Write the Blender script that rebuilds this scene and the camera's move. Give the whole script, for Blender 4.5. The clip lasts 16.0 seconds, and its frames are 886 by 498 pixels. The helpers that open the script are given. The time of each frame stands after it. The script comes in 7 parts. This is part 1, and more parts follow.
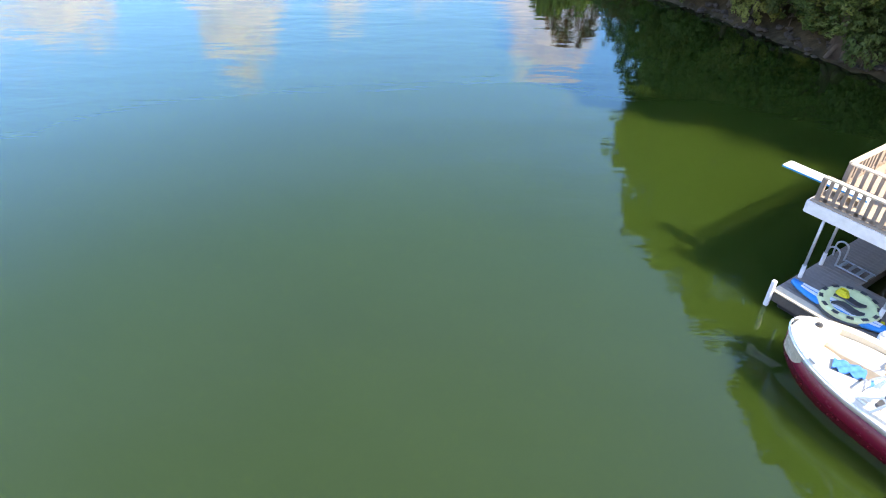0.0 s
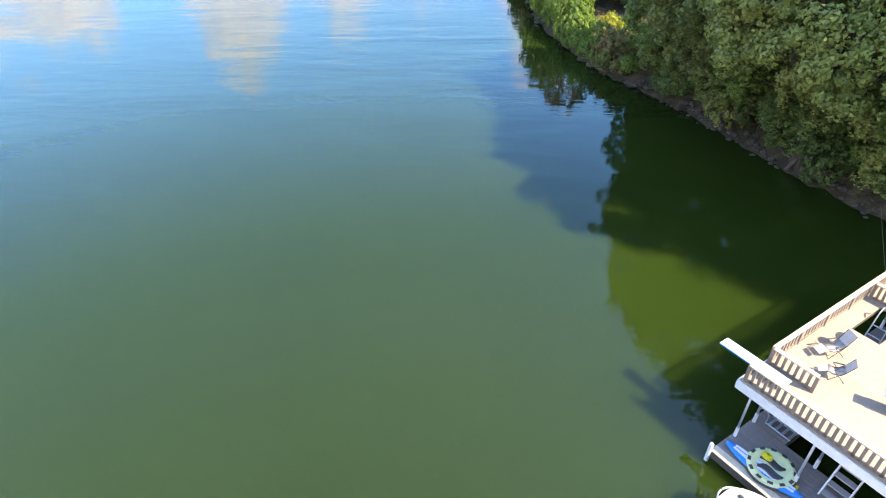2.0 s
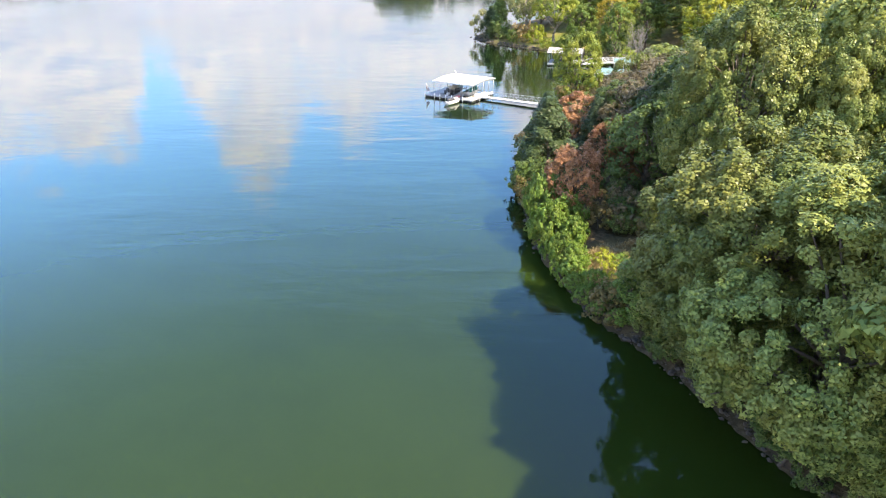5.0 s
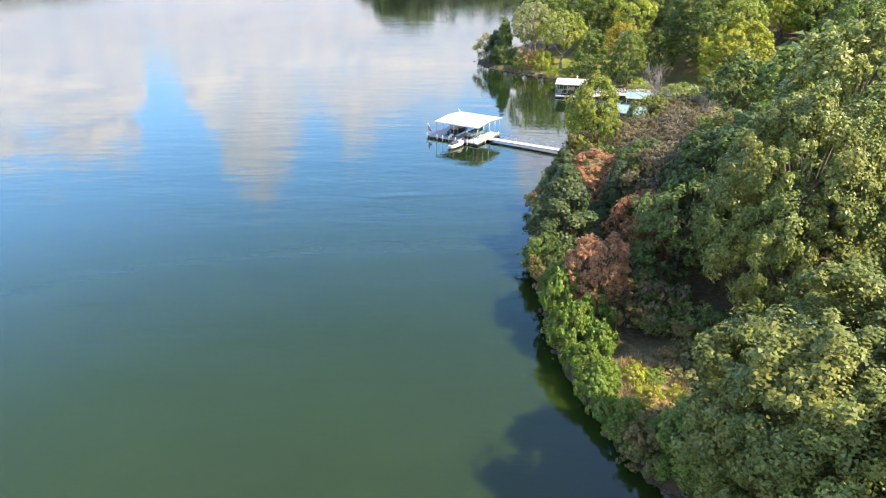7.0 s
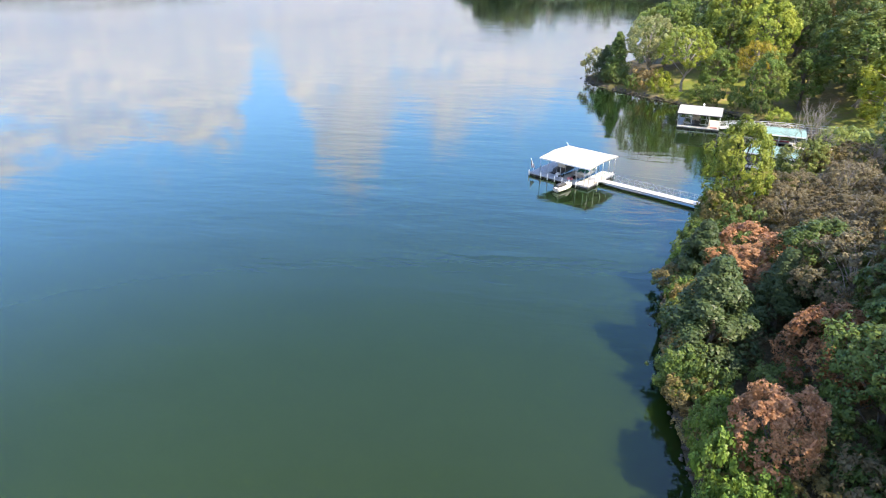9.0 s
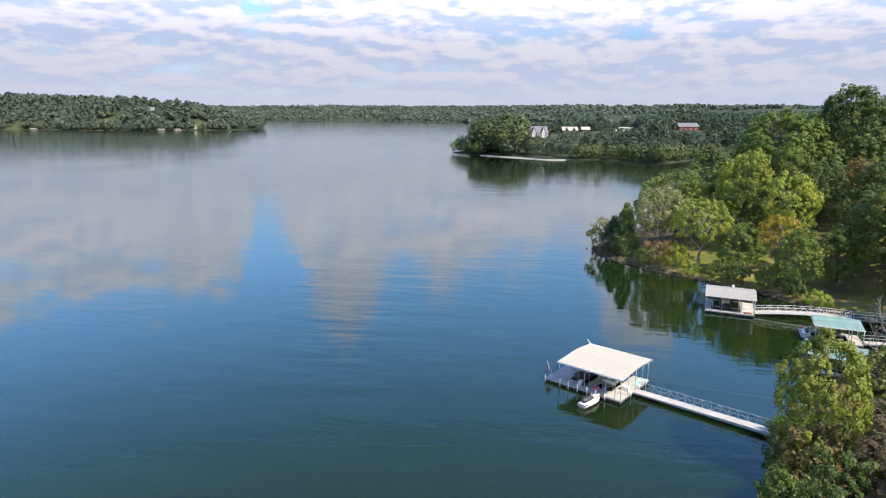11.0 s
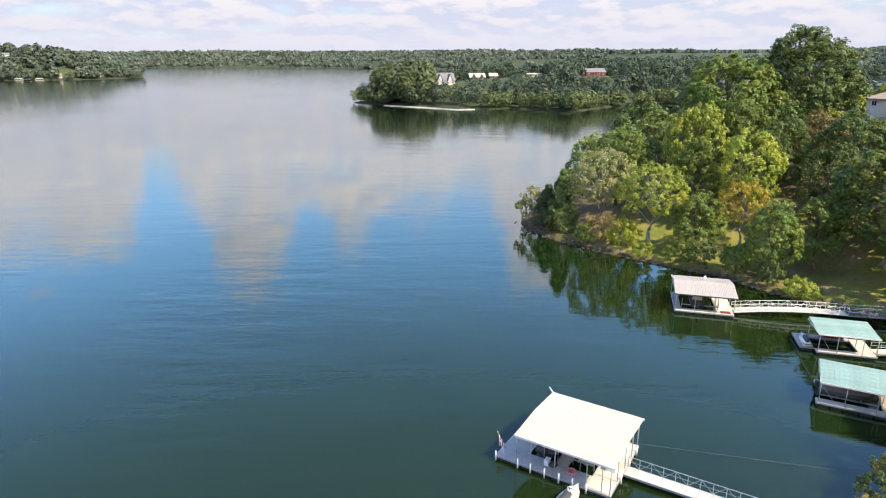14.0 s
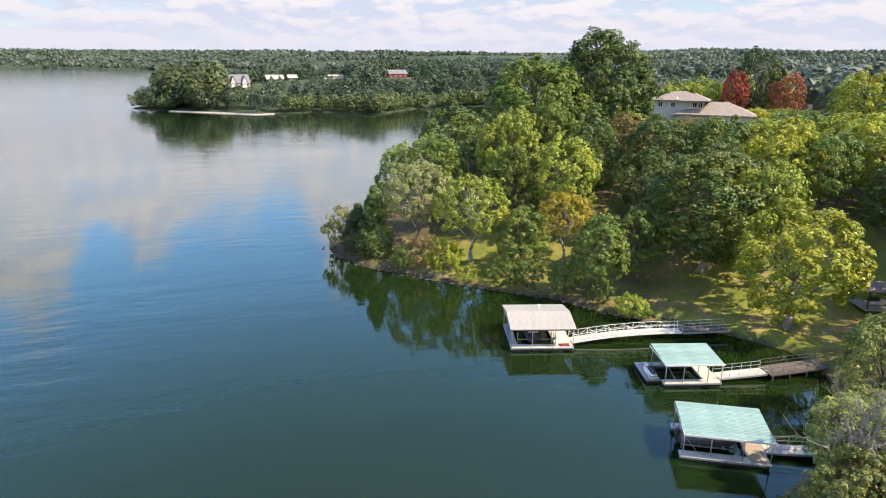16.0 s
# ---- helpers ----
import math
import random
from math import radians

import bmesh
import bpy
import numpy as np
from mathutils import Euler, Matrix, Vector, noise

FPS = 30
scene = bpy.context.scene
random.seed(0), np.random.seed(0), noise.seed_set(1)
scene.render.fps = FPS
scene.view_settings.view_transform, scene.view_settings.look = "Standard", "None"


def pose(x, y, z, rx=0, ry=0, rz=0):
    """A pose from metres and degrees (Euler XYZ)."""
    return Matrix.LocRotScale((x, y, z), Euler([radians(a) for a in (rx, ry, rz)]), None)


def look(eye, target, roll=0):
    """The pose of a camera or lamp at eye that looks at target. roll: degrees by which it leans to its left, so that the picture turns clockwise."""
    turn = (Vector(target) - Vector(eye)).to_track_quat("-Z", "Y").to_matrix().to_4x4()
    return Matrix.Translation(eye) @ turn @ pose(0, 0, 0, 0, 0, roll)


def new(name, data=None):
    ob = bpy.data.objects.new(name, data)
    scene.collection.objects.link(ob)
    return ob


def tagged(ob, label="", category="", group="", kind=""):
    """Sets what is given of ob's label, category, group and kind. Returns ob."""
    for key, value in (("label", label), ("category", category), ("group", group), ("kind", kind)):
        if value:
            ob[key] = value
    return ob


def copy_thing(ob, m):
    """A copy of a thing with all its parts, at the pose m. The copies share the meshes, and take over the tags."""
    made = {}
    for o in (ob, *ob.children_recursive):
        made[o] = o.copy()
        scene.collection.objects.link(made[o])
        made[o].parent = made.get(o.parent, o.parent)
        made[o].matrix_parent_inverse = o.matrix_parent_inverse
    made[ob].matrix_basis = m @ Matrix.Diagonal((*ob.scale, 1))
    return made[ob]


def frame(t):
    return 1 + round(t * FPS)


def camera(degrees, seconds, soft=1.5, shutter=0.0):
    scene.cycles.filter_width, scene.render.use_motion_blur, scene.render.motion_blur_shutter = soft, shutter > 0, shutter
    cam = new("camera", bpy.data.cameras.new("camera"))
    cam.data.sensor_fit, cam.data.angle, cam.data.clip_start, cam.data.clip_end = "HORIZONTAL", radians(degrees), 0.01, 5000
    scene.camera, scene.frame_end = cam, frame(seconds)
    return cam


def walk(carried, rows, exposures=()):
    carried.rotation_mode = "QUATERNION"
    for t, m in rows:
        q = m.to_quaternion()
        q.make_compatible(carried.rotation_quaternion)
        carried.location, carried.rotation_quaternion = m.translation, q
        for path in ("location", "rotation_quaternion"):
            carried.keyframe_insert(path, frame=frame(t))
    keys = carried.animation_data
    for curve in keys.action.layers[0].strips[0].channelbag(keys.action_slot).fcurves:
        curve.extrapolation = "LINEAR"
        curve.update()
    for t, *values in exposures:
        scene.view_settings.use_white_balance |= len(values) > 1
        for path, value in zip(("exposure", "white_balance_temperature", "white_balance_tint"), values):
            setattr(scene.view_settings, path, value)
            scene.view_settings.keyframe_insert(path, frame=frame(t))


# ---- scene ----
cam = camera(70.7, 16.0, soft=1.1)
PATH = [
    (0, (0.572, -0.27, 10.495), (0.599, 1.348, 9.319), 0.4),
    (0.5, (0.621, -0.189, 11.396), (0.643, 1.429, 10.22), 0.3),
    (1, (0.597, -0.149, 13.107), (0.622, 1.468, 11.93), 0.3),
    (1.5, (0.735, -0.026, 14.791), (0.756, 1.593, 13.618), 0.2),
    (2, (0.766, 0.007, 16.477), (0.787, 1.629, 15.306), 0.2),
    (2.5, (0.766, 0.105, 18.329), (0.787, 1.765, 17.214), 0.1),
    (3, (1.1, 0.302, 20.068), (1.108, 2.075, 19.141), -0.1),
    (3.5, (1.04, 0.442, 21.835), (1.049, 2.234, 20.947), -0.0),
    (4, (1.068, 1.396, 23.657), (1.075, 3.186, 22.766), -0.1),
    (4.2, (1.081, 1.86, 24.356), (1.084, 3.651, 23.466), -0.1),
    (6.3, (0.786, 9.708, 28.84), (0.792, 11.51, 27.972), -0.2),
    (6.5, (0.694, 10.964, 29.367), (0.7, 12.765, 28.498), -0.0),
    (7, (0.692, 14.437, 30.413), (0.694, 16.24, 29.547), -0.1),
    (7.5, (0.388, 17.757, 30.883), (0.12, 19.541, 30.02), -0.2),
    (8, (-0.059, 21.49, 30.986), (-0.328, 23.274, 30.123), -0.3),
    (8.2, (-0.473, 22.986, 31.12), (-0.736, 24.77, 30.254), -0.1),
    (9.9, (-3.3, 37.2, 33.45), (-3.557, 38.982, 32.58), 0.1),
    (10.3, (-3.903, 40.707, 33.791), (-4.154, 42.539, 33.028), 0.1),
    (10.5, (-4.204, 42.602, 33.939), (-4.459, 44.471, 33.275), 0.2),
    (11, (-4.961, 47.219, 34.089), (-5.226, 49.154, 33.66), 0.2),
    (11.5, (-5.427, 52.059, 33.945), (-5.696, 53.999, 33.54), 0.3),
    (12, (-5.99, 56.681, 34.176), (-6.261, 58.621, 33.771), 0.1),
    (12.5, (-6.669, 61.522, 33.903), (-6.934, 63.435, 33.383), 0.0),
    (13, (-7.215, 66.325, 34.331), (-7.482, 68.218, 33.744), -0.1),
    (13.5, (-7.417, 71.395, 34.274), (-7.559, 73.302, 33.687), -0.1),
    (14, (-7.422, 76.09, 34.364), (-7.393, 78.001, 33.777), -0.0),
    (14.5, (-6.909, 80.716, 34.284), (-6.695, 82.616, 33.698), 0.1),
    (15, (-6.114, 85.022, 34.303), (-5.704, 86.89, 33.718), 0.3),
    (15.5, (-4.986, 89.192, 34.134), (-4.395, 91.013, 33.556), 0.5),
    (16, (-3.535, 93.349, 34.297), (-2.935, 95.166, 33.715), 0.4),
]
EXPOSURES = [(t, e, k, 12) for t, e, k in ((0, 1.58, 7050), (3, 1.54, 7250), (4, 1.52, 7300), (7, 1.36, 7400), (8.2, 1.26, 7150), (10.3, 1.22, 7000), (10.6, 1.08, 6950), (11, 0.57, 6800), (12, 0.43, 6950), (13, 0.88, 7350), (16, 0.92, 7600))]
walk(cam, [(t, look(eye, target, roll)) for t, eye, target, roll in PATH], EXPOSURES)

# ---- world, sun ----
SUN_TO = Vector((0.76, -0.52, 1.0)).normalized()      # towards the sun
SUN_EL = math.asin(SUN_TO.z)
SUN_AZ = math.atan2(SUN_TO.x, SUN_TO.y)

world = bpy.data.worlds.new("world")
scene.world = world
world.use_nodes = True
wn = world.node_tree
wn.nodes.clear()


def wnode(kind, **vals):
    n = wn.nodes.new(kind)
    for k, v in vals.items():
        n.inputs[k].default_value = v
    return n


def wmath(op, a, b=None, c=None):
    n = wn.nodes.new("ShaderNodeMath")
    n.operation = op
    for i, v in enumerate((a, b, c)):
        if v is None:
            continue
        if isinstance(v, (int, float)):
            n.inputs[i].default_value = v
        else:
            wn.links.new(v, n.inputs[i])
    return n.outputs[0]


def wramp(fac, stops):
    n = wn.nodes.new("ShaderNodeValToRGB")
    r = n.color_ramp
    for i, (p, c) in enumerate(stops):
        e = r.elements[i] if i < 2 else r.elements.new(p)
        e.position = p
        e.color = (c, c, c, 1) if isinstance(c, (int, float)) else (*c, 1)
    wn.links.new(fac, n.inputs[0])
    return n.outputs[0]


sky = wn.nodes.new("ShaderNodeTexSky")
sky.sky_type = "NISHITA"
sky.sun_disc = False
sky.sun_elevation = SUN_EL
sky.sun_rotation = SUN_AZ
sky.altitude = 150.0
sky.air_density = 1.0
sky.dust_density = 0.6
sky.ozone_density = 1.5
wtc = wn.nodes.new("ShaderNodeTexCoord")
wsep = wn.nodes.new("ShaderNodeSeparateXYZ")
wn.links.new(wtc.outputs["Generated"], wsep.inputs[0])
dx, dy, dz = wsep.outputs
zup = wmath("MAXIMUM", dz, 0.0)
# layer of clouds as seen from below
den = wmath("ADD", zup, 0.09)
comb = wn.nodes.new("ShaderNodeCombineXYZ")
wn.links.new(wmath("DIVIDE", dx, den), comb.inputs[0])
wn.links.new(wmath("DIVIDE", dy, den), comb.inputs[1])
comb.inputs[2].default_value = 3.7
big = wnode("ShaderNodeTexNoise", Scale=0.62, Detail=8.0, Roughness=0.56, Distortion=0.25)
wn.links.new(comb.outputs[0], big.inputs["Vector"])
# billows that keep their height towards the horizon
comb2 = wn.nodes.new("ShaderNodeCombineXYZ")
azim = wmath("ARCTAN2", dx, dy)
wn.links.new(azim, comb2.inputs[0])
wn.links.new(wmath("MULTIPLY", zup, 3.0), comb2.inputs[1])
comb2.inputs[2].default_value = 1.3
puff = wnode("ShaderNodeTexNoise", Scale=15.0, Detail=7.0, Roughness=0.5, Distortion=0.1)
wn.links.new(comb2.outputs[0], puff.inputs["Vector"])
elev = wmath("MULTIPLY", wmath("ARCSINE", dz), 180 / math.pi)
azd = wmath("MULTIPLY", azim, 180 / math.pi)
# height in degrees up to which the cloud bank reaches, by azimuth from +y
bank = wmath("MULTIPLY", wramp(wmath("MULTIPLY_ADD", azd, 1 / 160, 0.5), [
    (0.0, 0.98), (0.12, 0.62), (0.27, 0.50), (0.334, 0.54), (0.347, 0.26), (0.358, 0.30), (0.374, 0.58), (0.392, 0.68), (0.410, 0.64),
    (0.428, 0.48), (0.445, 0.54), (0.50, 0.46), (0.530, 0.44), (0.550, 0.68), (0.582, 0.74), (0.596, 0.46), (0.62, 0.60), (0.80, 0.6), (1.0, 0.98)]), 30.0)
over = wmath("SUBTRACT", bank, elev)
cover = wmath("MULTIPLY_ADD", wmath("MINIMUM", wmath("MAXIMUM", over, -8.0), 3.4), 0.046, 0.0)
high = wmath("MULTIPLY", wramp(wmath("DIVIDE", elev, 90.0), [(0.0, 0.0), (0.38, 0.0), (0.6, 1.0), (0.74, 0.3), (1.0, 0.2)]), 0.20)
dens = wmath("ADD", wmath("ADD", wmath("MULTIPLY", big.outputs["Fac"], 0.40), wmath("MULTIPLY", puff.outputs["Fac"], 0.60)), wmath("ADD", cover, high))
alpha = wramp(dens, [(0.0, 0.0), (0.49, 0.0), (0.60, 0.88), (0.70, 0.98)])
# lit tops and grey undersides: compare with the cloud a little higher up
lift = wn.nodes.new("ShaderNodeVectorMath")
lift.operation = "ADD"
wn.links.new(comb2.outputs[0], lift.inputs[0])
lift.inputs[1].default_value = (0.008, 0.030, 0.0)
puff_up = wnode("ShaderNodeTexNoise", Scale=15.0, Detail=7.0, Roughness=0.5, Distortion=0.1)
wn.links.new(lift.outputs[0], puff_up.inputs["Vector"])
relief = wmath("SUBTRACT", puff.outputs["Fac"], puff_up.outputs["Fac"])
shade = wramp(wmath("MULTIPLY_ADD", relief, 2.3, wmath("MULTIPLY_ADD", puff.outputs["Fac"], 0.45, 0.275)),
              [(0.30, (5.1, 6.2, 9.0)), (0.44, (6.6, 7.2, 9.2)), (0.54, (7.4, 7.8, 9.5)), (0.68, (8.5, 8.6, 9.6))])
mixc = wn.nodes.new("ShaderNodeMix")
mixc.data_type = "RGBA"
wn.links.new(alpha, mixc.inputs["Factor"])
skyb = wn.nodes.new("ShaderNodeVectorMath")
skyb.operation = "MULTIPLY"
wn.links.new(sky.outputs[0], skyb.inputs[0])
tone = wramp(wmath("DIVIDE", elev, 60.0), [(0.0, (0.86, 1.10, 1.42)), (0.17, (0.76, 1.08, 1.38)), (0.30, (0.64, 1.09, 1.44)), (0.58, (0.70, 1.06, 1.35)), (0.74, (0.90, 1.05, 1.36)), (1.0, (0.98, 1.04, 1.28))])
wn.links.new(tone, skyb.inputs[1])
rise = wramp(wmath("DIVIDE", elev, 90.0), [(0.0, 0.24), (0.067, 0.26), (0.147, 0.72), (0.22, 0.94), (0.287, 0.92), (0.373, 0.80), (0.48, 0.92), (0.62, 0.85), (0.78, 0.45), (1.0, 0.40)])
lit = wmath("MULTIPLY", rise, 3.3)
bright = wn.nodes.new("ShaderNodeVectorMath")
bright.operation = "SCALE"
wn.links.new(skyb.outputs[0], bright.inputs[0])
wn.links.new(lit, bright.inputs["Scale"])
wn.links.new(bright.outputs[0], mixc.inputs["A"])
# clouds near the horizon stand behind more air
cbright = wn.nodes.new("ShaderNodeVectorMath")
cbright.operation = "SCALE"
wn.links.new(shade, cbright.inputs[0])
wn.links.new(wmath("MULTIPLY", wramp(wmath("DIVIDE", elev, 40.0), [(0.0, 0.22), (0.14, 0.285), (0.22, 0.41), (0.34, 0.50), (0.8, 0.47), (1.0, 0.50)]), 2.5), cbright.inputs["Scale"])
wn.links.new(cbright.outputs[0], mixc.inputs["B"])
# pale haze over the horizon
hz = wmath("MULTIPLY", wramp(wmath("DIVIDE", elev, 12.0), [(0.0, 0.9), (0.2, 0.62), (0.5, 0.18), (0.85, 0.0)]), 1.0)
mixh = wn.nodes.new("ShaderNodeMix")
mixh.data_type = "RGBA"
wn.links.new(hz, mixh.inputs["Factor"])
wn.links.new(mixc.outputs["Result"], mixh.inputs["A"])
mixh.inputs["B"].default_value = (4.4, 4.9, 6.5, 1)
bg = wnode("ShaderNodeBackground", Strength=0.088)
wn.links.new(mixh.outputs["Result"], bg.inputs["Color"])
wout = wn.nodes.new("ShaderNodeOutputWorld")
wn.links.new(bg.outputs[0], wout.inputs[0])

sun_data = bpy.data.lights.new("sun", "SUN")
sun_data.energy = 5.0
sun_data.angle = radians(0.5)
sun_data.color = (1.0, 0.90, 0.74)
sun = new("sun", sun_data)
sun.matrix_world = look(SUN_TO * 400, (0, 0, 0))


# ---- materials ----
def nodes_of(name):
    m = bpy.data.materials.new(name)
    m.use_nodes = True
    nt = m.node_tree
    return m, nt, nt.nodes["Principled BSDF"]


def nset(nt, kind, **vals):
    n = nt.nodes.new(kind)
    for k, v in vals.items():
        n.inputs[k].default_value = v
    return n


def ramp_node(nt, fac, stops):
    n = nt.nodes.new("ShaderNodeValToRGB")
    for i, (p, c) in enumerate(stops):
        e = n.color_ramp.elements[i] if i < 2 else n.color_ramp.elements.new(p)
        e.position = p
        e.color = (*c, 1) if isinstance(c, tuple) else (c, c, c, 1)
    nt.links.new(fac, n.inputs[0])
    return n.outputs[0]


def mix_col(nt, fac, a, b, blend="MIX"):
    n = nt.nodes.new("ShaderNodeMix")
    n.data_type = "RGBA"
    n.blend_type = blend
    for key, v in (("Factor", fac), ("A", a), ("B", b)):
        if isinstance(v, (int, float)):
            n.inputs[key].default_value = v
        elif isinstance(v, tuple):
            n.inputs[key].default_value = (*v, 1)
        else:
            nt.links.new(v, n.inputs[key])
    return n.outputs["Result"]


def plain(name, c, rough=0.6, metal=0.0, vary=0.25, scale=1.5, grain=14.0, bump=0.1, spec=0.5, stain=None):
    """Paint, metal or wood with blotches, grain and fine relief."""
    m, nt, p = nodes_of(name)
    tc = nt.nodes.new("ShaderNodeTexCoord")
    a = nset(nt, "ShaderNodeTexNoise", Scale=scale, Detail=5.0, Roughness=0.6)
    b = nset(nt, "ShaderNodeTexNoise", Scale=grain, Detail=4.0, Roughness=0.65)
    nt.links.new(tc.outputs["Object"], a.inputs["Vector"])
    nt.links.new(tc.outputs["Object"], b.inputs["Vector"])
    dark = tuple(v * (1 - vary) for v in c)
    light = tuple(min(1, v * (1 + vary * 0.5)) for v in c)
    col = ramp_node(nt, a.outputs["Fac"], [(0.3, dark), (0.55, c), (0.75, light)])
    col = mix_col(nt, ramp_node(nt, b.outputs["Fac"], [(0.35, 0.0), (0.7, 0.35)]), col, stain or tuple(v * 0.6 for v in c))
    oi = nt.nodes.new("ShaderNodeObjectInfo")
    hs = nset(nt, "ShaderNodeHueSaturation")
    mr = nset(nt, "ShaderNodeMapRange")
    mr.inputs["To Min"].default_value, mr.inputs["To Max"].default_value = 1 - vary * 0.35, 1 + vary * 0.2
    nt.links.new(oi.outputs["Random"], mr.inputs["Value"])
    nt.links.new(mr.outputs[0], hs.inputs["Value"])
    nt.links.new(col, hs.inputs["Color"])
    nt.links.new(hs.outputs[0], p.inputs["Base Color"])
    p.inputs["Metallic"].default_value = metal
    p.inputs["Specular IOR Level"].default_value = spec
    nt.links.new(ramp_node(nt, b.outputs["Fac"], [(0.3, max(0.02, rough - 0.1)), (0.7, min(1.0, rough + 0.12))]), p.inputs["Roughness"])
    if bump:
        bp = nset(nt, "ShaderNodeBump", Strength=bump, Distance=0.02)
        nt.links.new(b.outputs["Fac"], bp.inputs["Height"])
        nt.links.new(bp.outputs[0], p.inputs["Normal"])
    return m


def leafy(name, c1, c2, c3, warm=0.35, gloss=0.45, through_light=0.24):
    """Foliage: every leaf its own tint, patches of a third colour over the crown."""
    m, nt, p = nodes_of(name)
    geo = nt.nodes.new("ShaderNodeNewGeometry")
    tc = nt.nodes.new("ShaderNodeTexCoord")
    oi = nt.nodes.new("ShaderNodeObjectInfo")
    col = mix_col(nt, geo.outputs["Random Per Island"], c1, c2)
    n = nset(nt, "ShaderNodeTexNoise", Scale=0.22, Detail=3.0, Roughness=0.6)
    nt.links.new(tc.outputs["Object"], n.inputs["Vector"])
    col = mix_col(nt, ramp_node(nt, n.outputs["Fac"], [(0.42, 0.0), (0.68, warm)]), col, c3)
    hs = nset(nt, "ShaderNodeHueSaturation")
    mr = nset(nt, "ShaderNodeMapRange")
    mr.inputs["To Min"].default_value, mr.inputs["To Max"].default_value = 0.75, 1.2
    nt.links.new(oi.outputs["Random"], mr.inputs["Value"])
    nt.links.new(mr.outputs[0], hs.inputs["Value"])
    nt.links.new(col, hs.inputs["Color"])
    nt.links.new(hs.outputs[0], p.inputs["Base Color"])
    p.inputs["Roughness"].default_value = gloss
    p.inputs["Specular IOR Level"].default_value = 0.22
    tr = nt.nodes.new("ShaderNodeBsdfTranslucent")
    nt.links.new(hs.outputs[0], tr.inputs["Color"])
    ms = nset(nt, "ShaderNodeMixShader", Fac=through_light)
    nt.links.new(p.outputs[0], ms.inputs[1])
    nt.links.new(tr.outputs[0], ms.inputs[2])
    nt.links.new(ms.outputs[0], nt.nodes["Material Output"].inputs["Surface"])
    return m


# foliage
LEAF_OAK = leafy("oak_leaves", (0.080, 0.122, 0.030), (0.250, 0.300, 0.074), (0.350, 0.320, 0.078), 0.5, 0.4)
LEAF_DARK = leafy("dark_leaves", (0.040, 0.078, 0.020), (0.115, 0.170, 0.040), (0.170, 0.190, 0.046), 0.4)
LEAF_MID = leafy("green_leaves", (0.054, 0.108, 0.022), (0.165, 0.240, 0.045), (0.270, 0.250, 0.046), 0.38)
LEAF_CROWN = leafy("deep_green_leaves", (0.044, 0.088, 0.020), (0.130, 0.190, 0.040), (0.300, 0.260, 0.046), 0.40)
LEAF_BRIGHT = leafy("bright_leaves", (0.110, 0.175, 0.026), (0.290, 0.350, 0.052), (0.400, 0.360, 0.046), 0.5)
LEAF_YELLOW = leafy("yellow_leaves", (0.290, 0.225, 0.030), (0.480, 0.420, 0.050), (0.480, 0.340, 0.050), 0.6)
LEAF_GOLD = leafy("yellow_green_leaves", (0.150, 0.200, 0.022), (0.340, 0.380, 0.040), (0.470, 0.390, 0.038), 0.5)
LEAF_OLIVE = leafy("olive_leaves", (0.120, 0.110, 0.036), (0.270, 0.215, 0.072), (0.330, 0.210, 0.078), 0.6)
LEAF_SAGE = leafy("pale_sage_leaves", (0.150, 0.175, 0.068), (0.290, 0.315, 0.125), (0.340, 0.300, 0.110), 0.5)
LEAF_DUSK = leafy("fading_leaves", (0.085, 0.076, 0.038), (0.180, 0.150, 0.074), (0.220, 0.155, 0.082), 0.5)
LEAF_VINE = leafy("creeper_leaves", (0.060, 0.125, 0.020), (0.165, 0.265, 0.042), (0.260, 0.270, 0.056), 0.5)
LEAF_TAN = leafy("tan_leaves", (0.300, 0.200, 0.085), (0.460, 0.360, 0.140), (0.440, 0.270, 0.100), 0.6)
LEAF_RUST = leafy("rust_leaves", (0.250, 0.108, 0.050), (0.420, 0.220, 0.105), (0.340, 0.190, 0.085), 0.6)
LEAF_RED = leafy("red_leaves", (0.26, 0.030, 0.030), (0.38, 0.075, 0.055), (0.36, 0.13, 0.05), 0.5)
LEAF_EMBER = leafy("rust_red_leaves", (0.19, 0.055, 0.030), (0.32, 0.110, 0.050), (0.28, 0.150, 0.050), 0.6)
LEAF_CEDAR = leafy("cedar_leaves", (0.030, 0.058, 0.022), (0.085, 0.120, 0.042), (0.120, 0.125, 0.046), 0.3)
# haze over the far west shore is mixed into this leaf colour
LEAF_WEST_HAZE = leafy("hazy_far_bank_leaves", (0.066, 0.096, 0.066), (0.112, 0.146, 0.092), (0.140, 0.146, 0.088), 0.35)
# paler and bluer than near foliage: distance haze put into the base colour
LEAF_HILL_HAZE = leafy("hazy_hill_leaves", (0.112, 0.150, 0.112), (0.160, 0.200, 0.142), (0.178, 0.198, 0.138), 0.3)
LEAF_SHORE = leafy("far_shore_leaves", (0.056, 0.094, 0.036), (0.130, 0.172, 0.062), (0.190, 0.180, 0.058), 0.45)
LEAF_FAR = leafy("far_leaves", (0.034, 0.060, 0.036), (0.070, 0.102, 0.056), (0.100, 0.108, 0.052), 0.35)
BARK = plain("bark", (0.13, 0.105, 0.08), 0.9, vary=0.4, scale=2.0, grain=9.0, bump=0.8)
BARK_PALE = plain("pale_bark", (0.30, 0.27, 0.23), 0.9, vary=0.35, scale=2.0, grain=9.0, bump=0.6)

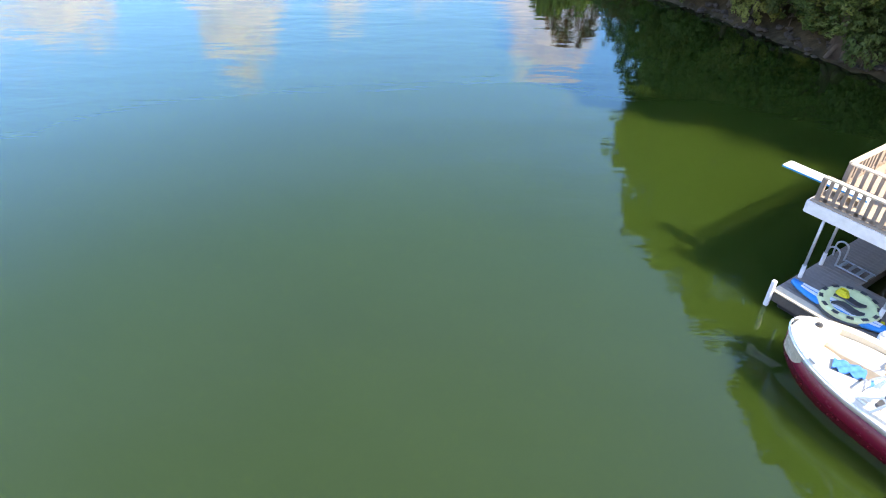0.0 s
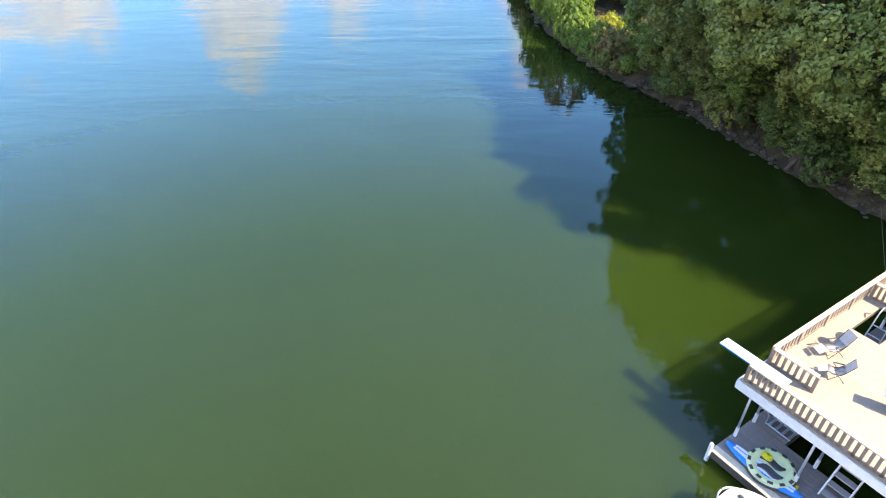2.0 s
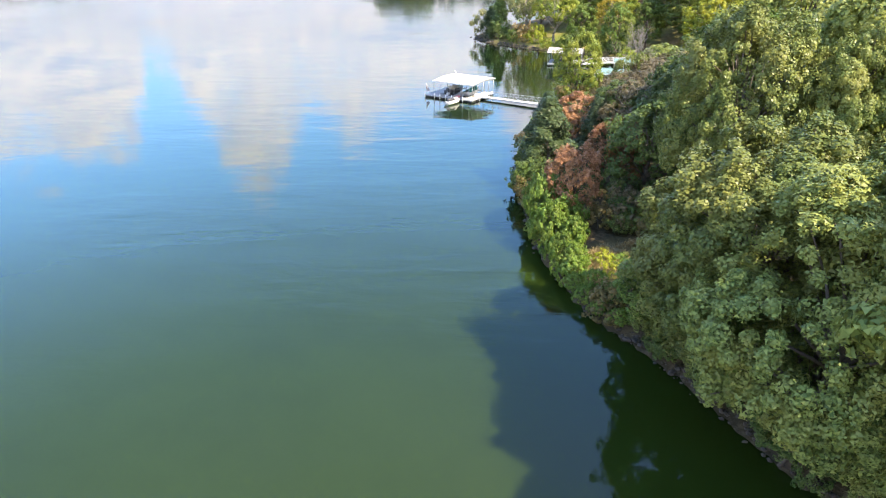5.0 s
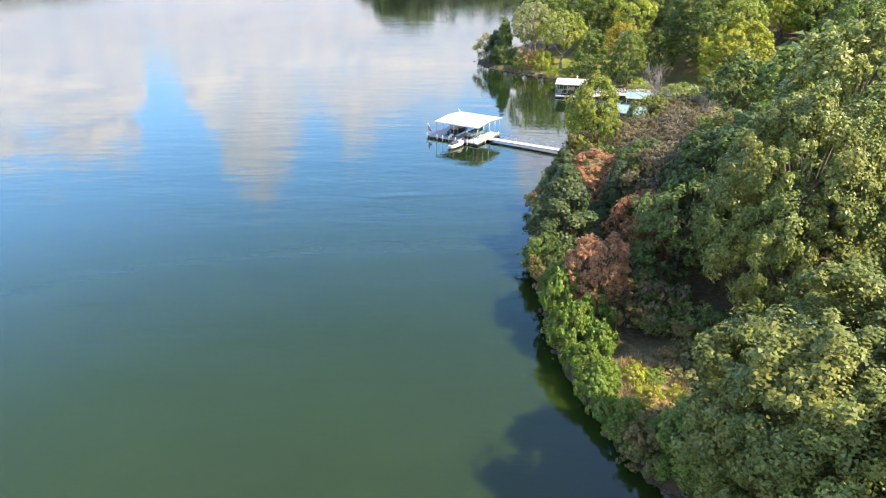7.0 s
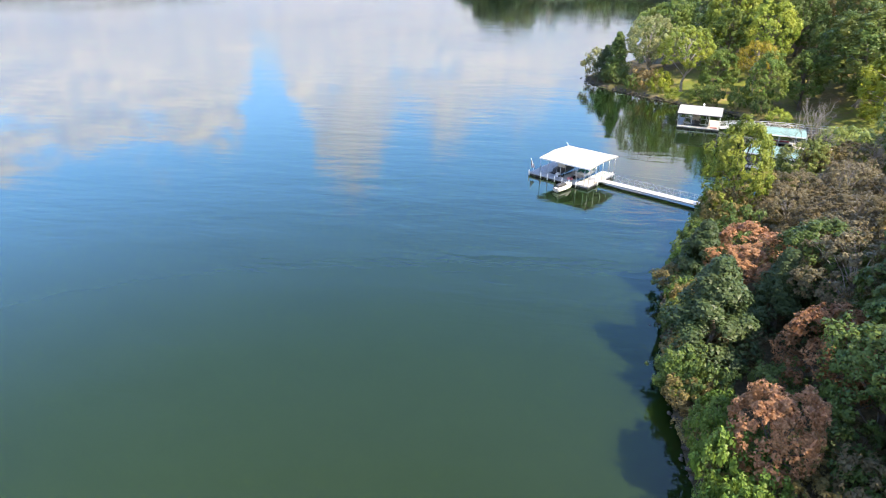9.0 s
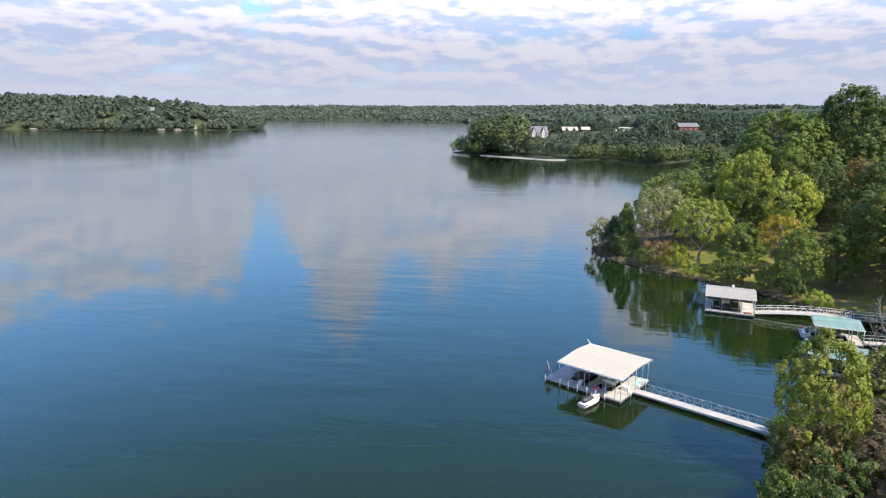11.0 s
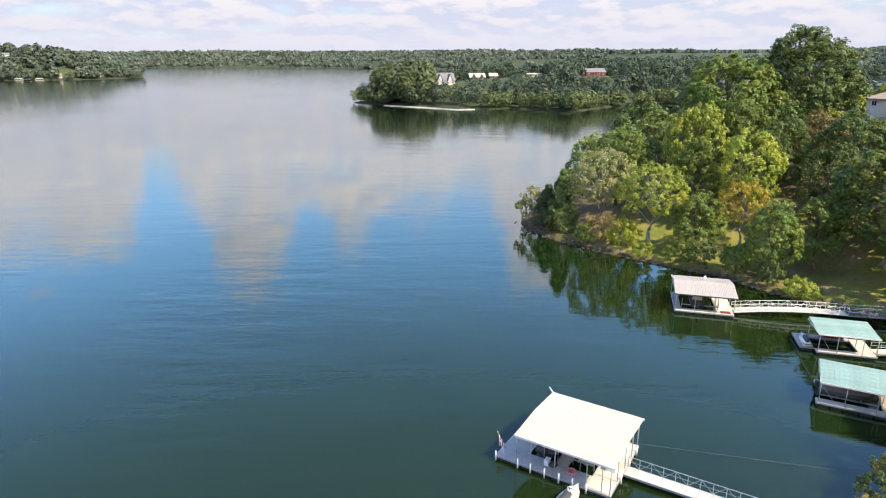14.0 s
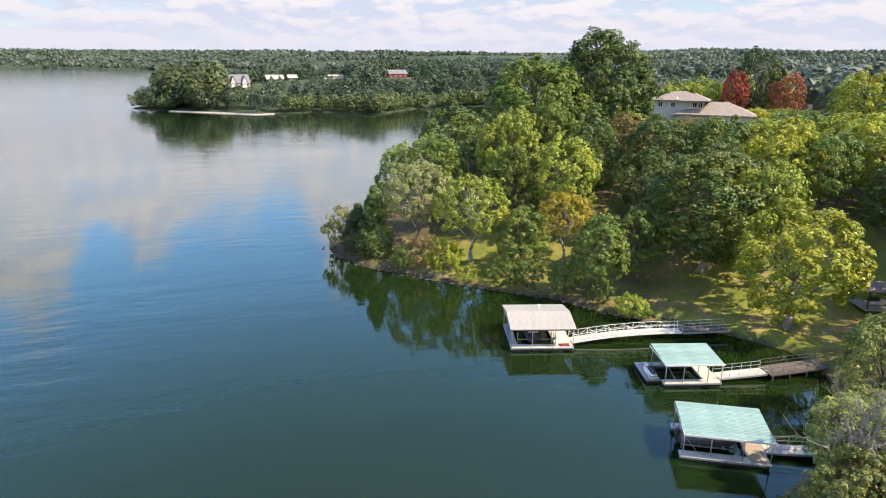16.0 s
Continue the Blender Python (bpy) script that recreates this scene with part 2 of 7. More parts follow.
# ground
GROUND, gnt, gp = nodes_of("ground")
gtc = gnt.nodes.new("ShaderNodeNewGeometry")
g1 = nset(gnt, "ShaderNodeTexNoise", Scale=0.22, Detail=6.0, Roughness=0.62)
g2 = nset(gnt, "ShaderNodeTexNoise", Scale=2.2, Detail=5.0, Roughness=0.65)
g3 = nset(gnt, "ShaderNodeTexNoise", Scale=11.0, Detail=3.0, Roughness=0.7)
for gg in (g1, g2, g3):
    gnt.links.new(gtc.outputs["Position"], gg.inputs["Vector"])
gat = gnt.nodes.new("ShaderNodeAttribute")
gat.attribute_name = "lawn"
gba = gnt.nodes.new("ShaderNodeAttribute")
gba.attribute_name = "bank"
grass = ramp_node(gnt, g1.outputs["Fac"], [(0.34, (0.115, 0.155, 0.028)), (0.50, (0.20, 0.22, 0.040)), (0.58, (0.26, 0.235, 0.068)), (0.67, (0.33, 0.25, 0.135))])
litter = ramp_node(gnt, g2.outputs["Fac"], [(0.3, (0.045, 0.036, 0.02)), (0.52, (0.10, 0.076, 0.042)), (0.7, (0.16, 0.12, 0.066))])
stone = ramp_node(gnt, g2.outputs["Fac"], [(0.3, (0.022, 0.019, 0.013)), (0.5, (0.046, 0.039, 0.028)), (0.7, (0.10, 0.085, 0.064))])
g4 = nset(gnt, "ShaderNodeTexNoise", Scale=0.75, Detail=5.0, Roughness=0.6, Distortion=0.5)
gnt.links.new(gtc.outputs["Position"], g4.inputs["Vector"])
gdr = gnt.nodes.new("ShaderNodeAttribute")
gdr.attribute_name = "dry"
grass = mix_col(gnt, ramp_node(gnt, g4.outputs["Fac"], [(0.54, 0.0), (0.66, 0.75)]), grass, (0.20, 0.15, 0.085))
grass = mix_col(gnt, ramp_node(gnt, g4.outputs["Fac"], [(0.34, 0.6), (0.46, 0.0)]), grass, (0.10, 0.13, 0.03))
straw = ramp_node(gnt, g2.outputs["Fac"], [(0.3, (0.20, 0.15, 0.08)), (0.5, (0.36, 0.28, 0.15)), (0.7, (0.46, 0.37, 0.22))])
grass = mix_col(gnt, gdr.outputs["Fac"], grass, straw)
gwo = gnt.nodes.new("ShaderNodeAttribute")
gwo.attribute_name = "wooded"
scrub = ramp_node(gnt, g1.outputs["Fac"], [(0.35, (0.028, 0.045, 0.026)), (0.65, (0.052, 0.070, 0.038))])
gcol = mix_col(gnt, gat.outputs["Fac"], mix_col(gnt, gwo.outputs["Fac"], litter, scrub), grass)
gcol = mix_col(gnt, gba.outputs["Fac"], gcol, stone)
gcol = mix_col(gnt, ramp_node(gnt, g3.outputs["Fac"], [(0.35, 0.0), (0.75, 0.5)]), gcol, (0.06, 0.06, 0.025))
gnt.links.new(gcol, gp.inputs["Base Color"])
gp.inputs["Roughness"].default_value = 0.95
gp.inputs["Specular IOR Level"].default_value = 0.15
gb = nset(gnt, "ShaderNodeBump", Strength=0.7, Distance=0.15)
gnt.links.new(g2.outputs["Fac"], gb.inputs["Height"])
gnt.links.new(gb.outputs[0], gp.inputs["Normal"])
STRAW = leafy("dry_straw", (0.30, 0.23, 0.11), (0.50, 0.41, 0.22), (0.42, 0.36, 0.16), 0.5, 0.7)
GRAVEL = plain("pale_gravel", (0.31, 0.30, 0.27), 0.95, vary=0.3, scale=0.4, grain=3.0, bump=0.4)
STONE = plain("shore_stone", (0.078, 0.068, 0.056), 0.9, vary=0.5, scale=0.8, grain=7.0, bump=0.5)

# turbid lake water: green scatter below a smooth, slightly rippled surface
WATER, wnt, wp = nodes_of("lake_water")
wg = wnt.nodes.new("ShaderNodeNewGeometry")
w1 = nset(wnt, "ShaderNodeTexNoise", Scale=0.62, Detail=4.0, Roughness=0.5, Distortion=0.6)
w2 = nset(wnt, "ShaderNodeTexNoise", Scale=1.7, Detail=3.0, Roughness=0.5, Distortion=0.4)
w3 = nset(wnt, "ShaderNodeTexNoise", Scale=0.012, Detail=4.0, Roughness=0.55, Distortion=0.8)
w4 = nset(wnt, "ShaderNodeTexNoise", Scale=0.05, Detail=4.0, Roughness=0.6)
wmap = wnt.nodes.new("ShaderNodeMapping")
wmap.inputs["Scale"].default_value = (0.32, 1.0, 1.0)
wmap.inputs["Rotation"].default_value = (0, 0, radians(18))
wnt.links.new(wg.outputs["Position"], wmap.inputs["Vector"])
for ww in (w1, w2):
    wnt.links.new(wmap.outputs[0], ww.inputs["Vector"])
for ww in (w3, w4):
    wnt.links.new(wg.outputs["Position"], ww.inputs["Vector"])
wcol = ramp_node(wnt, w4.outputs["Fac"], [(0.3, (0.0150, 0.0266, 0.0040)), (0.5, (0.0171, 0.0303, 0.0046)), (0.7, (0.0187, 0.0328, 0.0050))])
# clearer water out over the deep middle of the lake than in the silty bay
wsp = wnt.nodes.new("ShaderNodeSeparateXYZ")
wnt.links.new(wg.outputs["Position"], wsp.inputs[0])
wmr = nset(wnt, "ShaderNodeMapRange")
wmr.inputs["From Min"].default_value, wmr.inputs["From Max"].default_value = 25.0, 105.0
wnt.links.new(wsp.outputs[1], wmr.inputs["Value"])
wcol = mix_col(wnt, wmr.outputs[0], wcol, (0.0070, 0.0168, 0.0040))
wnt.links.new(wcol, wp.inputs["Base Color"])
wp.subsurface_method = "BURLEY"
wp.inputs["Subsurface Weight"].default_value = 1.0
wp.inputs["Subsurface Radius"].default_value = (1.0, 1.0, 1.0)
wp.inputs["Subsurface Scale"].default_value = 1.2
wp.inputs["IOR"].default_value = 1.38
wrr = nset(wnt, "ShaderNodeMapRange")
for key, val in (("From Min", 150.0), ("From Max", 520.0), ("To Min", 0.035), ("To Max", 0.10)):
    wrr.inputs[key].default_value = val
wnt.links.new(wsp.outputs[1], wrr.inputs["Value"])
wnt.links.new(wrr.outputs[0], wp.inputs["Roughness"])
wb1 = nset(wnt, "ShaderNodeBump", Distance=0.042)
wb2 = nset(wnt, "ShaderNodeBump", Distance=0.012)
calm = ramp_node(wnt, w3.outputs["Fac"], [(0.40, 0.15), (0.64, 1.0)])
wnt.links.new(calm, wb1.inputs["Strength"])
wnt.links.new(calm, wb2.inputs["Strength"])
wnt.links.new(w1.outputs["Fac"], wb1.inputs["Height"])
wnt.links.new(w2.outputs["Fac"], wb2.inputs["Height"])
# low swell that breaks up the mirrored clouds
w5 = nset(wnt, "ShaderNodeTexNoise", Scale=0.17, Detail=2.0, Roughness=0.45, Distortion=0.5)
wnt.links.new(wmap.outputs[0], w5.inputs["Vector"])
wb0 = nset(wnt, "ShaderNodeBump", Distance=0.11)
wnt.links.new(calm, wb0.inputs["Strength"])
wnt.links.new(w5.outputs["Fac"], wb0.inputs["Height"])
wnt.links.new(wb0.outputs[0], wb1.inputs["Normal"])
wnt.links.new(wb1.outputs[0], wb2.inputs["Normal"])
wnt.links.new(wb2.outputs[0], wp.inputs["Normal"])

# built things
WHITE_ROOF = plain("white_metal_roof", (0.415, 0.385, 0.305), 0.5, vary=0.05, scale=0.35, grain=3.0, bump=0.02, stain=(0.38, 0.345, 0.27))
GREY_ROOF = plain("grey_metal_roof", (0.37, 0.345, 0.305), 0.65, vary=0.12, scale=0.5, grain=3.0, bump=0.05)
TEAL_ROOF = plain("weathered_teal_roof", (0.17, 0.30, 0.265), 0.6, vary=0.3, scale=0.7, grain=2.0, bump=0.05, stain=(0.36, 0.44, 0.42))
SHINGLE = plain("brown_shingle", (0.235, 0.195, 0.16), 0.9, vary=0.2, scale=1.0, grain=6.0, bump=0.4)
DARK_SHINGLE = plain("grey_shingle", (0.17, 0.17, 0.18), 0.9, vary=0.2, scale=0.5, grain=4.0)
GALV = plain("galvanised_steel", (0.52, 0.54, 0.56), 0.4, metal=0.65, vary=0.15, scale=2.0, grain=12.0, bump=0.05)
WHITE_PVC = plain("white_plastic", (0.80, 0.80, 0.79), 0.4, vary=0.08, scale=2.0, grain=10.0, bump=0.02)
WHITE_PAINT = plain("white_paint", (0.76, 0.75, 0.72), 0.5, vary=0.1, scale=1.0, grain=6.0, bump=0.05)
BEIGE_DECK = plain("beige_decking", (0.345, 0.28, 0.205), 0.75, vary=0.10, scale=0.8, grain=9.0, bump=0.15)
PALE_DECK = plain("pale_concrete_decking", (0.50, 0.46, 0.39), 0.85, vary=0.15, scale=0.9, grain=7.0, bump=0.15)
GANG_DECK = plain("sunlit_grey_planking", (0.44, 0.415, 0.375), 0.85, vary=0.2, scale=0.9, grain=7.0, bump=0.15)
GREY_DECK = plain("grey_weathered_decking", (0.36, 0.345, 0.33), 0.85, vary=0.2, scale=1.2, grain=8.0, bump=0.2)
BROWN_DECK = plain("brown_composite_decking", (0.26, 0.215, 0.185), 0.75, vary=0.2, scale=1.5, grain=9.0, bump=0.2)
RAIL_DARK = plain("brown_rail_wood", (0.27, 0.215, 0.165), 0.8, vary=0.25, scale=2.0, grain=12.0, bump=0.2)
DARK_WOOD = plain("dark_weathered_wood", (0.10, 0.085, 0.07), 0.9, vary=0.3, scale=2.0, grain=10.0, bump=0.3)
BLACK_FLOAT = plain("black_float", (0.025, 0.026, 0.028), 0.6, vary=0.3, scale=2.0, grain=8.0)
DARK_GREY = plain("dark_grey_vinyl", (0.055, 0.057, 0.06), 0.5, vary=0.25, scale=3.0, grain=14.0)
MESH_GREY = plain("grey_sling_fabric", (0.47, 0.42, 0.37), 0.9, vary=0.2, scale=3.0, grain=30.0)
GELCOAT = plain("white_gelcoat", (0.72, 0.71, 0.66), 0.18, vary=0.05, scale=1.0, grain=5.0, bump=0.0)
CREAM = plain("cream_vinyl", (0.62, 0.55, 0.43), 0.55, vary=0.12, scale=2.0, grain=12.0, bump=0.05)
MAROON = plain("maroon_gelcoat", (0.16, 0.008, 0.025), 0.2, vary=0.15, scale=2.0, grain=6.0, bump=0.0)
BLUE = plain("blue_plastic", (0.012, 0.24, 0.60), 0.35, vary=0.12, scale=2.0, grain=8.0, bump=0.02)
BLUE_TOWEL = plain("pale_blue_towel", (0.05, 0.20, 0.56), 0.9, vary=0.2, scale=4.0, grain=20.0, bump=0.3)
LIME = plain("lime_vinyl", (0.74, 0.78, 0.40), 0.5, vary=0.12, scale=3.0, grain=12.0, bump=0.05)
YELLOW = plain("yellow_rope", (0.72, 0.62, 0.02), 0.7, vary=0.2, scale=5.0, grain=20.0, bump=0.3)
RED = plain("red_paint", (0.20, 0.020, 0.022), 0.6, vary=0.2, scale=1.0, grain=6.0)
PINK = plain("pink_float", (0.75, 0.22, 0.22), 0.5, vary=0.1)
MINT = plain("mint_float", (0.42, 0.72, 0.58), 0.5, vary=0.1)
GREEN_COVER = plain("green_canvas", (0.02, 0.20, 0.14), 0.8, vary=0.2, scale=2.0, grain=12.0)
PANE = plain("window_glass", (0.03, 0.035, 0.04), 0.06, vary=0.1, bump=0.0, spec=0.8)
IVORY = plain("ivory_gelcoat", (0.58, 0.53, 0.41), 0.25, vary=0.06, scale=1.0, grain=5.0, bump=0.0)
# cream with sunlight put into the colour, for the deck's lit outer strip
SUNLIT_CREAM = plain("sunlit_cream_board", (0.56, 0.47, 0.34), 0.75, vary=0.15, scale=1.0, grain=9.0, bump=0.15)
PLUM = plain("plum_fabric", (0.06, 0.025, 0.07), 0.85, vary=0.3, scale=6.0, grain=25.0, bump=0.3)
SCREEN, snt, snp = nodes_of("clear_windscreen")
snp.inputs["Transmission Weight"].default_value = 1.0
snp.inputs["Roughness"].default_value = 0.03
snp.inputs["IOR"].default_value = 1.2
snp.inputs["Base Color"].default_value = (0.8, 0.84, 0.85, 1)
STUCCO = plain("pale_stucco", (0.52, 0.50, 0.47), 0.85, vary=0.1, scale=0.5, grain=5.0)
CORD = plain("dull_cord", (0.16, 0.17, 0.13), 0.8, vary=0.2)


# ---- geometry helpers ----
class Geo:
    """Collects vertices and faces of one mesh."""

    def __init__(self):
        self.v, self.f = [], []

    def add(self, verts, faces):
        o = len(self.v)
        self.v += [tuple(p) for p in verts]
        self.f += [tuple(i + o for i in f) for f in faces]
        return self

    def box(self, a, b, m=None, cut=0.0):
        """A box from corner a to corner b; cut: the bevel of its upright and top edges."""
        x0, y0, z0 = a
        x1, y1, z1 = b
        if cut:
            c = cut
            ring = lambda k, z: [(x0 + k, y0 + c, z), (x0 + c, y0 + k, z), (x1 - c, y0 + k, z), (x1 - k, y0 + c, z), (x1 - k, y1 - c, z), (x1 - c, y1 - k, z), (x0 + c, y1 - k, z), (x0 + k, y1 - c, z)]
            rings = [ring(0, z0), ring(0, z1 - c), ring(c * 0.8, z1)]
            vs = [p for r in rings for p in r]
            fs = [tuple(range(7, -1, -1)), tuple(range(16, 24))]
            fs += [(k * 8 + i, k * 8 + (i + 1) % 8, k * 8 + 8 + (i + 1) % 8, k * 8 + 8 + i) for k in range(2) for i in range(8)]
        else:
            vs = [(x0, y0, z0), (x1, y0, z0), (x1, y1, z0), (x0, y1, z0), (x0, y0, z1), (x1, y0, z1), (x1, y1, z1), (x0, y1, z1)]
            fs = [(3, 2, 1, 0), (4, 5, 6, 7), (0, 1, 5, 4), (1, 2, 6, 5), (2, 3, 7, 6), (3, 0, 4, 7)]
        if m is not None:
            vs = [m @ Vector(p) for p in vs]
        return self.add(vs, fs)

    def tube(self, p, q, r0, r1=None, n=8):
        r1 = r0 if r1 is None else r1
        p, q = Vector(p), Vector(q)
        ax = (q - p).normalized()
        s = ax.orthogonal().normalized()
        t = ax.cross(s)
        vs = [c + (s * math.cos(a) + t * math.sin(a)) * r for c, r in ((p, r0), (q, r1)) for a in [2 * math.pi * i / n for i in range(n)]]
        fs = [(i, (i + 1) % n, n + (i + 1) % n, n + i) for i in range(n)] + [tuple(range(n - 1, -1, -1)), tuple(range(n, 2 * n))]
        return self.add(vs, fs)

    def path(self, pts, r, n=6):
        for a, b in zip(pts, pts[1:]):
            self.tube(a, b, r, n=n)
        return self

    def beam(self, p, q, w, h):
        """A bar of w x h from p to q, standing upright."""
        p, q = Vector(p), Vector(q)
        d = (q - p).normalized()
        side = d.cross(Vector((0, 0, 1)))
        side = Vector((1, 0, 0)) if side.length < 1e-4 else side.normalized()
        up = side.cross(d).normalized()
        vs = [c + side * sx * w / 2 + up * sz * h / 2 for c in (p, q) for sx, sz in ((-1, -1), (1, -1), (1, 1), (-1, 1))]
        return self.add(vs, [(3, 2, 1, 0), (4, 5, 6, 7), (0, 1, 5, 4), (1, 2, 6, 5), (2, 3, 7, 6), (3, 0, 4, 7)])

    def loft(self, rings, close=True, caps=True):
        n = len(rings[0])
        vs = [p for r in rings for p in r]
        fs = []
        for k in range(len(rings) - 1):
            for i in range(n if close else n - 1):
                j = (i + 1) % n
                fs.append((k * n + i, k * n + j, k * n + n + j, k * n + n + i))
        if caps:
            fs += [tuple(range(n - 1, -1, -1)), tuple(range((len(rings) - 1) * n, len(rings) * n))]
        return self.add(vs, fs)

    def mesh(self, name, material, smooth=False):
        me = bpy.data.meshes.new(name)
        me.from_pydata(self.v, [], self.f)
        me.materials.append(material)
        if smooth:
            me.polygons.foreach_set("use_smooth", [True] * len(me.polygons))
        me.update()
        return me


def part(name, geo, material, parent, label="", smooth=False):
    ob = new(name, geo.mesh(name, material, smooth) if isinstance(geo, Geo) else geo)
    ob.parent = parent
    if label:
        tagged(ob, label=label)
    return ob


def thing(name, m, label, category, group="", kind=""):
    e = new(name)
    e.empty_display_size = 0.3
    e.matrix_world = m
    return tagged(e, label, category, group, kind)


def quads_mesh(name, verts, material):
    """A mesh of loose faces from an array of n x corners x 3."""
    n, corners = verts.shape[:2]
    me = bpy.data.meshes.new(name)
    me.vertices.add(n * corners)
    me.vertices.foreach_set("co", np.ascontiguousarray(verts, dtype=np.float32).ravel())
    me.loops.add(n * corners)
    me.loops.foreach_set("vertex_index", np.arange(n * corners, dtype=np.int32))
    me.polygons.add(n)
    me.polygons.foreach_set("loop_start", np.arange(0, n * corners, corners, dtype=np.int32))
    me.update(calc_edges=True)
    me.materials.append(material)
    return me


# ---- ground and lake ----
SHORE_NEAR = [(70, -2000), (58, -60), (45, -25), (37, 0), (30, 14), (22.3, 25.4), (20.9, 27.9), (18.9, 33.0), (16.6, 39.0), (14.0, 43.6), (12.6, 46.6), (12.0, 49.0),
              (11.2, 52.2), (10.5, 56), (10.1, 60), (10.1, 66), (10.4, 72), (11.2, 79.4), (12.2, 86), (15.0, 94.6), (18.6, 102), (22.0, 110.6)]
SHORE_BAY = [(26, 116), (33, 121), (40.4, 125.4), (46, 129), (53.4, 135), (58.8, 140.6), (59.4, 146.8), (55.2, 153.4), (45.8, 162.2), (39.2, 171.6),
             (32.6, 177.4), (24.2, 185), (16.2, 193.8), (11.8, 202), (11.6, 208), (15, 214), (24, 232), (36, 252), (46, 272), (62, 296), (90, 322)]
SHORE_FAR = [(130, 346), (180, 380), (250, 420), (330, 452), (340, 500), (270, 528), (200, 546), (124, 538), (86, 492), (50, 520), (9, 510), (-36, 545),
             (-60, 562), (-72, 585), (-52, 622), (20, 690), (120, 760), (280, 850), (460, 980), (560, 1300), (300, 1800)]
SHORE_BACK = [(-225, 2104), (-420, 2300), (-640, 2410), (-1028, 2340), (-2000, 2280), (-4900, 2250), (-4900, 4900), (4900, 4900), (4900, -2000)]
SHORE_WEST = [(-4900, 700), (-2000, 1010), (-938, 1082), (-706, 1056), (-590, 1100), (-514, 1186), (-545, 1290), (-800, 1500), (-2000, 1900), (-4900, 2000)]
MAIN = np.array(SHORE_NEAR + SHORE_BAY + SHORE_FAR + SHORE_BACK, float)
WEST = np.array(SHORE_WEST, float)


def inland(x, y, poly):
    """Distance from the shore of a land, positive on the land."""
    p = np.stack([np.ravel(x), np.ravel(y)], 1).astype(float)
    best = np.full(len(p), 1e18)
    inside = np.zeros(len(p), bool)
    for a, b in zip(poly, np.roll(poly, -1, 0)):
        ab = b - a
        k = np.clip(((p - a) @ ab) / (ab @ ab), 0, 1)
        best = np.minimum(best, ((p - a - k[:, None] * ab) ** 2).sum(1))
        cross = (a[1] > p[:, 1]) != (b[1] > p[:, 1])
        if abs(ab[1]) > 1e-9:
            inside ^= cross & (p[:, 0] < a[0] + (p[:, 1] - a[1]) / ab[1] * ab[0])
    return np.where(inside, 1, -1) * np.sqrt(best)


def step(a, b, v):
    k = np.clip((v - a) / (b - a), 0, 1)
    return k * k * (3 - 2 * k)


def wobble(x, y, s, seed):
    """Smooth uneven field between about -1 and 1."""
    return (np.sin(x * s + seed) * np.cos(y * s * 1.13 + seed * 2.1) + np.sin((x * 0.7 + y * 0.6) * s * 2.1 + seed * 0.7) * 0.6 + np.cos((x * 0.5 - y) * s * 3.7 + seed * 1.9) * 0.35) / 1.95


def height(x, y):
    """Ground height; also the distance from the shore."""
    x, y = np.ravel(np.asarray(x, float)), np.ravel(np.asarray(y, float))
    d1 = inland(x, y, MAIN)
    d2 = inland(x, y, WEST)
    d = np.maximum(d1, d2) + 0.35 * wobble(x, y, 1.3, 0.5) + 0.25 * wobble(x, y, 2.9, 1.5)
    near = np.where((y < 470) & (d1 > d2), 1.0, 0.0)
    far = step(880, 1080, y)
    h = 0.85 * step(-0.3, 1.5, d) + 0.02 * np.clip(d, 0, 60)
    h += near * (8.5 * step(7, 42, d) + 6 * step(40, 110, d) + 6 * step(110, 300, d))
    h += (1 - near) * (16 * step(4, 80, d)) + far * 26 * step(40, 420, d) + far * 30 * step(500, 2200, d)
    h += step(4, 25, d) * 0.5 * wobble(x, y, 0.16, 3.0) + step(40, 300, d) * (1 - near) * 5 * wobble(x, y, 0.012, 5.0)
    h += step(200, 900, d) * far * 10 * wobble(x, y, 0.003, 8.0)
    h += np.where(d2 > d1, 20 * step(15, 200, d), 0)
    h -= np.where((d1 >= d2) & (y > 470) & (y < 1100), 8 * step(110, 260, d), 0)
    h = np.where(d < 0, np.maximum(-3.0, 0.30 * d), h)
    return h, d


def ground_z(x, y):
    return float(height([x], [y])[0][0])


def axis(lo, hi, fine, start, stop, grow=1.16):
    """Grid lines, close from start to stop and wider outwards."""
    mid = list(np.arange(start, stop + 1e-6, fine))
    out, s, p = [], fine, stop
    while p < hi:
        s *= grow
        p += s
        out.append(min(p, hi))
    back, s, p = [], fine, start
    while p > lo:
        s *= grow
        p -= s
        back.append(max(p, lo))
    return np.array(back[::-1] + mid + out)


gx = axis(-4900, 4900, 1.0, 6, 74, 1.07)
gy = axis(-2000, 4900, 1.0, 16, 216, 1.045)
GX, GY = np.meshgrid(gx, gy)
GZ, GD = height(GX, GY)
nx, ny = len(gx), len(gy)
ids = np.arange(nx * ny).reshape(ny, nx)
ter = bpy.data.meshes.new("ground")
ter.from_pydata(np.stack([GX.ravel(), GY.ravel(), GZ], 1).tolist(), [], np.stack([ids[:-1, :-1], ids[:-1, 1:], ids[1:, 1:], ids[1:, :-1]], -1).reshape(-1, 4).tolist())
gxr, gyr = GX.ravel(), GY.ravel()


def spot(x, y, cx, cy, rx, ry):
    return np.clip(1.6 - 1.6 * np.sqrt(((x - cx) / rx) ** 2 + ((y - cy) / ry) ** 2), 0, 1)


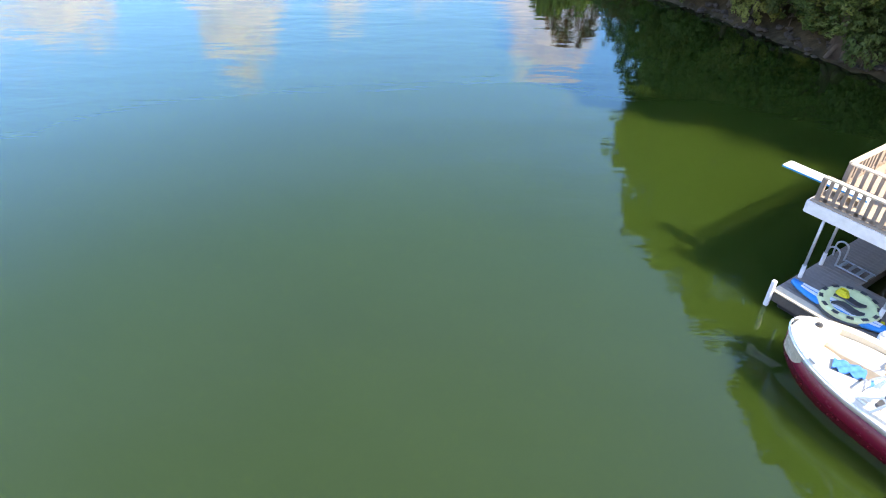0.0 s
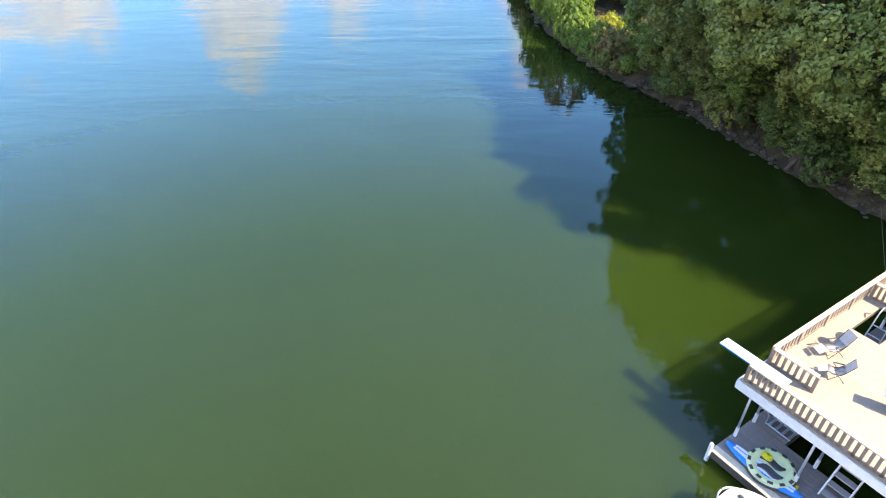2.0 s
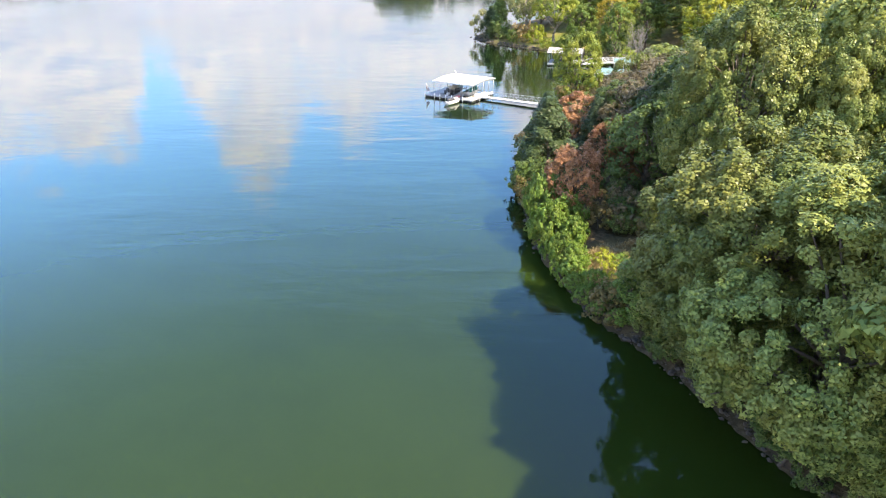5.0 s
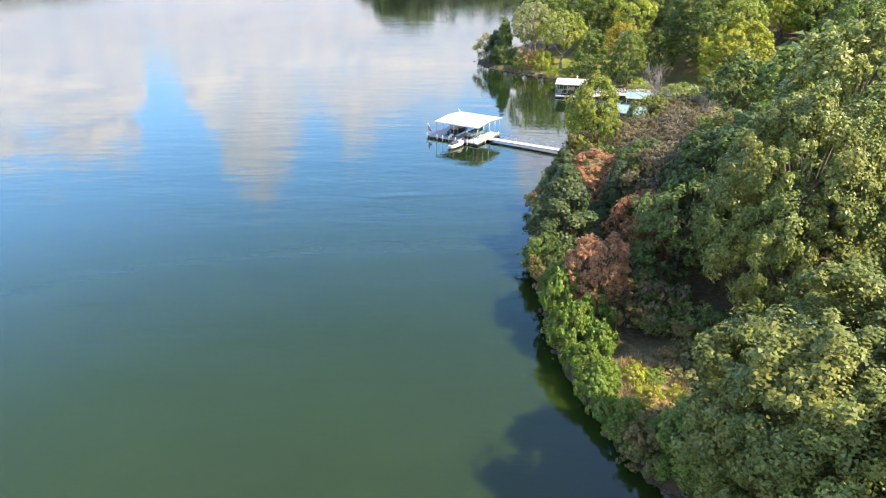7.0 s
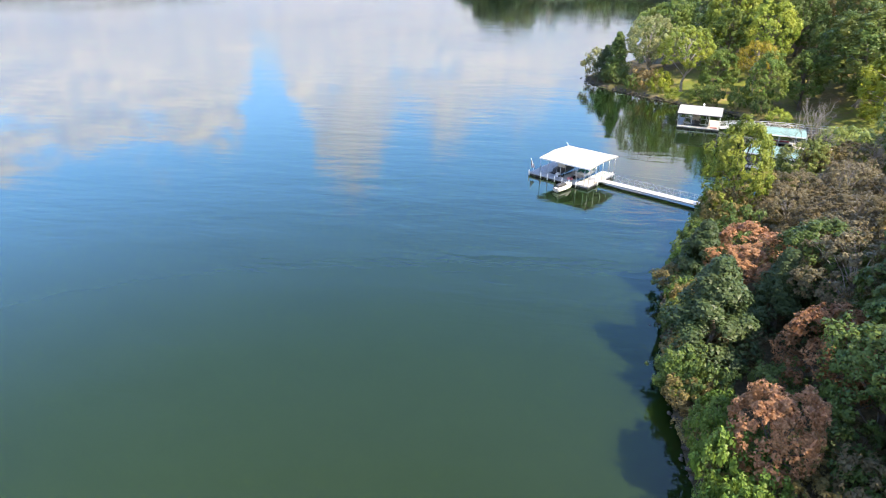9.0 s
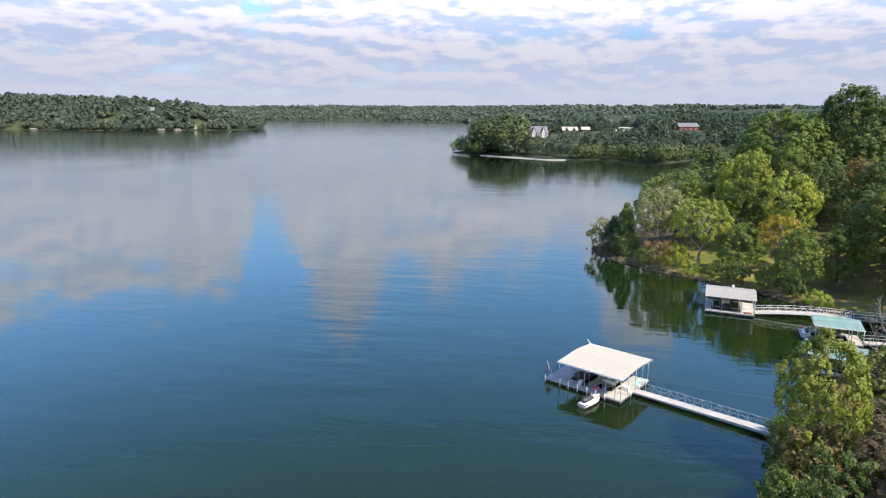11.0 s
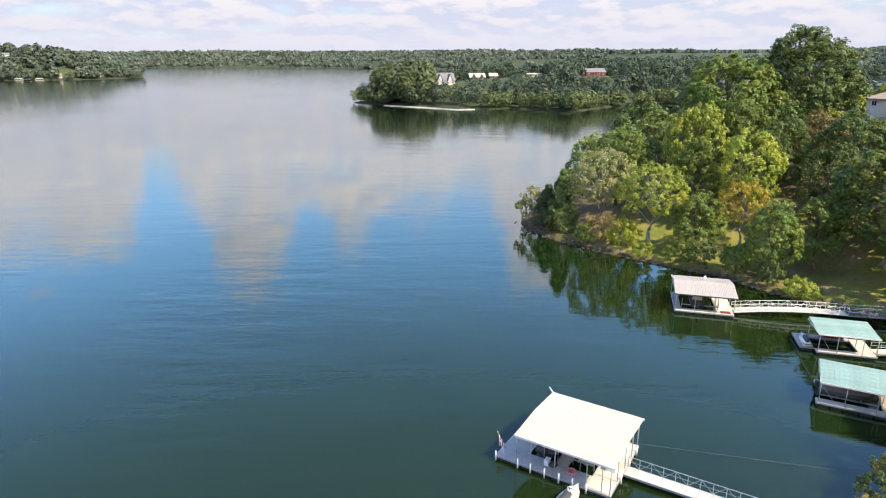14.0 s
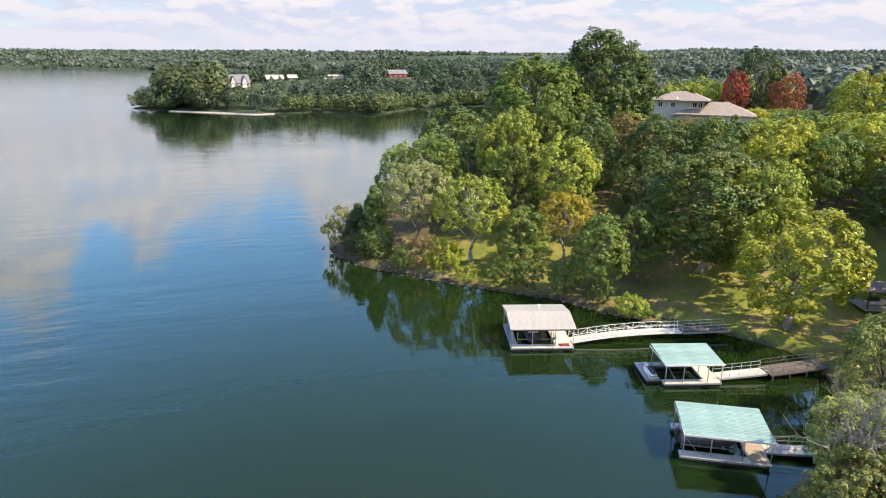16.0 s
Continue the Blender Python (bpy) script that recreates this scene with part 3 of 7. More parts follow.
lawn = np.maximum.reduce([spot(gxr, gyr, 72, 156, 40, 27), spot(gxr, gyr, 40, 186, 34, 20), spot(gxr, gyr, 40, 92, 15, 12), spot(gxr, gyr, 18.2, 51.4, 7, 7),
                          spot(gxr, gyr, 0, 578, 24, 16) * 0.5, spot(gxr, gyr, 34, 608, 16, 8) * 0.6, spot(gxr, gyr, 130, 645, 45, 26) * 0.5,
                          *(0.32 * spot(gxr, gyr, a, b, r * 1.4, r * 2.2) for a, b, r in ((-935, 1104, 17), (-757, 1108, 14), (-597, 1135, 16), (-815, 1110, 11)))])
lawn = np.clip(lawn + 0.25 * wobble(gxr, gyr, 0.5, 2.0) * (lawn > 0.05), 0, 1)
bankm = (1 - step(-0.1, 0.6, GD + 0.5 * wobble(gxr, gyr, 1.1, 4.0))) * (1 - step(290, 380, gyr))
wooded = step(400, 480, gyr)
dry = np.clip(spot(gxr, gyr, 18.4, 51.6, 6.6, 6.0) * 1.5 + 0.4 * spot(gxr, gyr, 60, 172, 6, 4), 0, 1)
for key, vals in (("lawn", lawn), ("bank", bankm), ("dry", dry), ("wooded", wooded)):
    at = ter.attributes.new(key, "FLOAT", "POINT")
    at.data.foreach_set("value", vals.astype(np.float32))
ter.materials.append(GROUND)
ter.polygons.foreach_set("use_smooth", [True] * len(ter.polygons))
ground = tagged(new("ground", ter), "wooded lake shore with grass clearings and stony banks", "ground", kind="structure")

wm = Geo().add([(-4900, -2000, 0), (4900, -2000, 0), (4900, 4900, 0), (-4900, 4900, 0)], [(0, 1, 2, 3)])
water = tagged(new("water", wm.mesh("water", WATER)), "calm green lake water mirroring clouds and trees", "lake", kind="structure")


# ---- trees ----
def unit(a):
    return a / np.maximum(np.linalg.norm(a, axis=-1, keepdims=True), 1e-9)


def leaf_quads(rng, centers, radii, outs, per, size, flat=0.95, droop=0.0):
    """Pointed leaves over the outer side of clumps: an array of n x 3 x 3."""
    c = np.repeat(centers, per, 0)
    o = np.repeat(outs, per, 0)
    r = np.repeat(radii, per)[:, None]
    n = len(c)
    d = unit(rng.normal(size=(n, 3)) + o * 0.7 + np.array([0, 0, 0.1]))
    pos = c + d * r * (0.62 + 0.45 * rng.random((n, 1))) * np.array([1, 1, flat])
    nrm = unit(d * 0.75 + o * 0.25 + np.array([0, 0, 0.25]) + rng.normal(size=(n, 3)) * 0.32)
    t = rng.normal(size=(n, 3))
    t[:, 2] -= droop
    t = unit(np.cross(nrm, np.cross(t, nrm)))
    b = np.cross(nrm, t)
    s = size * (0.55 + 0.9 * rng.random((n, 1)))
    return np.stack([pos + t * s * 0.65, pos - t * s * 0.4 + b * s * 0.40, pos - t * s * 0.4 - b * s * 0.40], 1)


def crown_clumps(rng, w, z0, z1, n, form, lobes=18, tuft=0.05):
    """Middle, radius and outward direction of the clumps of a crown between heights z0 and z1."""
    mid, half = (z0 + z1) / 2, (z1 - z0) / 2
    if form == "cone":
        k = rng.random(n) ** 0.75
        a = rng.random(n) * 2 * math.pi
        rad = (1 - k) ** 0.85 * w / 2 * (0.6 + 0.4 * rng.random(n)) * (1 + 0.18 * np.sin(a * 5 + k * 21)) + 0.15
        c = np.stack([np.cos(a) * rad, np.sin(a) * rad, z0 + (z1 - z0) * k], 1)
        return c, (0.08 + 0.09 * (1 - k)) * w * (0.8 + 0.5 * rng.random(n)), unit(np.stack([np.cos(a), np.sin(a), np.full(n, 0.6)], 1))
    # boughs: domes set round the crown, with dark gaps between, each covered by clumps
    i = np.arange(lobes) + 0.5
    zz = 1 - 1.62 * i / lobes
    a = i * 2.399963 + rng.normal(size=lobes) * 0.35
    ring = np.sqrt(np.maximum(0, 1 - zz ** 2))
    d = unit(np.stack([np.cos(a) * ring, np.sin(a) * ring, zz], 1) + rng.normal(size=(lobes, 3)) * 0.10)
    size = (0.30 + 0.20 * rng.random(lobes)) * math.sqrt(18 / max(lobes, 14))
    c = d * (0.98 - size * (0.85 + 0.35 * rng.random(lobes)))[:, None]
    if form == "spread":
        c[:, 2] = np.where(c[:, 2] > 0, c[:, 2], c[:, 2] * 0.6)
    pick = rng.choice(lobes, n * 4, p=size ** 2 / (size ** 2).sum())
    e = unit(rng.normal(size=(n * 4, 3)) + d[pick] * 0.9 + np.array([0, 0, 0.25]))
    stray = 1 + (0.75 if w < 5 else 0.38) * rng.random(n * 4) ** 4
    p = c[pick] + e * (size[pick] * (0.70 + 0.38 * rng.random(n * 4)) * stray)[:, None]
    gap = np.linalg.norm(p[:, None, :] - c[None], axis=2) / size[None]
    gap[np.arange(n * 4), pick] = 9
    good = np.flatnonzero(gap.min(1) > 0.82)[:n]
    p, e, k = p[good], e[good], d[pick[good]]
    cc = p * np.array([w / 2, w / 2, half]) + np.array([0, 0, mid])
    return cc, w * tuft * (0.65 + 0.75 * rng.random(len(cc)) ** 1.5), unit(e + k * 0.35)


def trunk_geo(rng, h, r, limbs, bend=0.04, sides=7):
    g = Geo()
    pts = [Vector((0, 0, -0.4))]
    for k in range(1, 6):
        pts.append(Vector((rng.normal() * bend * h * k / 5, rng.normal() * bend * h * k / 5, h * 0.78 * k / 5)))
    for k in range(5):
        flare = 1.7 if k == 0 else 1.0
        g.tube(pts[k], pts[k + 1], r * (1 - 0.16 * k) * flare, r * (1 - 0.16 * (k + 1)), sides)
    for k in range(5):
        a = 2 * math.pi * k / 5 + rng.random()
        g.tube((math.cos(a) * r * 2.3, math.sin(a) * r * 2.3, -0.25), (0, 0, r * 3.0), r * 0.35, r * 0.5, 5)
    for q in limbs:
        q = Vector(q)
        z = min(q.z * (0.45 + 0.25 * rng.random()), h * 0.7)
        k = max(0, min(4, int(z / (h * 0.78) * 5)))
        base = pts[k].lerp(pts[k + 1], 0.5)
        mid = base.lerp(q, 0.5) + Vector((0, 0, 0.06 * h))
        lr = r * (0.42 - 0.04 * k)
        g.tube(base, mid, lr, lr * 0.6, 5)
        g.tube(mid, q, lr * 0.6, lr * 0.2, 5)
    return g


def twig_geo(rng, h):
    """A leafless tree."""
    g = Geo()

    def grow(p, d, length, r, level):
        q = p + d * length
        g.tube(p, q, r, r * 0.62, 6 if level < 2 else 4)
        if level == 5:
            return
        for _ in range(3 if level else 5):
            dd = (d + Vector(rng.normal(size=3)) * (0.46 if level else 0.55) + Vector((0, 0, 0.14))).normalized()
            grow(p.lerp(q, 0.55 + 0.45 * rng.random()), dd, length * (0.62 + 0.22 * rng.random()), r * 0.55, level + 1)

    grow(Vector((0, 0, -0.3)), Vector((0.05, 0, 1)), h * 0.30, h * 0.014, 0)
    return g


# form, height, width, crown from, clumps, leaves in a clump, leaf size, limbs, boughs, clump size
FORMS = {
    "oak": ("spread", 18.0, 14.0, 0.06, 950, 125, 0.165, 40, 38, 0.040),
    "oak_b": ("round", 18.0, 13.0, 0.06, 950, 125, 0.165, 40, 36, 0.042),
    "tall": ("round", 18.0, 12.0, 0.34, 520, 72, 0.28, 30, 28, 0.050),
    "great": ("round", 18.0, 13.0, 0.06, 800, 50, 0.27, 28, 40, 0.044),
    "great_b": ("spread", 18.0, 13.0, 0.08, 800, 50, 0.27, 28, 36, 0.044),
    "round": ("round", 14.0, 11.0, 0.07, 400, 34, 0.28, 20, 30, 0.052),
    "round_b": ("round", 14.0, 10.0, 0.08, 400, 34, 0.27, 20, 26, 0.054),
    "open": ("spread", 14.0, 11.0, 0.24, 300, 34, 0.25, 30, 26, 0.046),
    "upright": ("round", 14.0, 8.0, 0.05, 320, 42, 0.24, 18, 24, 0.062),
    "cedar": ("cone", 12.0, 6.5, 0.03, 170, 100, 0.25, 6, 0, 0.05),
    "hill": ("round", 16.0, 12.0, 0.05, 210, 22, 0.50, 10, 20, 0.066),
    "hill_b": ("round", 16.0, 10.0, 0.04, 210, 22, 0.46, 10, 18, 0.070),
    "shrub": ("round", 3.0, 4.0, 0.0, 80, 36, 0.19, 8, 14, 0.085),
    "vine": ("spread", 3.0, 4.0, 0.0, 80, 42, 0.19, 8, 15, 0.085),
}
PROTO = {}
TREES = []


def tree(form, x, y, h, w, leaves, label, name="tree", bark=None, turn=None, group="", lean=(0, 0)):
    """One tree with trunk and crown, h high and w wide, on the ground at x, y."""
    z = ground_z(x, y) - 0.05
    k = ((x + 3.5) * 124.5 + (y - 93) * 145) / (124.5 ** 2 + 145 ** 2)
    if 0.55 < k < 0.95 and abs((x + 3.5) * 145 - (y - 93) * 124.5) / 191 < 15:
        h = max(4.0, min(h, 37.0 - 18.6 * k - z))
    k = ((x + 3.5) * 155.5 + (y - 93) * 155) / (155.5 ** 2 + 155 ** 2)
    if 0.45 < k < 0.985 and abs((x + 3.5) * 155 - (y - 93) * 155.5) / 219.6 < 20:
        h = max(4.0, min(h, 34.0 - 13.6 * k - z))
    turn = random.uniform(0, 360) if turn is None else turn
    shrubby = form in ("shrub", "vine")
    if form not in PROTO:
        kind, h0, w0, low, n, per, size, limbs, lobes, tuft = FORMS[form]
        rng = np.random.default_rng(len(PROTO) * 7 + 11)
        c, r, out = crown_clumps(rng, w0, h0 * low, h0, n, kind, lobes, tuft)
        c[:, 2] = np.maximum(c[:, 2], r * 0.5)
        top = thing(name, pose(x, y, z, *lean, 0) @ pose(0, 0, 0, 0, 0, turn) @ Matrix.Diagonal((w / w0, w / w0, h / h0, 1)), label, "tree")
        pick = rng.permutation(len(c))[:limbs]
        part("stem" if shrubby else "trunk", trunk_geo(rng, h0, h0 * (0.012 if shrubby else 0.019), [tuple(c[i]) for i in pick]), BARK, top, smooth=True)
        part("foliage" if shrubby else "crown", quads_mesh("crown", leaf_quads(rng, c, r, out, per, size, 1.1, 0.2), leaves), leaves, top)
        PROTO[form] = (top, w0, h0)
    else:
        top, w0, h0 = PROTO[form]
        s = top.scale
        top = copy_thing(top, pose(x, y, z, *lean, 0) @ pose(0, 0, 0, 0, 0, turn) @ Matrix.Diagonal((w / w0 / s.x, w / w0 / s.y, h / h0 / s.z, 1)))
        top.name = name
    tagged(top, label, "shrub" if shrubby else "tree", group)
    for ch in top.children:
        if ch.name.startswith(("crown", "foliage")):
            ch.material_slots[0].link = "OBJECT"
            ch.material_slots[0].material = leaves
        elif bark:
            ch.material_slots[0].link = "OBJECT"
            ch.material_slots[0].material = bark
    TREES.append((x, y, w))
    return top


# the grove over the first bay
OAK = "tall oak with dense grey-green leaves leaning over the water"
tree("oak", 20.6, 30.0, 17.0, 15.0, LEAF_OAK, OAK, "oak_tree")
tree("oak_b", 20.0, 37.6, 16.5, 14.5, LEAF_OAK, OAK, "oak_tree")
tree("tall", 26.5, 28.0, 18.5, 13.0, LEAF_OAK, OAK, "oak_tree")
tree("oak_b", 29.0, 36.5, 17.0, 12.0, LEAF_OAK, OAK, "oak_tree")
tree("oak", 32.6, 51.0, 17.0, 10.0, LEAF_OAK, "broad oak with grey-green crown", "oak_tree")
tree("oak_b", 25.8, 55.0, 20.0, 12.8, LEAF_OAK, "tall oak with grey-green crown behind the clearing", "oak_tree")
tree("great_b", 36.0, 55.0, 18.0, 13.0, LEAF_OAK, "broad oak with grey-green crown", "oak_tree")
tree("great", 36.5, 68.0, 19.0, 13.5, LEAF_OAK, "tall oak with grey-green crown", "oak_tree")
tree("great_b", 38.0, 43.0, 14.0, 12.0, LEAF_OAK, OAK, "oak_tree")
tree("great", 33.0, 21.0, 21.0, 13.5, LEAF_OAK, OAK, "oak_tree")
tree("great_b", 35.5, 11.5, 21.0, 14.0, LEAF_OAK, OAK, "oak_tree")
tree("great_b", 30.4, 16.0, 20.0, 14.0, LEAF_OAK, OAK, "oak_tree")
tree("tall", 25.2, 22.0, 22.0, 15.6, LEAF_OAK, OAK, "oak_tree")
tree("upright", 16.4, 42.6, 7.0, 5.5, LEAF_MID, "slim young tree with green leaves on the bank")
LOW_TREE = "low leafy tree hanging over the stony bank"
for lx, ly, lh, lw, lf in ((17.6, 40.6, 7.0, 6.0, LEAF_OAK), (19.6, 35.0, 6.5, 5.6, LEAF_MID), (21.2, 30.6, 6.5, 6.0, LEAF_OAK), (23.4, 26.8, 6.0, 5.4, LEAF_MID), (15.6, 45.6, 2.4, 3.4, LEAF_MID)):
    tree("round", lx, ly, lh, lw, lf, LOW_TREE)
skirt = random.Random(31)
for (ax, ay), (bx0, by0) in zip(SHORE_NEAR[5:9], SHORE_NEAR[6:10]):
    ln = math.hypot(bx0 - ax, by0 - ay)
    for k in range(max(1, round(ln / 2.2))):
        s, inn = (k + skirt.random()) / max(1, round(ln / 2.2)), skirt.uniform(0.7, 1.6)
        tree("round_b", ax + (bx0 - ax) * s + (by0 - ay) / ln * inn, ay + (by0 - ay) * s - (bx0 - ax) / ln * inn, skirt.uniform(3.6, 5.6) * (1.0 if ay < 38 else 0.6), skirt.uniform(4.2, 5.4) * (1.0 if ay < 38 else 0.75), skirt.choice((LEAF_OAK, LEAF_OAK, LEAF_DARK)), LOW_TREE)
for lx, ly, lh, lw, lf in ((22.5, 66.0, 11.0, 9.0, LEAF_DARK), (29.0, 66.5, 14.0, 11.0, LEAF_DARK), (24.0, 83.0, 9.5, 8.5, LEAF_DARK), (31.5, 78.0, 12.0, 10.0, LEAF_DARK), (33.5, 86.0, 10.0, 8.5, LEAF_OLIVE)):
    tree("round_b", lx, ly, lh, lw, lf, "round tree with dark leaves behind the shore")
# shore between the grove and the long gangway
tree("round", 27.0, 72.0, 12.5, 10.0, LEAF_DARK, "round tree with dark green leaves in shade")
tree("cedar", 13.6, 75.5, 9.4, 7.4, LEAF_CEDAR, "dark green cedar at the water's edge", "cedar_tree")
tree("cedar", 15.4, 87.5, 7.5, 5.6, LEAF_CEDAR, "dark green cedar at the water's edge", "cedar_tree")
tree("cedar", 20.5, 80.5, 8.0, 6.0, LEAF_CEDAR, "dark green cedar beside a rust-coloured tree", "cedar_tree")
tree("round_b", 19.6, 86.5, 7.6, 8.6, LEAF_RUST, "rust-brown tree in autumn leaf near the shore")
tree("round_b", 13.8, 61.0, 8.6, 5.6, LEAF_RUST, "rust-brown tree in autumn leaf near the shore")
tree("round", 20.5, 70.5, 8.0, 7.0, LEAF_RUST, "rust-brown tree half in shade")
tree("round_b", 22.8, 105.4, 13.6, 7.8, LEAF_BRIGHT, "bright yellow-green tree beside the gangway")
tree("shrub", 21.5, 103.5, 5.0, 5.0, LEAF_OLIVE, "olive-brown bush on the bank", "bush")
tree("open", 30.5, 93.5, 8.0, 9.0, LEAF_DUSK, "thin olive-brown tree losing its leaves", bark=BARK_PALE)
tree("open", 27.5, 87.0, 8.0, 8.0, LEAF_DUSK, "thin olive-brown tree losing its leaves", bark=BARK_PALE)
tree("open", 34.5, 103.5, 8.0, 8.0, LEAF_DUSK, "thin olive-brown tree losing its leaves", bark=BARK_PALE)
tree("open", 24.5, 78.0, 10.0, 9.0, LEAF_DUSK, "thin olive-brown tree losing its leaves", bark=BARK_PALE)
for bx, by, bh in ((36.8, 121.6, 16.5), (42.5, 117.0, 13.0), (33.5, 104.5, 11.5), (36.0, 98.5, 12.0), (30.0, 92.0, 10.0)):
    bare = thing("bare_tree", pose(bx, by, ground_z(bx, by) - 0.05, 0, 0, random.uniform(0, 360)) @ Matrix.Diagonal((0.68, 0.68, 1, 1)), "leafless grey tree with fine bare branches", "tree")
    part("trunk", twig_geo(np.random.default_rng(int(bx)), bh), BARK_PALE, bare)
VINE = "bright green creeper-covered shrub on the bank"
for vx, vy, vh, vw in ((11.0, 56.8, 4.6, 3.2), (10.8, 60.5, 5.5, 3.4), (11.8, 53.4, 2.8, 2.6), (11.0, 63.5, 4.4, 3.0), (12.2, 50.8, 2.2, 2.2), (11.0, 54.8, 2.2, 1.8), (10.6, 58.6, 2.6, 2.0), (12.4, 52.2, 2.4, 1.9), (12.9, 55.0, 3.4, 2.4), (11.9, 49.4, 1.7, 1.9), (12.5, 47.4, 1.5, 1.8), (13.3, 45.6, 1.4, 1.8), (11.5, 51.4, 2.0, 1.8), (14.3, 43.8, 1.4, 1.8), (14.4, 90.0, 4.0, 3.2), (13.0, 83.5, 3.4, 3.0), (12.9, 61.8, 4.0, 3.6), (13.0, 58.6, 4.0, 3.0), (12.0, 66.4, 3.4, 3.0), (13.6, 48.4, 1.8, 2.0)):
    tree("vine", vx, vy, vh, vw, LEAF_VINE, VINE, "creeper_shrub", group="creeper shrubs on the bank")
SHRUB = "low leafy shrub at the edge of the lake"
for vx, vy, vh, vw, lf in ((17.2, 41.6, 2.2, 2.6, LEAF_MID), (19.3, 36.4, 2.0, 2.4, LEAF_MID), (22.4, 28.4, 2.6, 3.2, LEAF_DARK), (24.4, 25.2, 2.2, 2.8, LEAF_MID),
                           (20.6, 56.0, 2.4, 3.6, LEAF_OLIVE), (18.6, 59.4, 2.0, 3.2, LEAF_OAK), (16.4, 60.2, 2.4, 3.0, LEAF_OLIVE), (22.0, 52.5, 2.6, 3.8, LEAF_OAK), (19.6, 60.4, 3.0, 4.0, LEAF_DARK), (21.8, 58.0, 2.8, 4.2, LEAF_OAK), (23.0, 55.6, 3.2, 4.2, LEAF_DARK), (20.4, 63.6, 3.4, 4.4, LEAF_DARK),
                           (17.5, 63.8, 2.6, 3.4, LEAF_OLIVE), (12.4, 69.5, 3.4, 3.0, LEAF_DARK), (12.0, 79.5, 3.0, 2.8, LEAF_DARK), (17.8, 98.5, 3.2, 3.6, LEAF_MID), (19.6, 95.0, 4.0, 4.4, LEAF_DARK),
                           (22.6, 100.0, 4.4, 4.6, LEAF_DARK), (25.2, 113.0, 3.0, 3.6, LEAF_OLIVE), (30.4, 117.6, 3.4, 4.0, LEAF_OLIVE), (36.0, 122.0, 3.6, 4.0, LEAF_OLIVE)):
    tree("shrub", vx, vy, vh, vw, lf, SHRUB, "shrub", group="shrubs along the shore")
# undergrowth along the whole bank
thick = random.Random(17)
line = SHORE_NEAR[5:] + SHORE_BAY[:4]
for (ax, ay), (bx0, by0) in zip(line, line[1:]):
    ln = math.hypot(bx0 - ax, by0 - ay)
    for k in range(max(1, int(ln / (1.5 if ay < 46 else 2.0)))):
        s, inn = thick.random(), thick.uniform(0.1, 1.7)
        px, py = ax + (bx0 - ax) * s + (by0 - ay) / ln * inn, ay + (by0 - ay) * s - (bx0 - ax) / ln * inn
        low = 0.8 if ay < 44 else (0.6 if ay < 55 else 1.1)
        tree(thick.choice(("shrub", "shrub", "vine")), px, py, thick.uniform(1.6, 3.4) * low, thick.uniform(2.4, 3.8) * low,
             thick.choice((LEAF_OAK, LEAF_DARK, LEAF_DARK, LEAF_OLIVE) if ay < 46 or ay > 66 else (LEAF_MID, LEAF_VINE, LEAF_OLIVE)), SHRUB, "shrub", group="shrubs along the shore")
for vx, vy, vh, vw, lf in ((16.2, 49.2, 0.9, 1.8, LEAF_TAN), (18.4, 48.4, 1.2, 2.2, LEAF_SAGE), (20.2, 50.0, 1.4, 2.4, LEAF_SAGE), (19.2, 52.4, 1.2, 2.2, LEAF_SAGE), (21.2, 51.6, 1.6, 2.6, LEAF_SAGE), (16.6, 52.6, 1.0, 1.6, LEAF_VINE), (17.6, 50.6, 0.8, 1.4, LEAF_GOLD), (20.8, 48.2, 1.6, 2.4, LEAF_OAK), (20.4, 54.4, 1.8, 2.8, LEAF_SAGE), (21.9, 53.6, 1.9, 2.8, LEAF_SAGE), (18.9, 55.0, 1.2, 2.0, LEAF_TAN), (18.0, 53.4, 0.8, 1.6, LEAF_TAN), (15.2, 52.8, 1.2, 1.8, LEAF_GOLD), (15.4, 50.2, 1.3, 1.8, LEAF_GOLD)):
    tree("shrub", vx, vy, vh, vw, lf, "low straggling bush in a dry grass clearing", "bush", group="bushes in the dry clearing")
grng = np.random.default_rng(77)
ga_, gr_ = grng.random(9000) * 2 * math.pi, np.sqrt(grng.random(9000))
bx_, by_ = 18.2 + 5.0 * gr_ * np.cos(ga_), 51.4 + 4.8 * gr_ * np.sin(ga_)
bz_, bd_ = height(bx_, by_)
on = (bd_ > 1.2) & (wobble(bx_, by_, 1.4, 6.0) > -0.45)
base = np.stack([bx_, by_, bz_ - 0.03], 1)[on]
lean = grng.normal(size=(len(base), 3)) * np.array([0.22, 0.22, 0]) + np.stack([np.zeros(len(base)), np.zeros(len(base)), grng.uniform(0.3, 0.85, len(base))], 1)
wide = unit(grng.normal(size=(len(base), 3)) * np.array([1, 1, 0])) * grng.uniform(0.025, 0.06, (len(base), 1))
tagged(new("dry_grass", quads_mesh("dry_grass", np.stack([base - wide, base + wide, base + lean], 1), STRAW)), "tall dry tan grass in a clearing by the bank", "grass", kind="stuff")
for k in range(34):
    px, py = thick.uniform(15, 42), thick.uniform(50, 118)
    if 2.5 < inland([px], [py], MAIN)[0] < 22:
        tree("shrub", px, py, thick.uniform(2.0, 4.2), thick.uniform(3.4, 5.4), thick.choice((LEAF_DUSK, LEAF_DUSK, LEAF_DARK, LEAF_OLIVE)), "tangled olive-brown undergrowth bush", "bush", group="undergrowth bushes")
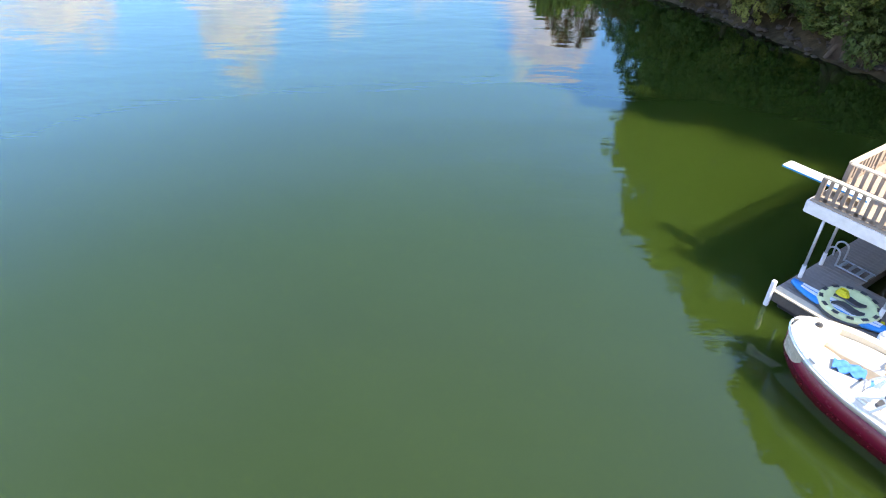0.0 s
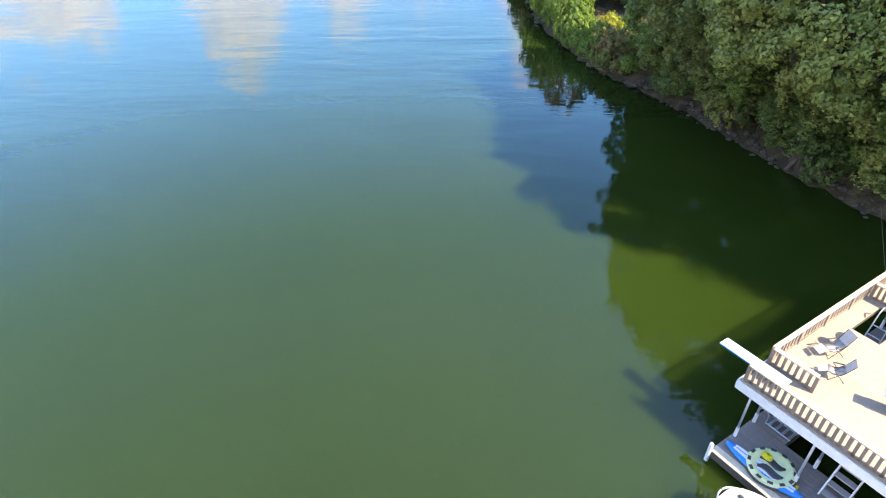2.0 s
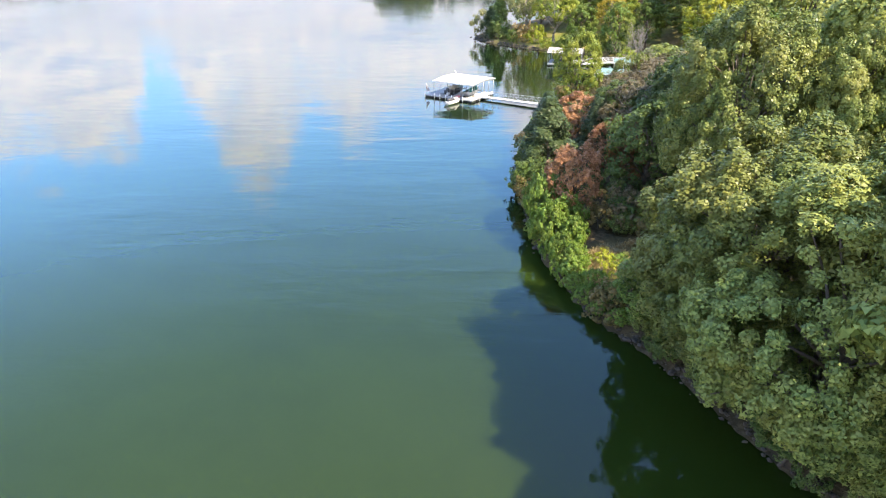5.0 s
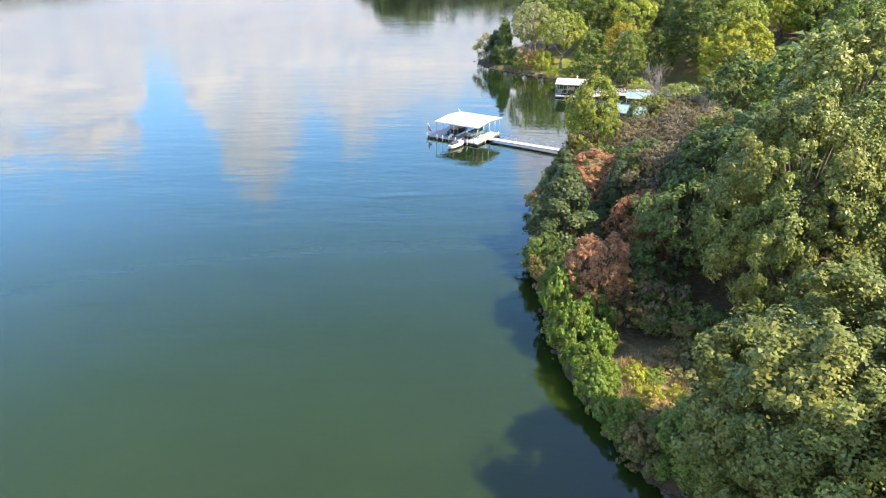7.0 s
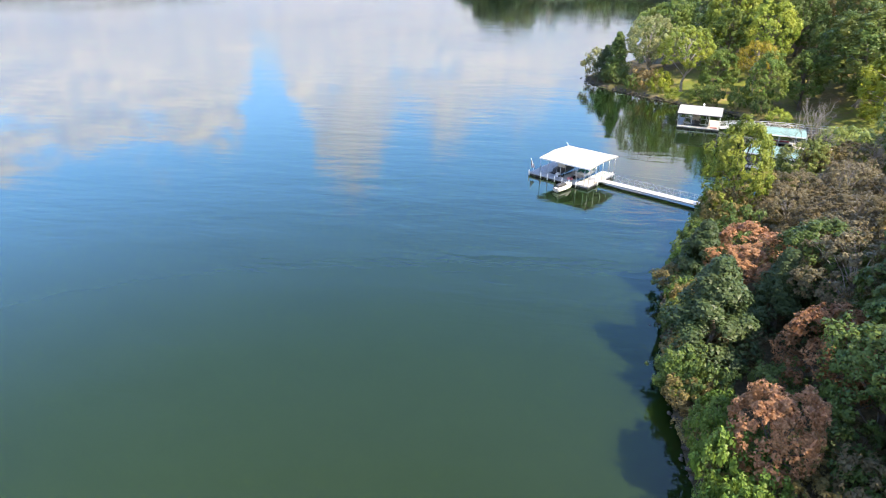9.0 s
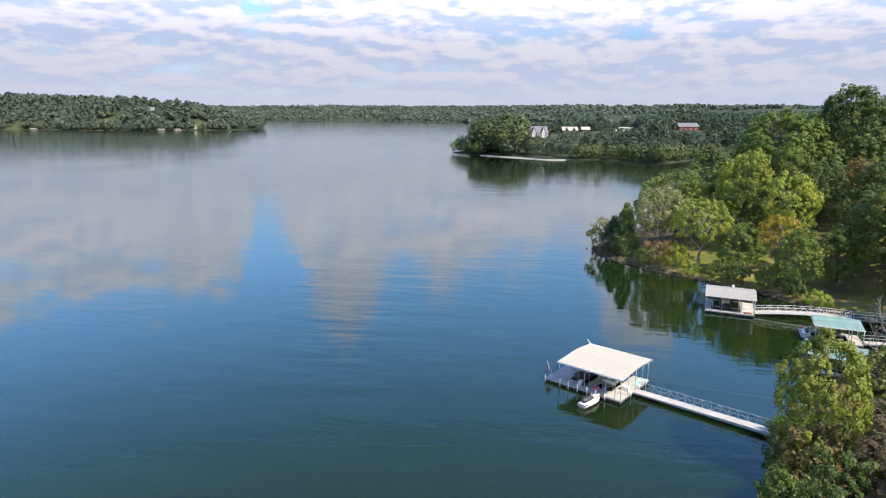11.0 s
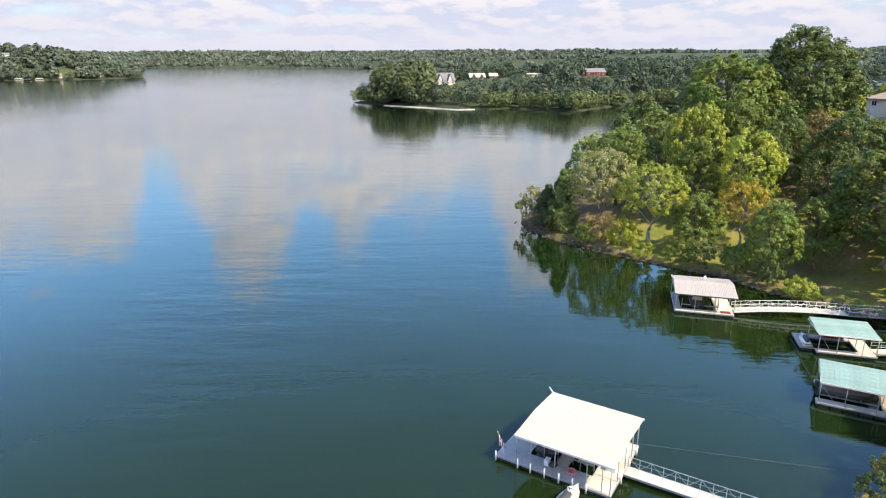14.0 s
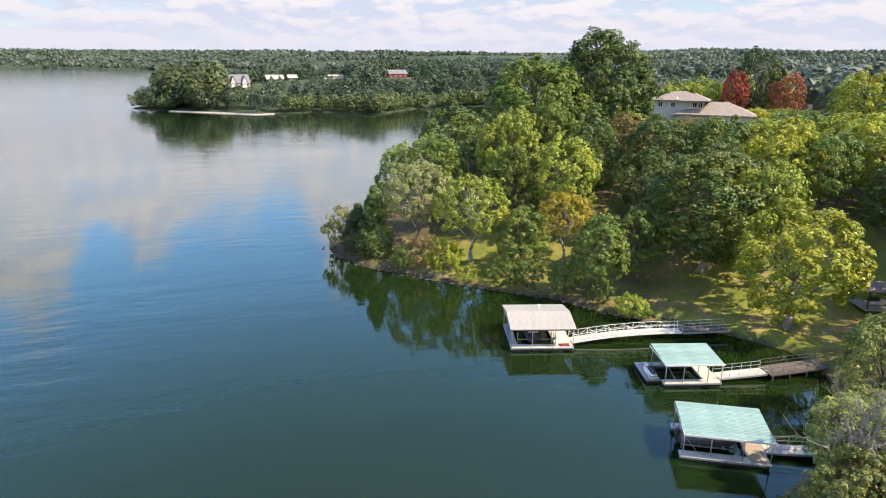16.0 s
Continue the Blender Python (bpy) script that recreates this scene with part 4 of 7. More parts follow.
for lx, ly, lh, lw in ((31.0, 106.0, 8.0, 8.0), (36.5, 106.5, 8.5, 8.0), (27.8, 101.5, 7.5, 7.0), (37.0, 97.5, 9.0, 8.0), (41.5, 118.0, 9.0, 8.0), (34.0, 92.0, 8.5, 7.5)):
    tree("open", lx, ly, lh * 0.85, lw, LEAF_DUSK, "thin olive-brown tree losing its leaves", bark=BARK_PALE)
tree("round", 42.0, 123.0, 9.0, 9.0, LEAF_OAK, "thin olive tree hanging over the water")
tree("round", 53.5, 131.0, 10.5, 8.5, LEAF_OAK, "olive-green tree on the bank by the gangways")
tree("round", 35.4, 118.6, 8.0, 7.0, LEAF_OAK, "olive-green tree on the bank by the gangways")
tree("round", 38.6, 119.4, 7.0, 7.0, LEAF_OLIVE, "olive-green tree on the bank by the gangways")
tree("round_b", 47.0, 124.5, 8.0, 8.0, LEAF_OAK, "olive-green tree on the bank by the gangways")
# the wooded point
tree("shrub", 13.9, 204.5, 6.8, 6.5, LEAF_SAGE, "grey-olive bush at the tip of the point", "bush")
tree("cedar", 18.2, 197.6, 12.0, 7.0, LEAF_DARK, "pointed dark green cedar on the point", "cedar_tree")
tree("cedar", 16.0, 201.0, 8.5, 6.0, LEAF_CEDAR, "dark green cedar on the point", "cedar_tree")
tree("open", 25.6, 196.5, 16.5, 12.5, LEAF_SAGE, "tall thin olive tree with pale branches", bark=BARK_PALE)
tree("shrub", 24.3, 190.3, 4.6, 5.6, LEAF_TAN, "tan bush in autumn leaf", "bush")
tree("shrub", 27.4, 186.0, 5.0, 5.0, LEAF_GOLD, "yellow-green bush near the bank", "bush")
tree("open", 32.8, 188.2, 15.0, 13.0, LEAF_BRIGHT, "open green tree with several pale stems", bark=BARK_PALE)
tree("upright", 39.1, 181.6, 10.6, 8.4, LEAF_MID, "young round tree on the grass")
tree("round", 32.0, 208.0, 17.0, 13.5, LEAF_MID, "full green tree on the point")
tree("round", 45.8, 203.0, 19.0, 12.5, LEAF_BRIGHT, "tall tree with olive and yellow leaves")
tree("upright", 44.2, 196.0, 14.5, 9.6, LEAF_MID, "green tree on the point")
tree("round_b", 51.7, 191.0, 16.5, 11.5, LEAF_BRIGHT, "bright green full tree on the point")
tree("open", 47.0, 182.0, 12.0, 9.0, LEAF_YELLOW, "tree with yellow-orange autumn leaves")
tree("upright", 45.2, 168.4, 12.2, 8.0, LEAF_MID, "green tree near the bank by a boat dock")
tree("upright", 53.4, 170.4, 12.2, 8.4, LEAF_MID, "green tree near the bank by a boat dock")
tree("hill", 55.5, 265.0, 20.0, 18.0, LEAF_DARK, "dark green tree on the far side of the point")
tree("great", 59.5, 221.0, 25.4, 23.0, LEAF_MID, "very tall round-headed tree with yellowing top")
tree("great_b", 78.0, 223.0, 29.6, 23.0, LEAF_DARK, "very tall spreading tree on the ridge")
tree("round", 70.4, 201.0, 15.5, 10.5, LEAF_OLIVE, "brown-olive tree on the slope")
tree("round_b", 70.0, 190.0, 18.0, 13.0, LEAF_DARK, "dark green tree on the slope")
tree("round", 60.0, 197.0, 15.0, 11.5, LEAF_DARK, "dark green tree on the slope")
tree("round_b", 57.5, 209.0, 17.0, 12.0, LEAF_MID, "green tree on the slope")
tree("round", 62.5, 183.5, 14.0, 11.0, LEAF_DARK, "dark green tree above the lawn")
tree("great", 63.9, 168.4, 19.0, 20.0, LEAF_CROWN, "large shade tree with a thick pale trunk on the lawn", "oak_tree", bark=BARK_PALE)
tree("round", 67.5, 162.0, 18.5, 13.0, LEAF_BRIGHT, "slender tree with a bare straight trunk on the lawn")
tree("round_b", 62.7, 150.5, 16.6, 15.0, LEAF_GOLD, "full tree with yellow-green autumn leaves on the lawn", bark=BARK_PALE)
tree("upright", 89.0, 158.0, 12.0, 10.0, LEAF_DARK, "dark green tree beside a shelter")
tree("vine", 46.8, 161.6, 3.2, 4.6, LEAF_BRIGHT, "bright green bush at the water's edge", "bush")
for vx, vy, vh, vw, lf in ((34.6, 177.4, 3.4, 5.0, LEAF_MID), (37.4, 175.4, 4.0, 4.6, LEAF_DARK), (41.4, 171.2, 4.4, 4.2, LEAF_MID), (29.5, 181.4, 2.4, 3.6, LEAF_BRIGHT), (21.4, 189.6, 3.6, 4.0, LEAF_MID), (44.2, 166.2, 4.2, 3.6, LEAF_DARK)):
    tree("shrub", vx, vy, vh, vw, lf, SHRUB, "shrub", group="shrubs along the shore")
# the hillside behind the lawn
HILL = [(84, 176, 17, 14, LEAF_GOLD), (92, 186, 18, 14, LEAF_BRIGHT), (78, 184, 16, 12, LEAF_MID), (100, 172, 16, 14, LEAF_GOLD), (108, 184, 16, 13, LEAF_GOLD), (102, 196, 17, 13, LEAF_GOLD),
        (86, 197, 16, 12, LEAF_DARK), (114, 198, 16, 12, LEAF_MID), (112, 168, 15, 12, LEAF_MID), (120, 180, 16, 13, LEAF_BRIGHT), (98, 160, 14, 12, LEAF_OLIVE), (124, 212, 15, 12, LEAF_MID), (92, 208, 16, 12, LEAF_OLIVE), (97, 166, 15, 13, LEAF_BRIGHT), (105, 158, 15, 13, LEAF_MID), (88, 170, 14, 11, LEAF_MID), (113, 158, 15, 13, LEAF_BRIGHT), (110, 146, 15, 13, LEAF_OLIVE), (99, 148, 13, 11, LEAF_DARK), (118, 170, 16, 13, LEAF_YELLOW)]
for tx, ty, th, tw, lf in HILL:
    tree("round" if th % 2 else "round_b", tx, ty, th, tw, lf, "full-crowned tree in a dense hillside wood", group="trees of the hillside wood")
tree("round_b", 146.0, 256.0, 17.0, 8.0, LEAF_RED, "crimson maple in full autumn colour", "maple_tree")
tree("round", 157.5, 247.0, 14.5, 10.5, LEAF_EMBER, "rust-red maple beside a house", "maple_tree")
tree("round", 155.5, 257.0, 23.0, 15.0, LEAF_CEDAR, "very dark round evergreen by the house")
for tx, ty, th, tw, lf in ((104.5, 229.0, 7.0, 9.0, LEAF_MID), (113.0, 224.0, 6.4, 9.0, LEAF_BRIGHT), (121.0, 222.0, 5.4, 8.0, LEAF_GOLD), (98.0, 230.0, 9.0, 9.0, LEAF_DARK)):
    tree("hill", tx, ty, th, tw, lf, "garden tree in front of a house", group="garden trees by the house")
tree("hill", 99.0, 221.0, 23.4 - ground_z(99, 221), 9.5, LEAF_MID, "garden tree in front of a house", group="garden trees by the house")
tree("cedar", 141.0, 247.0, 11.0, 8.0, LEAF_CEDAR, "dark green cedar beside the house", "cedar_tree")

for tx, ty, th, tw in ((76, 141, 15, 11), (85, 147, 15, 11), (69, 135.5, 13, 10), (93, 150, 14, 11), (80, 133, 14, 11)):
    tree("round_b", tx, ty, th, tw, LEAF_MID, "shade tree standing over the lawn and shelter")

HOUSE_AT = (121.0, 238.0)


def free(x, y):
    if (x - HOUSE_AT[0]) ** 2 + (y - HOUSE_AT[1]) ** 2 < 18 ** 2:
        return False
    # open sight line from the lake to the house
    k = (x - 10) / (HOUSE_AT[0] - 10)
    if 0.5 < k < 1.0 and abs(y - (110 + k * (HOUSE_AT[1] - 110))) < 7 and k > 0.78:
        return False
    for cx, cy, rx, ry in ((70, 152, 28, 18), (40, 188, 34, 18), (40, 92, 12, 10), (16.5, 53, 7, 9), (26, 46, 8, 6), (28, 112, 12, 8)):
        if ((x - cx) / rx) ** 2 + ((y - cy) / ry) ** 2 < 1:
            return False
    return all((x - a) ** 2 + (y - b) ** 2 > (0.36 * (w + 9)) ** 2 for a, b, w in TREES)


fill = random.Random(5)
tries = 0
while tries < 700:
    tries += 1
    tx, ty = fill.uniform(22, 190), fill.uniform(8, 300)
    if (ty < 140 and tx > 52) or (ty > 140 and tx > 172):
        continue
    if inland([tx], [ty], MAIN)[0] < 7 or not free(tx, ty) or (ty < 120 and tx > 90):
        continue
    lf = fill.choice((LEAF_DARK, LEAF_MID, LEAF_MID, LEAF_OAK, LEAF_OLIVE, LEAF_BRIGHT, LEAF_BRIGHT if ty > 150 else LEAF_DARK) if tx < 85 else (LEAF_MID, LEAF_BRIGHT, LEAF_BRIGHT, LEAF_GOLD, LEAF_GOLD, LEAF_MID))
    big = ty < 130 and tx < 44
    tree(fill.choice(("round", "round_b")) if big else fill.choice(("hill", "hill_b")), tx, ty, fill.uniform(12, 17), fill.uniform(10, 13), lf, "full-crowned tree in a dense hillside wood", group="trees of the hillside wood")


# woods too far to tell the trees apart
LAKE_HOUSES = ((0.5, 585, 16.6), (31, 618, 17.6), (43, 622, 17.6), (74, 668, 20), (85, 669, 20), (138, 660, 19.5))


def woods(name, label, seed, box, count, lo, hi, per, leaf, leaves, ok=None, h=(11, 19), shore_h=None):
    rng = np.random.default_rng(seed)
    x0, x1, y0, y1 = box
    x, y = rng.uniform(x0, x1, count * 12), rng.uniform(y0, y1, count * 12)
    z, d = height(x, y)
    keep = (d > lo) & (d < hi)
    if ok is not None:
        keep &= ok(x, y)
    x, y, z, d = (a[keep][:count] for a in (x, y, z, d))
    n = len(x)
    th = rng.uniform(h[0], h[1], n)
    # lower growth on the lake side of the houses, which look out over it
    for hx, hy, hz in LAKE_HOUSES:
        k = (y - 75) / (hy - 75)
        line = -6 + (hx + 6) * k
        th = np.where((k < 1.01) & (k > 0.6) & (np.abs(x - line) < 11), np.clip(34 + (hz - 34) * k - z, 2.5, th), th)
    tw = th * rng.uniform(0.55, 0.8, n)
    lobes = unit(rng.normal(size=(n, 4, 3)))
    dirs = rng.normal(size=(n, per, 3))
    dirs[:, :, 2] += 0.35
    dirs = unit(dirs)
    bulge = 0.78 + 0.34 * np.max(np.clip(np.einsum("npk,nlk->npl", dirs, lobes), 0, 1) ** 3, 2)
    rad = bulge * (0.75 + 0.28 * rng.random((n, per)))
    pos = dirs * rad[:, :, None] * np.stack([tw / 2, tw / 2, th * 0.46], 1)[:, None, :]
    pos += np.stack([x, y, z + th * 0.52], 1)[:, None, :]
    nrm = unit(dirs * 0.9 + np.array([0, 0, 0.3]) + rng.normal(size=dirs.shape) * 0.35).reshape(-1, 3)
    pos = pos.reshape(-1, 3)
    t = unit(np.cross(nrm, rng.normal(size=nrm.shape)))
    b = np.cross(nrm, t)
    s = leaf * np.repeat(tw / 11, per)[:, None] * (0.6 + 0.8 * rng.random((len(pos), 1)))
    s = s * 1.35
    q = np.stack([pos + t * s * 0.6, pos - t * s * 0.35 + b * s * 0.5, pos - t * s * 0.35 - b * s * 0.5], 1)
    ob = new(name, quads_mesh(name, q, leaves))
    return tagged(ob, label, "trees", kind="stuff")


clear_pen = lambda x, y: ((x - 0.5) / 17) ** 2 + ((y - 583) / 12) ** 2 > 1
clear_pen2 = lambda x, y: clear_pen(x, y) & (((x - 38) / 22) ** 2 + ((y - 610) / 18) ** 2 > 1) & (((x - 132) / 34) ** 2 + ((y - 646) / 22) ** 2 > 1) & (((x - 80) / 18) ** 2 + ((y - 667) / 12) ** 2 > 1)
WEST_LAWNS = ((-935, 1104, 17), (-757, 1108, 14), (-597, 1135, 16), (-815, 1110, 11))
west_open = lambda x, y: np.all([((x - a) / r) ** 2 + ((y - b) / (r * 1.7)) ** 2 > 1 for a, b, r in WEST_LAWNS], axis=0)
woods("peninsula_woods", "dense green woods on a distant peninsula", 21, (-80, 420, 480, 860), 1500, 2.5, 320, 170, 1.1, LEAF_FAR, clear_pen2, (11, 17))
woods("backdrop_woods", "tall dark woods behind the houses of the peninsula", 30, (-60, 300, 598, 760), 420, 4, 320, 200, 1.1, LEAF_FAR, lambda x, y: clear_pen2(x, y) & (y > 606 + 0.34 * np.maximum(x, 0) + 22 * (x > 15)), (14, 19))
woods("grove_woods", "dense green woods behind the shore grove", 20, (48, 150, -90, 134), 330, 9, 300, 120, 1.7, LEAF_DARK, lambda x, y: (x > 50) & (y < 126 - (x - 50) * 0.1), (11, 17))
woods("point_head_woods", "tall green trees at the head of the peninsula", 22, (-75, -12, 545, 680), 80, 2.5, 100, 420, 0.95, LEAF_SHORE, lambda x, y: clear_pen(x, y) & (x > -50), (20, 27))
woods("hill_woods", "dense mixed woods over the ridge behind the houses", 23, (90, 600, 110, 500), 1700, 20, 900, 110, 1.9, LEAF_HILL_HAZE, lambda x, y: (((x - 121) ** 2 + (y - 238) ** 2) > 38 ** 2) & ((x > 190) | (y > 300)), (12, 18))
woods("ridge_woods", "distant wooded ridge behind the lake", 24, (-80, 1500, 480, 1500), 7000, 1, 3000, 32, 3.8, LEAF_HILL_HAZE, lambda x, y: (x > 200) | (y > 690), (9, 14))
woods("west_woods", "wooded shore across the lake with gaps for lawns", 25, (-2000, -500, 1040, 1450), 2400, 1, 330, 70, 2.7, LEAF_WEST_HAZE, west_open, (12, 20))
woods("back_woods", "low wooded hills at the end of the lake", 26, (-2600, 1200, 2000, 3300), 4500, 1, 800, 26, 7.0, LEAF_HILL_HAZE, None, (10, 16))
woods("west_shore_trees", "trees standing at the water on the far shore", 27, (-1500, -490, 1040, 1320), 420, 0.5, 22, 90, 2.2, LEAF_WEST_HAZE, lambda x, y: west_open(x, y) & (wobble(x, y, 0.03, 2.0) > -0.6), (9, 16))
woods("back_shore_trees", "trees standing at the water at the end of the lake", 28, (-2600, 700, 1500, 2480), 700, 0.5, 45, 42, 5.0, LEAF_HILL_HAZE, None, (13, 20))
woods("peninsula_shore_trees", "trees standing at the water round the peninsula", 29, (-80, 345, 480, 700), 620, 0.3, 8, 120, 1.2, LEAF_SHORE, lambda x, y: (x > 24) | (y > 552) | (x < -44), (7, 13))


# ---- docks ----
def boards(parent, name, x0, x1, y0, y1, z, w, material, along="y", thick=0.035, gap=0.012):
    """Deck boards of width w, laid side by side over a rectangle, each an object of its own on one mesh."""
    n = max(1, round(((x1 - x0) if along == "y" else (y1 - y0)) / w))
    w = ((x1 - x0) if along == "y" else (y1 - y0)) / n
    if along == "y":
        me = Geo().box((gap / 2, 0, -thick), (w - gap / 2, y1 - y0, 0)).mesh(name, material)
    else:
        me = Geo().box((0, gap / 2, -thick), (x1 - x0, w - gap / 2, 0)).mesh(name, material)
    for i in range(n):
        ob = part(name, me, material, parent)
        ob.location = (x0 + i * w, y0, z) if along == "y" else (x0, y0 + i * w, z)


def floats(parent, x0, x1, y0, y1, z=0.34, n=6):
    """Black floats under a walkway, sitting in the water."""
    long_x = (x1 - x0) > (y1 - y0)
    for i in range(n):
        if long_x:
            s = (x1 - x0) / n
            g = Geo().box((x0 + i * s + 0.06, y0 + 0.08, -0.25), (x0 + (i + 1) * s - 0.06, y1 - 0.08, z), cut=0.04)
        else:
            s = (y1 - y0) / n
            g = Geo().box((x0 + 0.08, y0 + i * s + 0.06, -0.25), (x1 - 0.08, y0 + (i + 1) * s - 0.06, z), cut=0.04)
        part("float", g, BLACK_FLOAT, parent)


def slab(parent, name, x0, x1, y0, y1, top, material, label="", frame_mat=None):
    """A walkway: a decked top on a steel edge frame."""
    g = Geo().box((x0 + 0.03, y0 + 0.03, top - 0.05), (x1 - 0.03, y1 - 0.03, top), cut=0.012)
    w = part(name, g, material, parent, label)
    f = Geo()
    for a, b in (((x0, y0), (x1, y0)), ((x1, y0), (x1, y1)), ((x1, y1), (x0, y1)), ((x0, y1), (x0, y0))):
        f.beam((a[0], a[1], top - 0.11), (b[0], b[1], top - 0.11), 0.06, 0.18)
    part("edge_frame", f, frame_mat or GALV, parent)
    return w


def roof_panels(parent, x0, x1, y0, y1, z_at, material, width=0.92, thick=0.03, rib=0.30):
    """Ribbed sheets side by side along x, following z_at(y) between the given y values."""
    n = round((x1 - x0) / width)
    w = (x1 - x0) / n
    prof, k = [(0.004, 0.0)], 0.03
    while k < w - 0.07:
        prof += [(k, 0.0), (k + 0.015, 0.028), (k + 0.04, 0.028), (k + 0.055, 0.0)]
        k += rib
    prof += [(w - 0.004, 0.0), (w - 0.004, -thick), (0.004, -thick)]
    ys = list(y0) + [y1[-1]]
    g = Geo().loft([[(x, y, z_at(y) + dzz) for x, dzz in prof] for y in ys])
    me = g.mesh("roof_panel", material)
    for i in range(n):
        part("roof_panel", me, material, parent).location = (x0 + i * w, 0, 0)


def long_panels(parent, x0, x1, y0, y1, z_at, material, width=0.9, thick=0.03, rib=0.2):
    """Ribbed sheets that run the whole length of a roof along x, side by side from y0 to y1."""
    n = max(1, round((y1 - y0) / width))
    w = (y1 - y0) / n
    prof, k = [(0.004, 0.0)], 0.03
    while k < w - 0.07:
        prof += [(k, 0.0), (k + 0.015, 0.028), (k + 0.04, 0.028), (k + 0.055, 0.0)]
        k += rib
    prof += [(w - 0.004, 0.0), (w - 0.004, -thick), (0.004, -thick)]
    slope = (z_at(y1) - z_at(y0)) / (y1 - y0)
    me = Geo().loft([[(x, y, y * slope + dzz) for y, dzz in prof][::-1] for x in (x0, x1)]).mesh("roof_panel", material)
    for i in range(n):
        part("roof_panel", me, material, parent).location = (0, y0 + i * w, z_at(y0 + i * w))


def truss_side(g, p, q, h, bays, r=0.03, sag=0.0):
    """Posts, diagonals and a top bar of a gangway's side."""
    p, q = Vector(p), Vector(q)
    lift = lambda k: Vector((0, 0, sag * 4 * k * (1 - k)))
    for i in range(bays):
        a, b = p.lerp(q, i / bays) + lift(i / bays), p.lerp(q, (i + 1) / bays) + lift((i + 1) / bays)
        up = Vector((0, 0, h))
        g.tube(a, a + up, r, n=5)
        g.tube(a + up, b + up, r, n=5)
        g.tube(a + up * 0.5, b + up * 0.5, r * 0.6, n=5)
        g.tube(a if i % 2 else a + up, b + up if i % 2 else b, r * 0.7, n=5)
    g.tube(q, q + Vector((0, 0, h)), r, n=5)


def gangway(label, a, b, width, deck_mat, h=0.95, bays=10, sides=(1, -1), rail_mat=None, sag=0.0, z0=0.55, z1=0.9, rails_only=False):
    """A gangway from a to b on the plan."""
    a, b = Vector(a), Vector(b)
    length = (b - a).length
    ang = math.degrees(math.atan2(b.y - a.y, b.x - a.x))
    t = thing("gangway", pose(a.x, a.y, 0, 0, 0, ang), label, "gangway")
    n = max(2, bays)
    zk = lambda k: z0 + (z1 - z0) * k + sag * 4 * k * (1 - k)
    rail_mat = rail_mat or GALV
    for i in range(n):
        k0, k1 = i / n, (i + 1) / n
        g = Geo()
        x0, x1 = length * k0 + 0.01, length * k1 - 0.01
        za, zb = zk(k0), zk(k1)
        w = width / 2
        g.add([(x0, -w, za), (x1, -w, zb), (x1, w, zb), (x0, w, za), (x0, -w, za - 0.06), (x1, -w, zb - 0.06), (x1, w, zb - 0.06), (x0, w, za - 0.06)],
              [(0, 1, 2, 3), (7, 6, 5, 4), (0, 4, 5, 1), (1, 5, 6, 2), (2, 6, 7, 3), (3, 7, 4, 0)])
        part("deck_panel", g, deck_mat, t)
    for s in (1, -1):
        ys = s * (width / 2 + 0.03)
        g = Geo().loft([[(length * i / n, ys - 0.025, zk(i / n) - 0.2), (length * i / n, ys + 0.025, zk(i / n) - 0.2), (length * i / n, ys + 0.025, zk(i / n)), (length * i / n, ys - 0.025, zk(i / n))] for i in range(n + 1)])
        part("side_beam", g, rail_mat, t)
    for s in sides:
        g = Geo()
        if rails_only:
            for i in range(n + 1):
                k = i / n
                g.tube((length * k, s * (width / 2 + 0.02), zk(k)), (length * k, s * (width / 2 + 0.02), zk(k) + h), 0.028, n=5)
            for hh in (h, h * 0.5):
                g.tube((0, s * (width / 2 + 0.02), zk(0) + hh), (length, s * (width / 2 + 0.02), zk(1) + hh), 0.026, n=5)
        else:
            truss_side(g, (0, s * (width / 2 + 0.02), z0), (length, s * (width / 2 + 0.02), z1), h, n, 0.03, sag)
        part("railing", g, rail_mat, t)
    return t


def dock_post(parent, x, y, z0, z1, r=0.045, sleeve=False):
    p = part("post", Geo().tube((x, y, z0), (x, y, z1), r, n=8), GALV, parent, smooth=True)
    if sleeve:
        part("bumper", Geo().tube((x, y - 0.1, 0.05), (x, y - 0.1, 0.95), 0.075, n=8).tube((x, y - 0.1, 0.95), (x, y - 0.1, 1.0), 0.075, 0.03, n=8), WHITE_PVC, p, "white plastic bumper")
    return p


def bumper(parent, x, y, h=0.95):
    part("bumper", Geo().tube((x, y, 0.02), (x, y, h), 0.08, n=8).tube((x, y, h), (x, y, h + 0.06), 0.08, 0.03, n=8), WHITE_PVC, parent, "white plastic bumper post", smooth=True)


def lift(parent, x0, x1, y0, y1, z=0.75):
    """Steel cradle of a boat lift in a slip."""
    g = Geo()
    for y in (y0 + 0.5, y1 - 0.5):
        g.beam((x0, y, z), (x1, y, z), 0.08, 0.12)
        for x in (x0, x1):
            g.beam((x, y, 0.2), (x, y, z + 0.9), 0.08, 0.08)
    for x in (x0 + (x1 - x0) * 0.3, x0 + (x1 - x0) * 0.7):
        g.beam((x, y0 + 0.2, z + 0.12), (x, y1 - 0.2, z + 0.12), 0.14, 0.10)
    part("lift_frame", g, GALV, parent, "galvanised boat lift cradle")


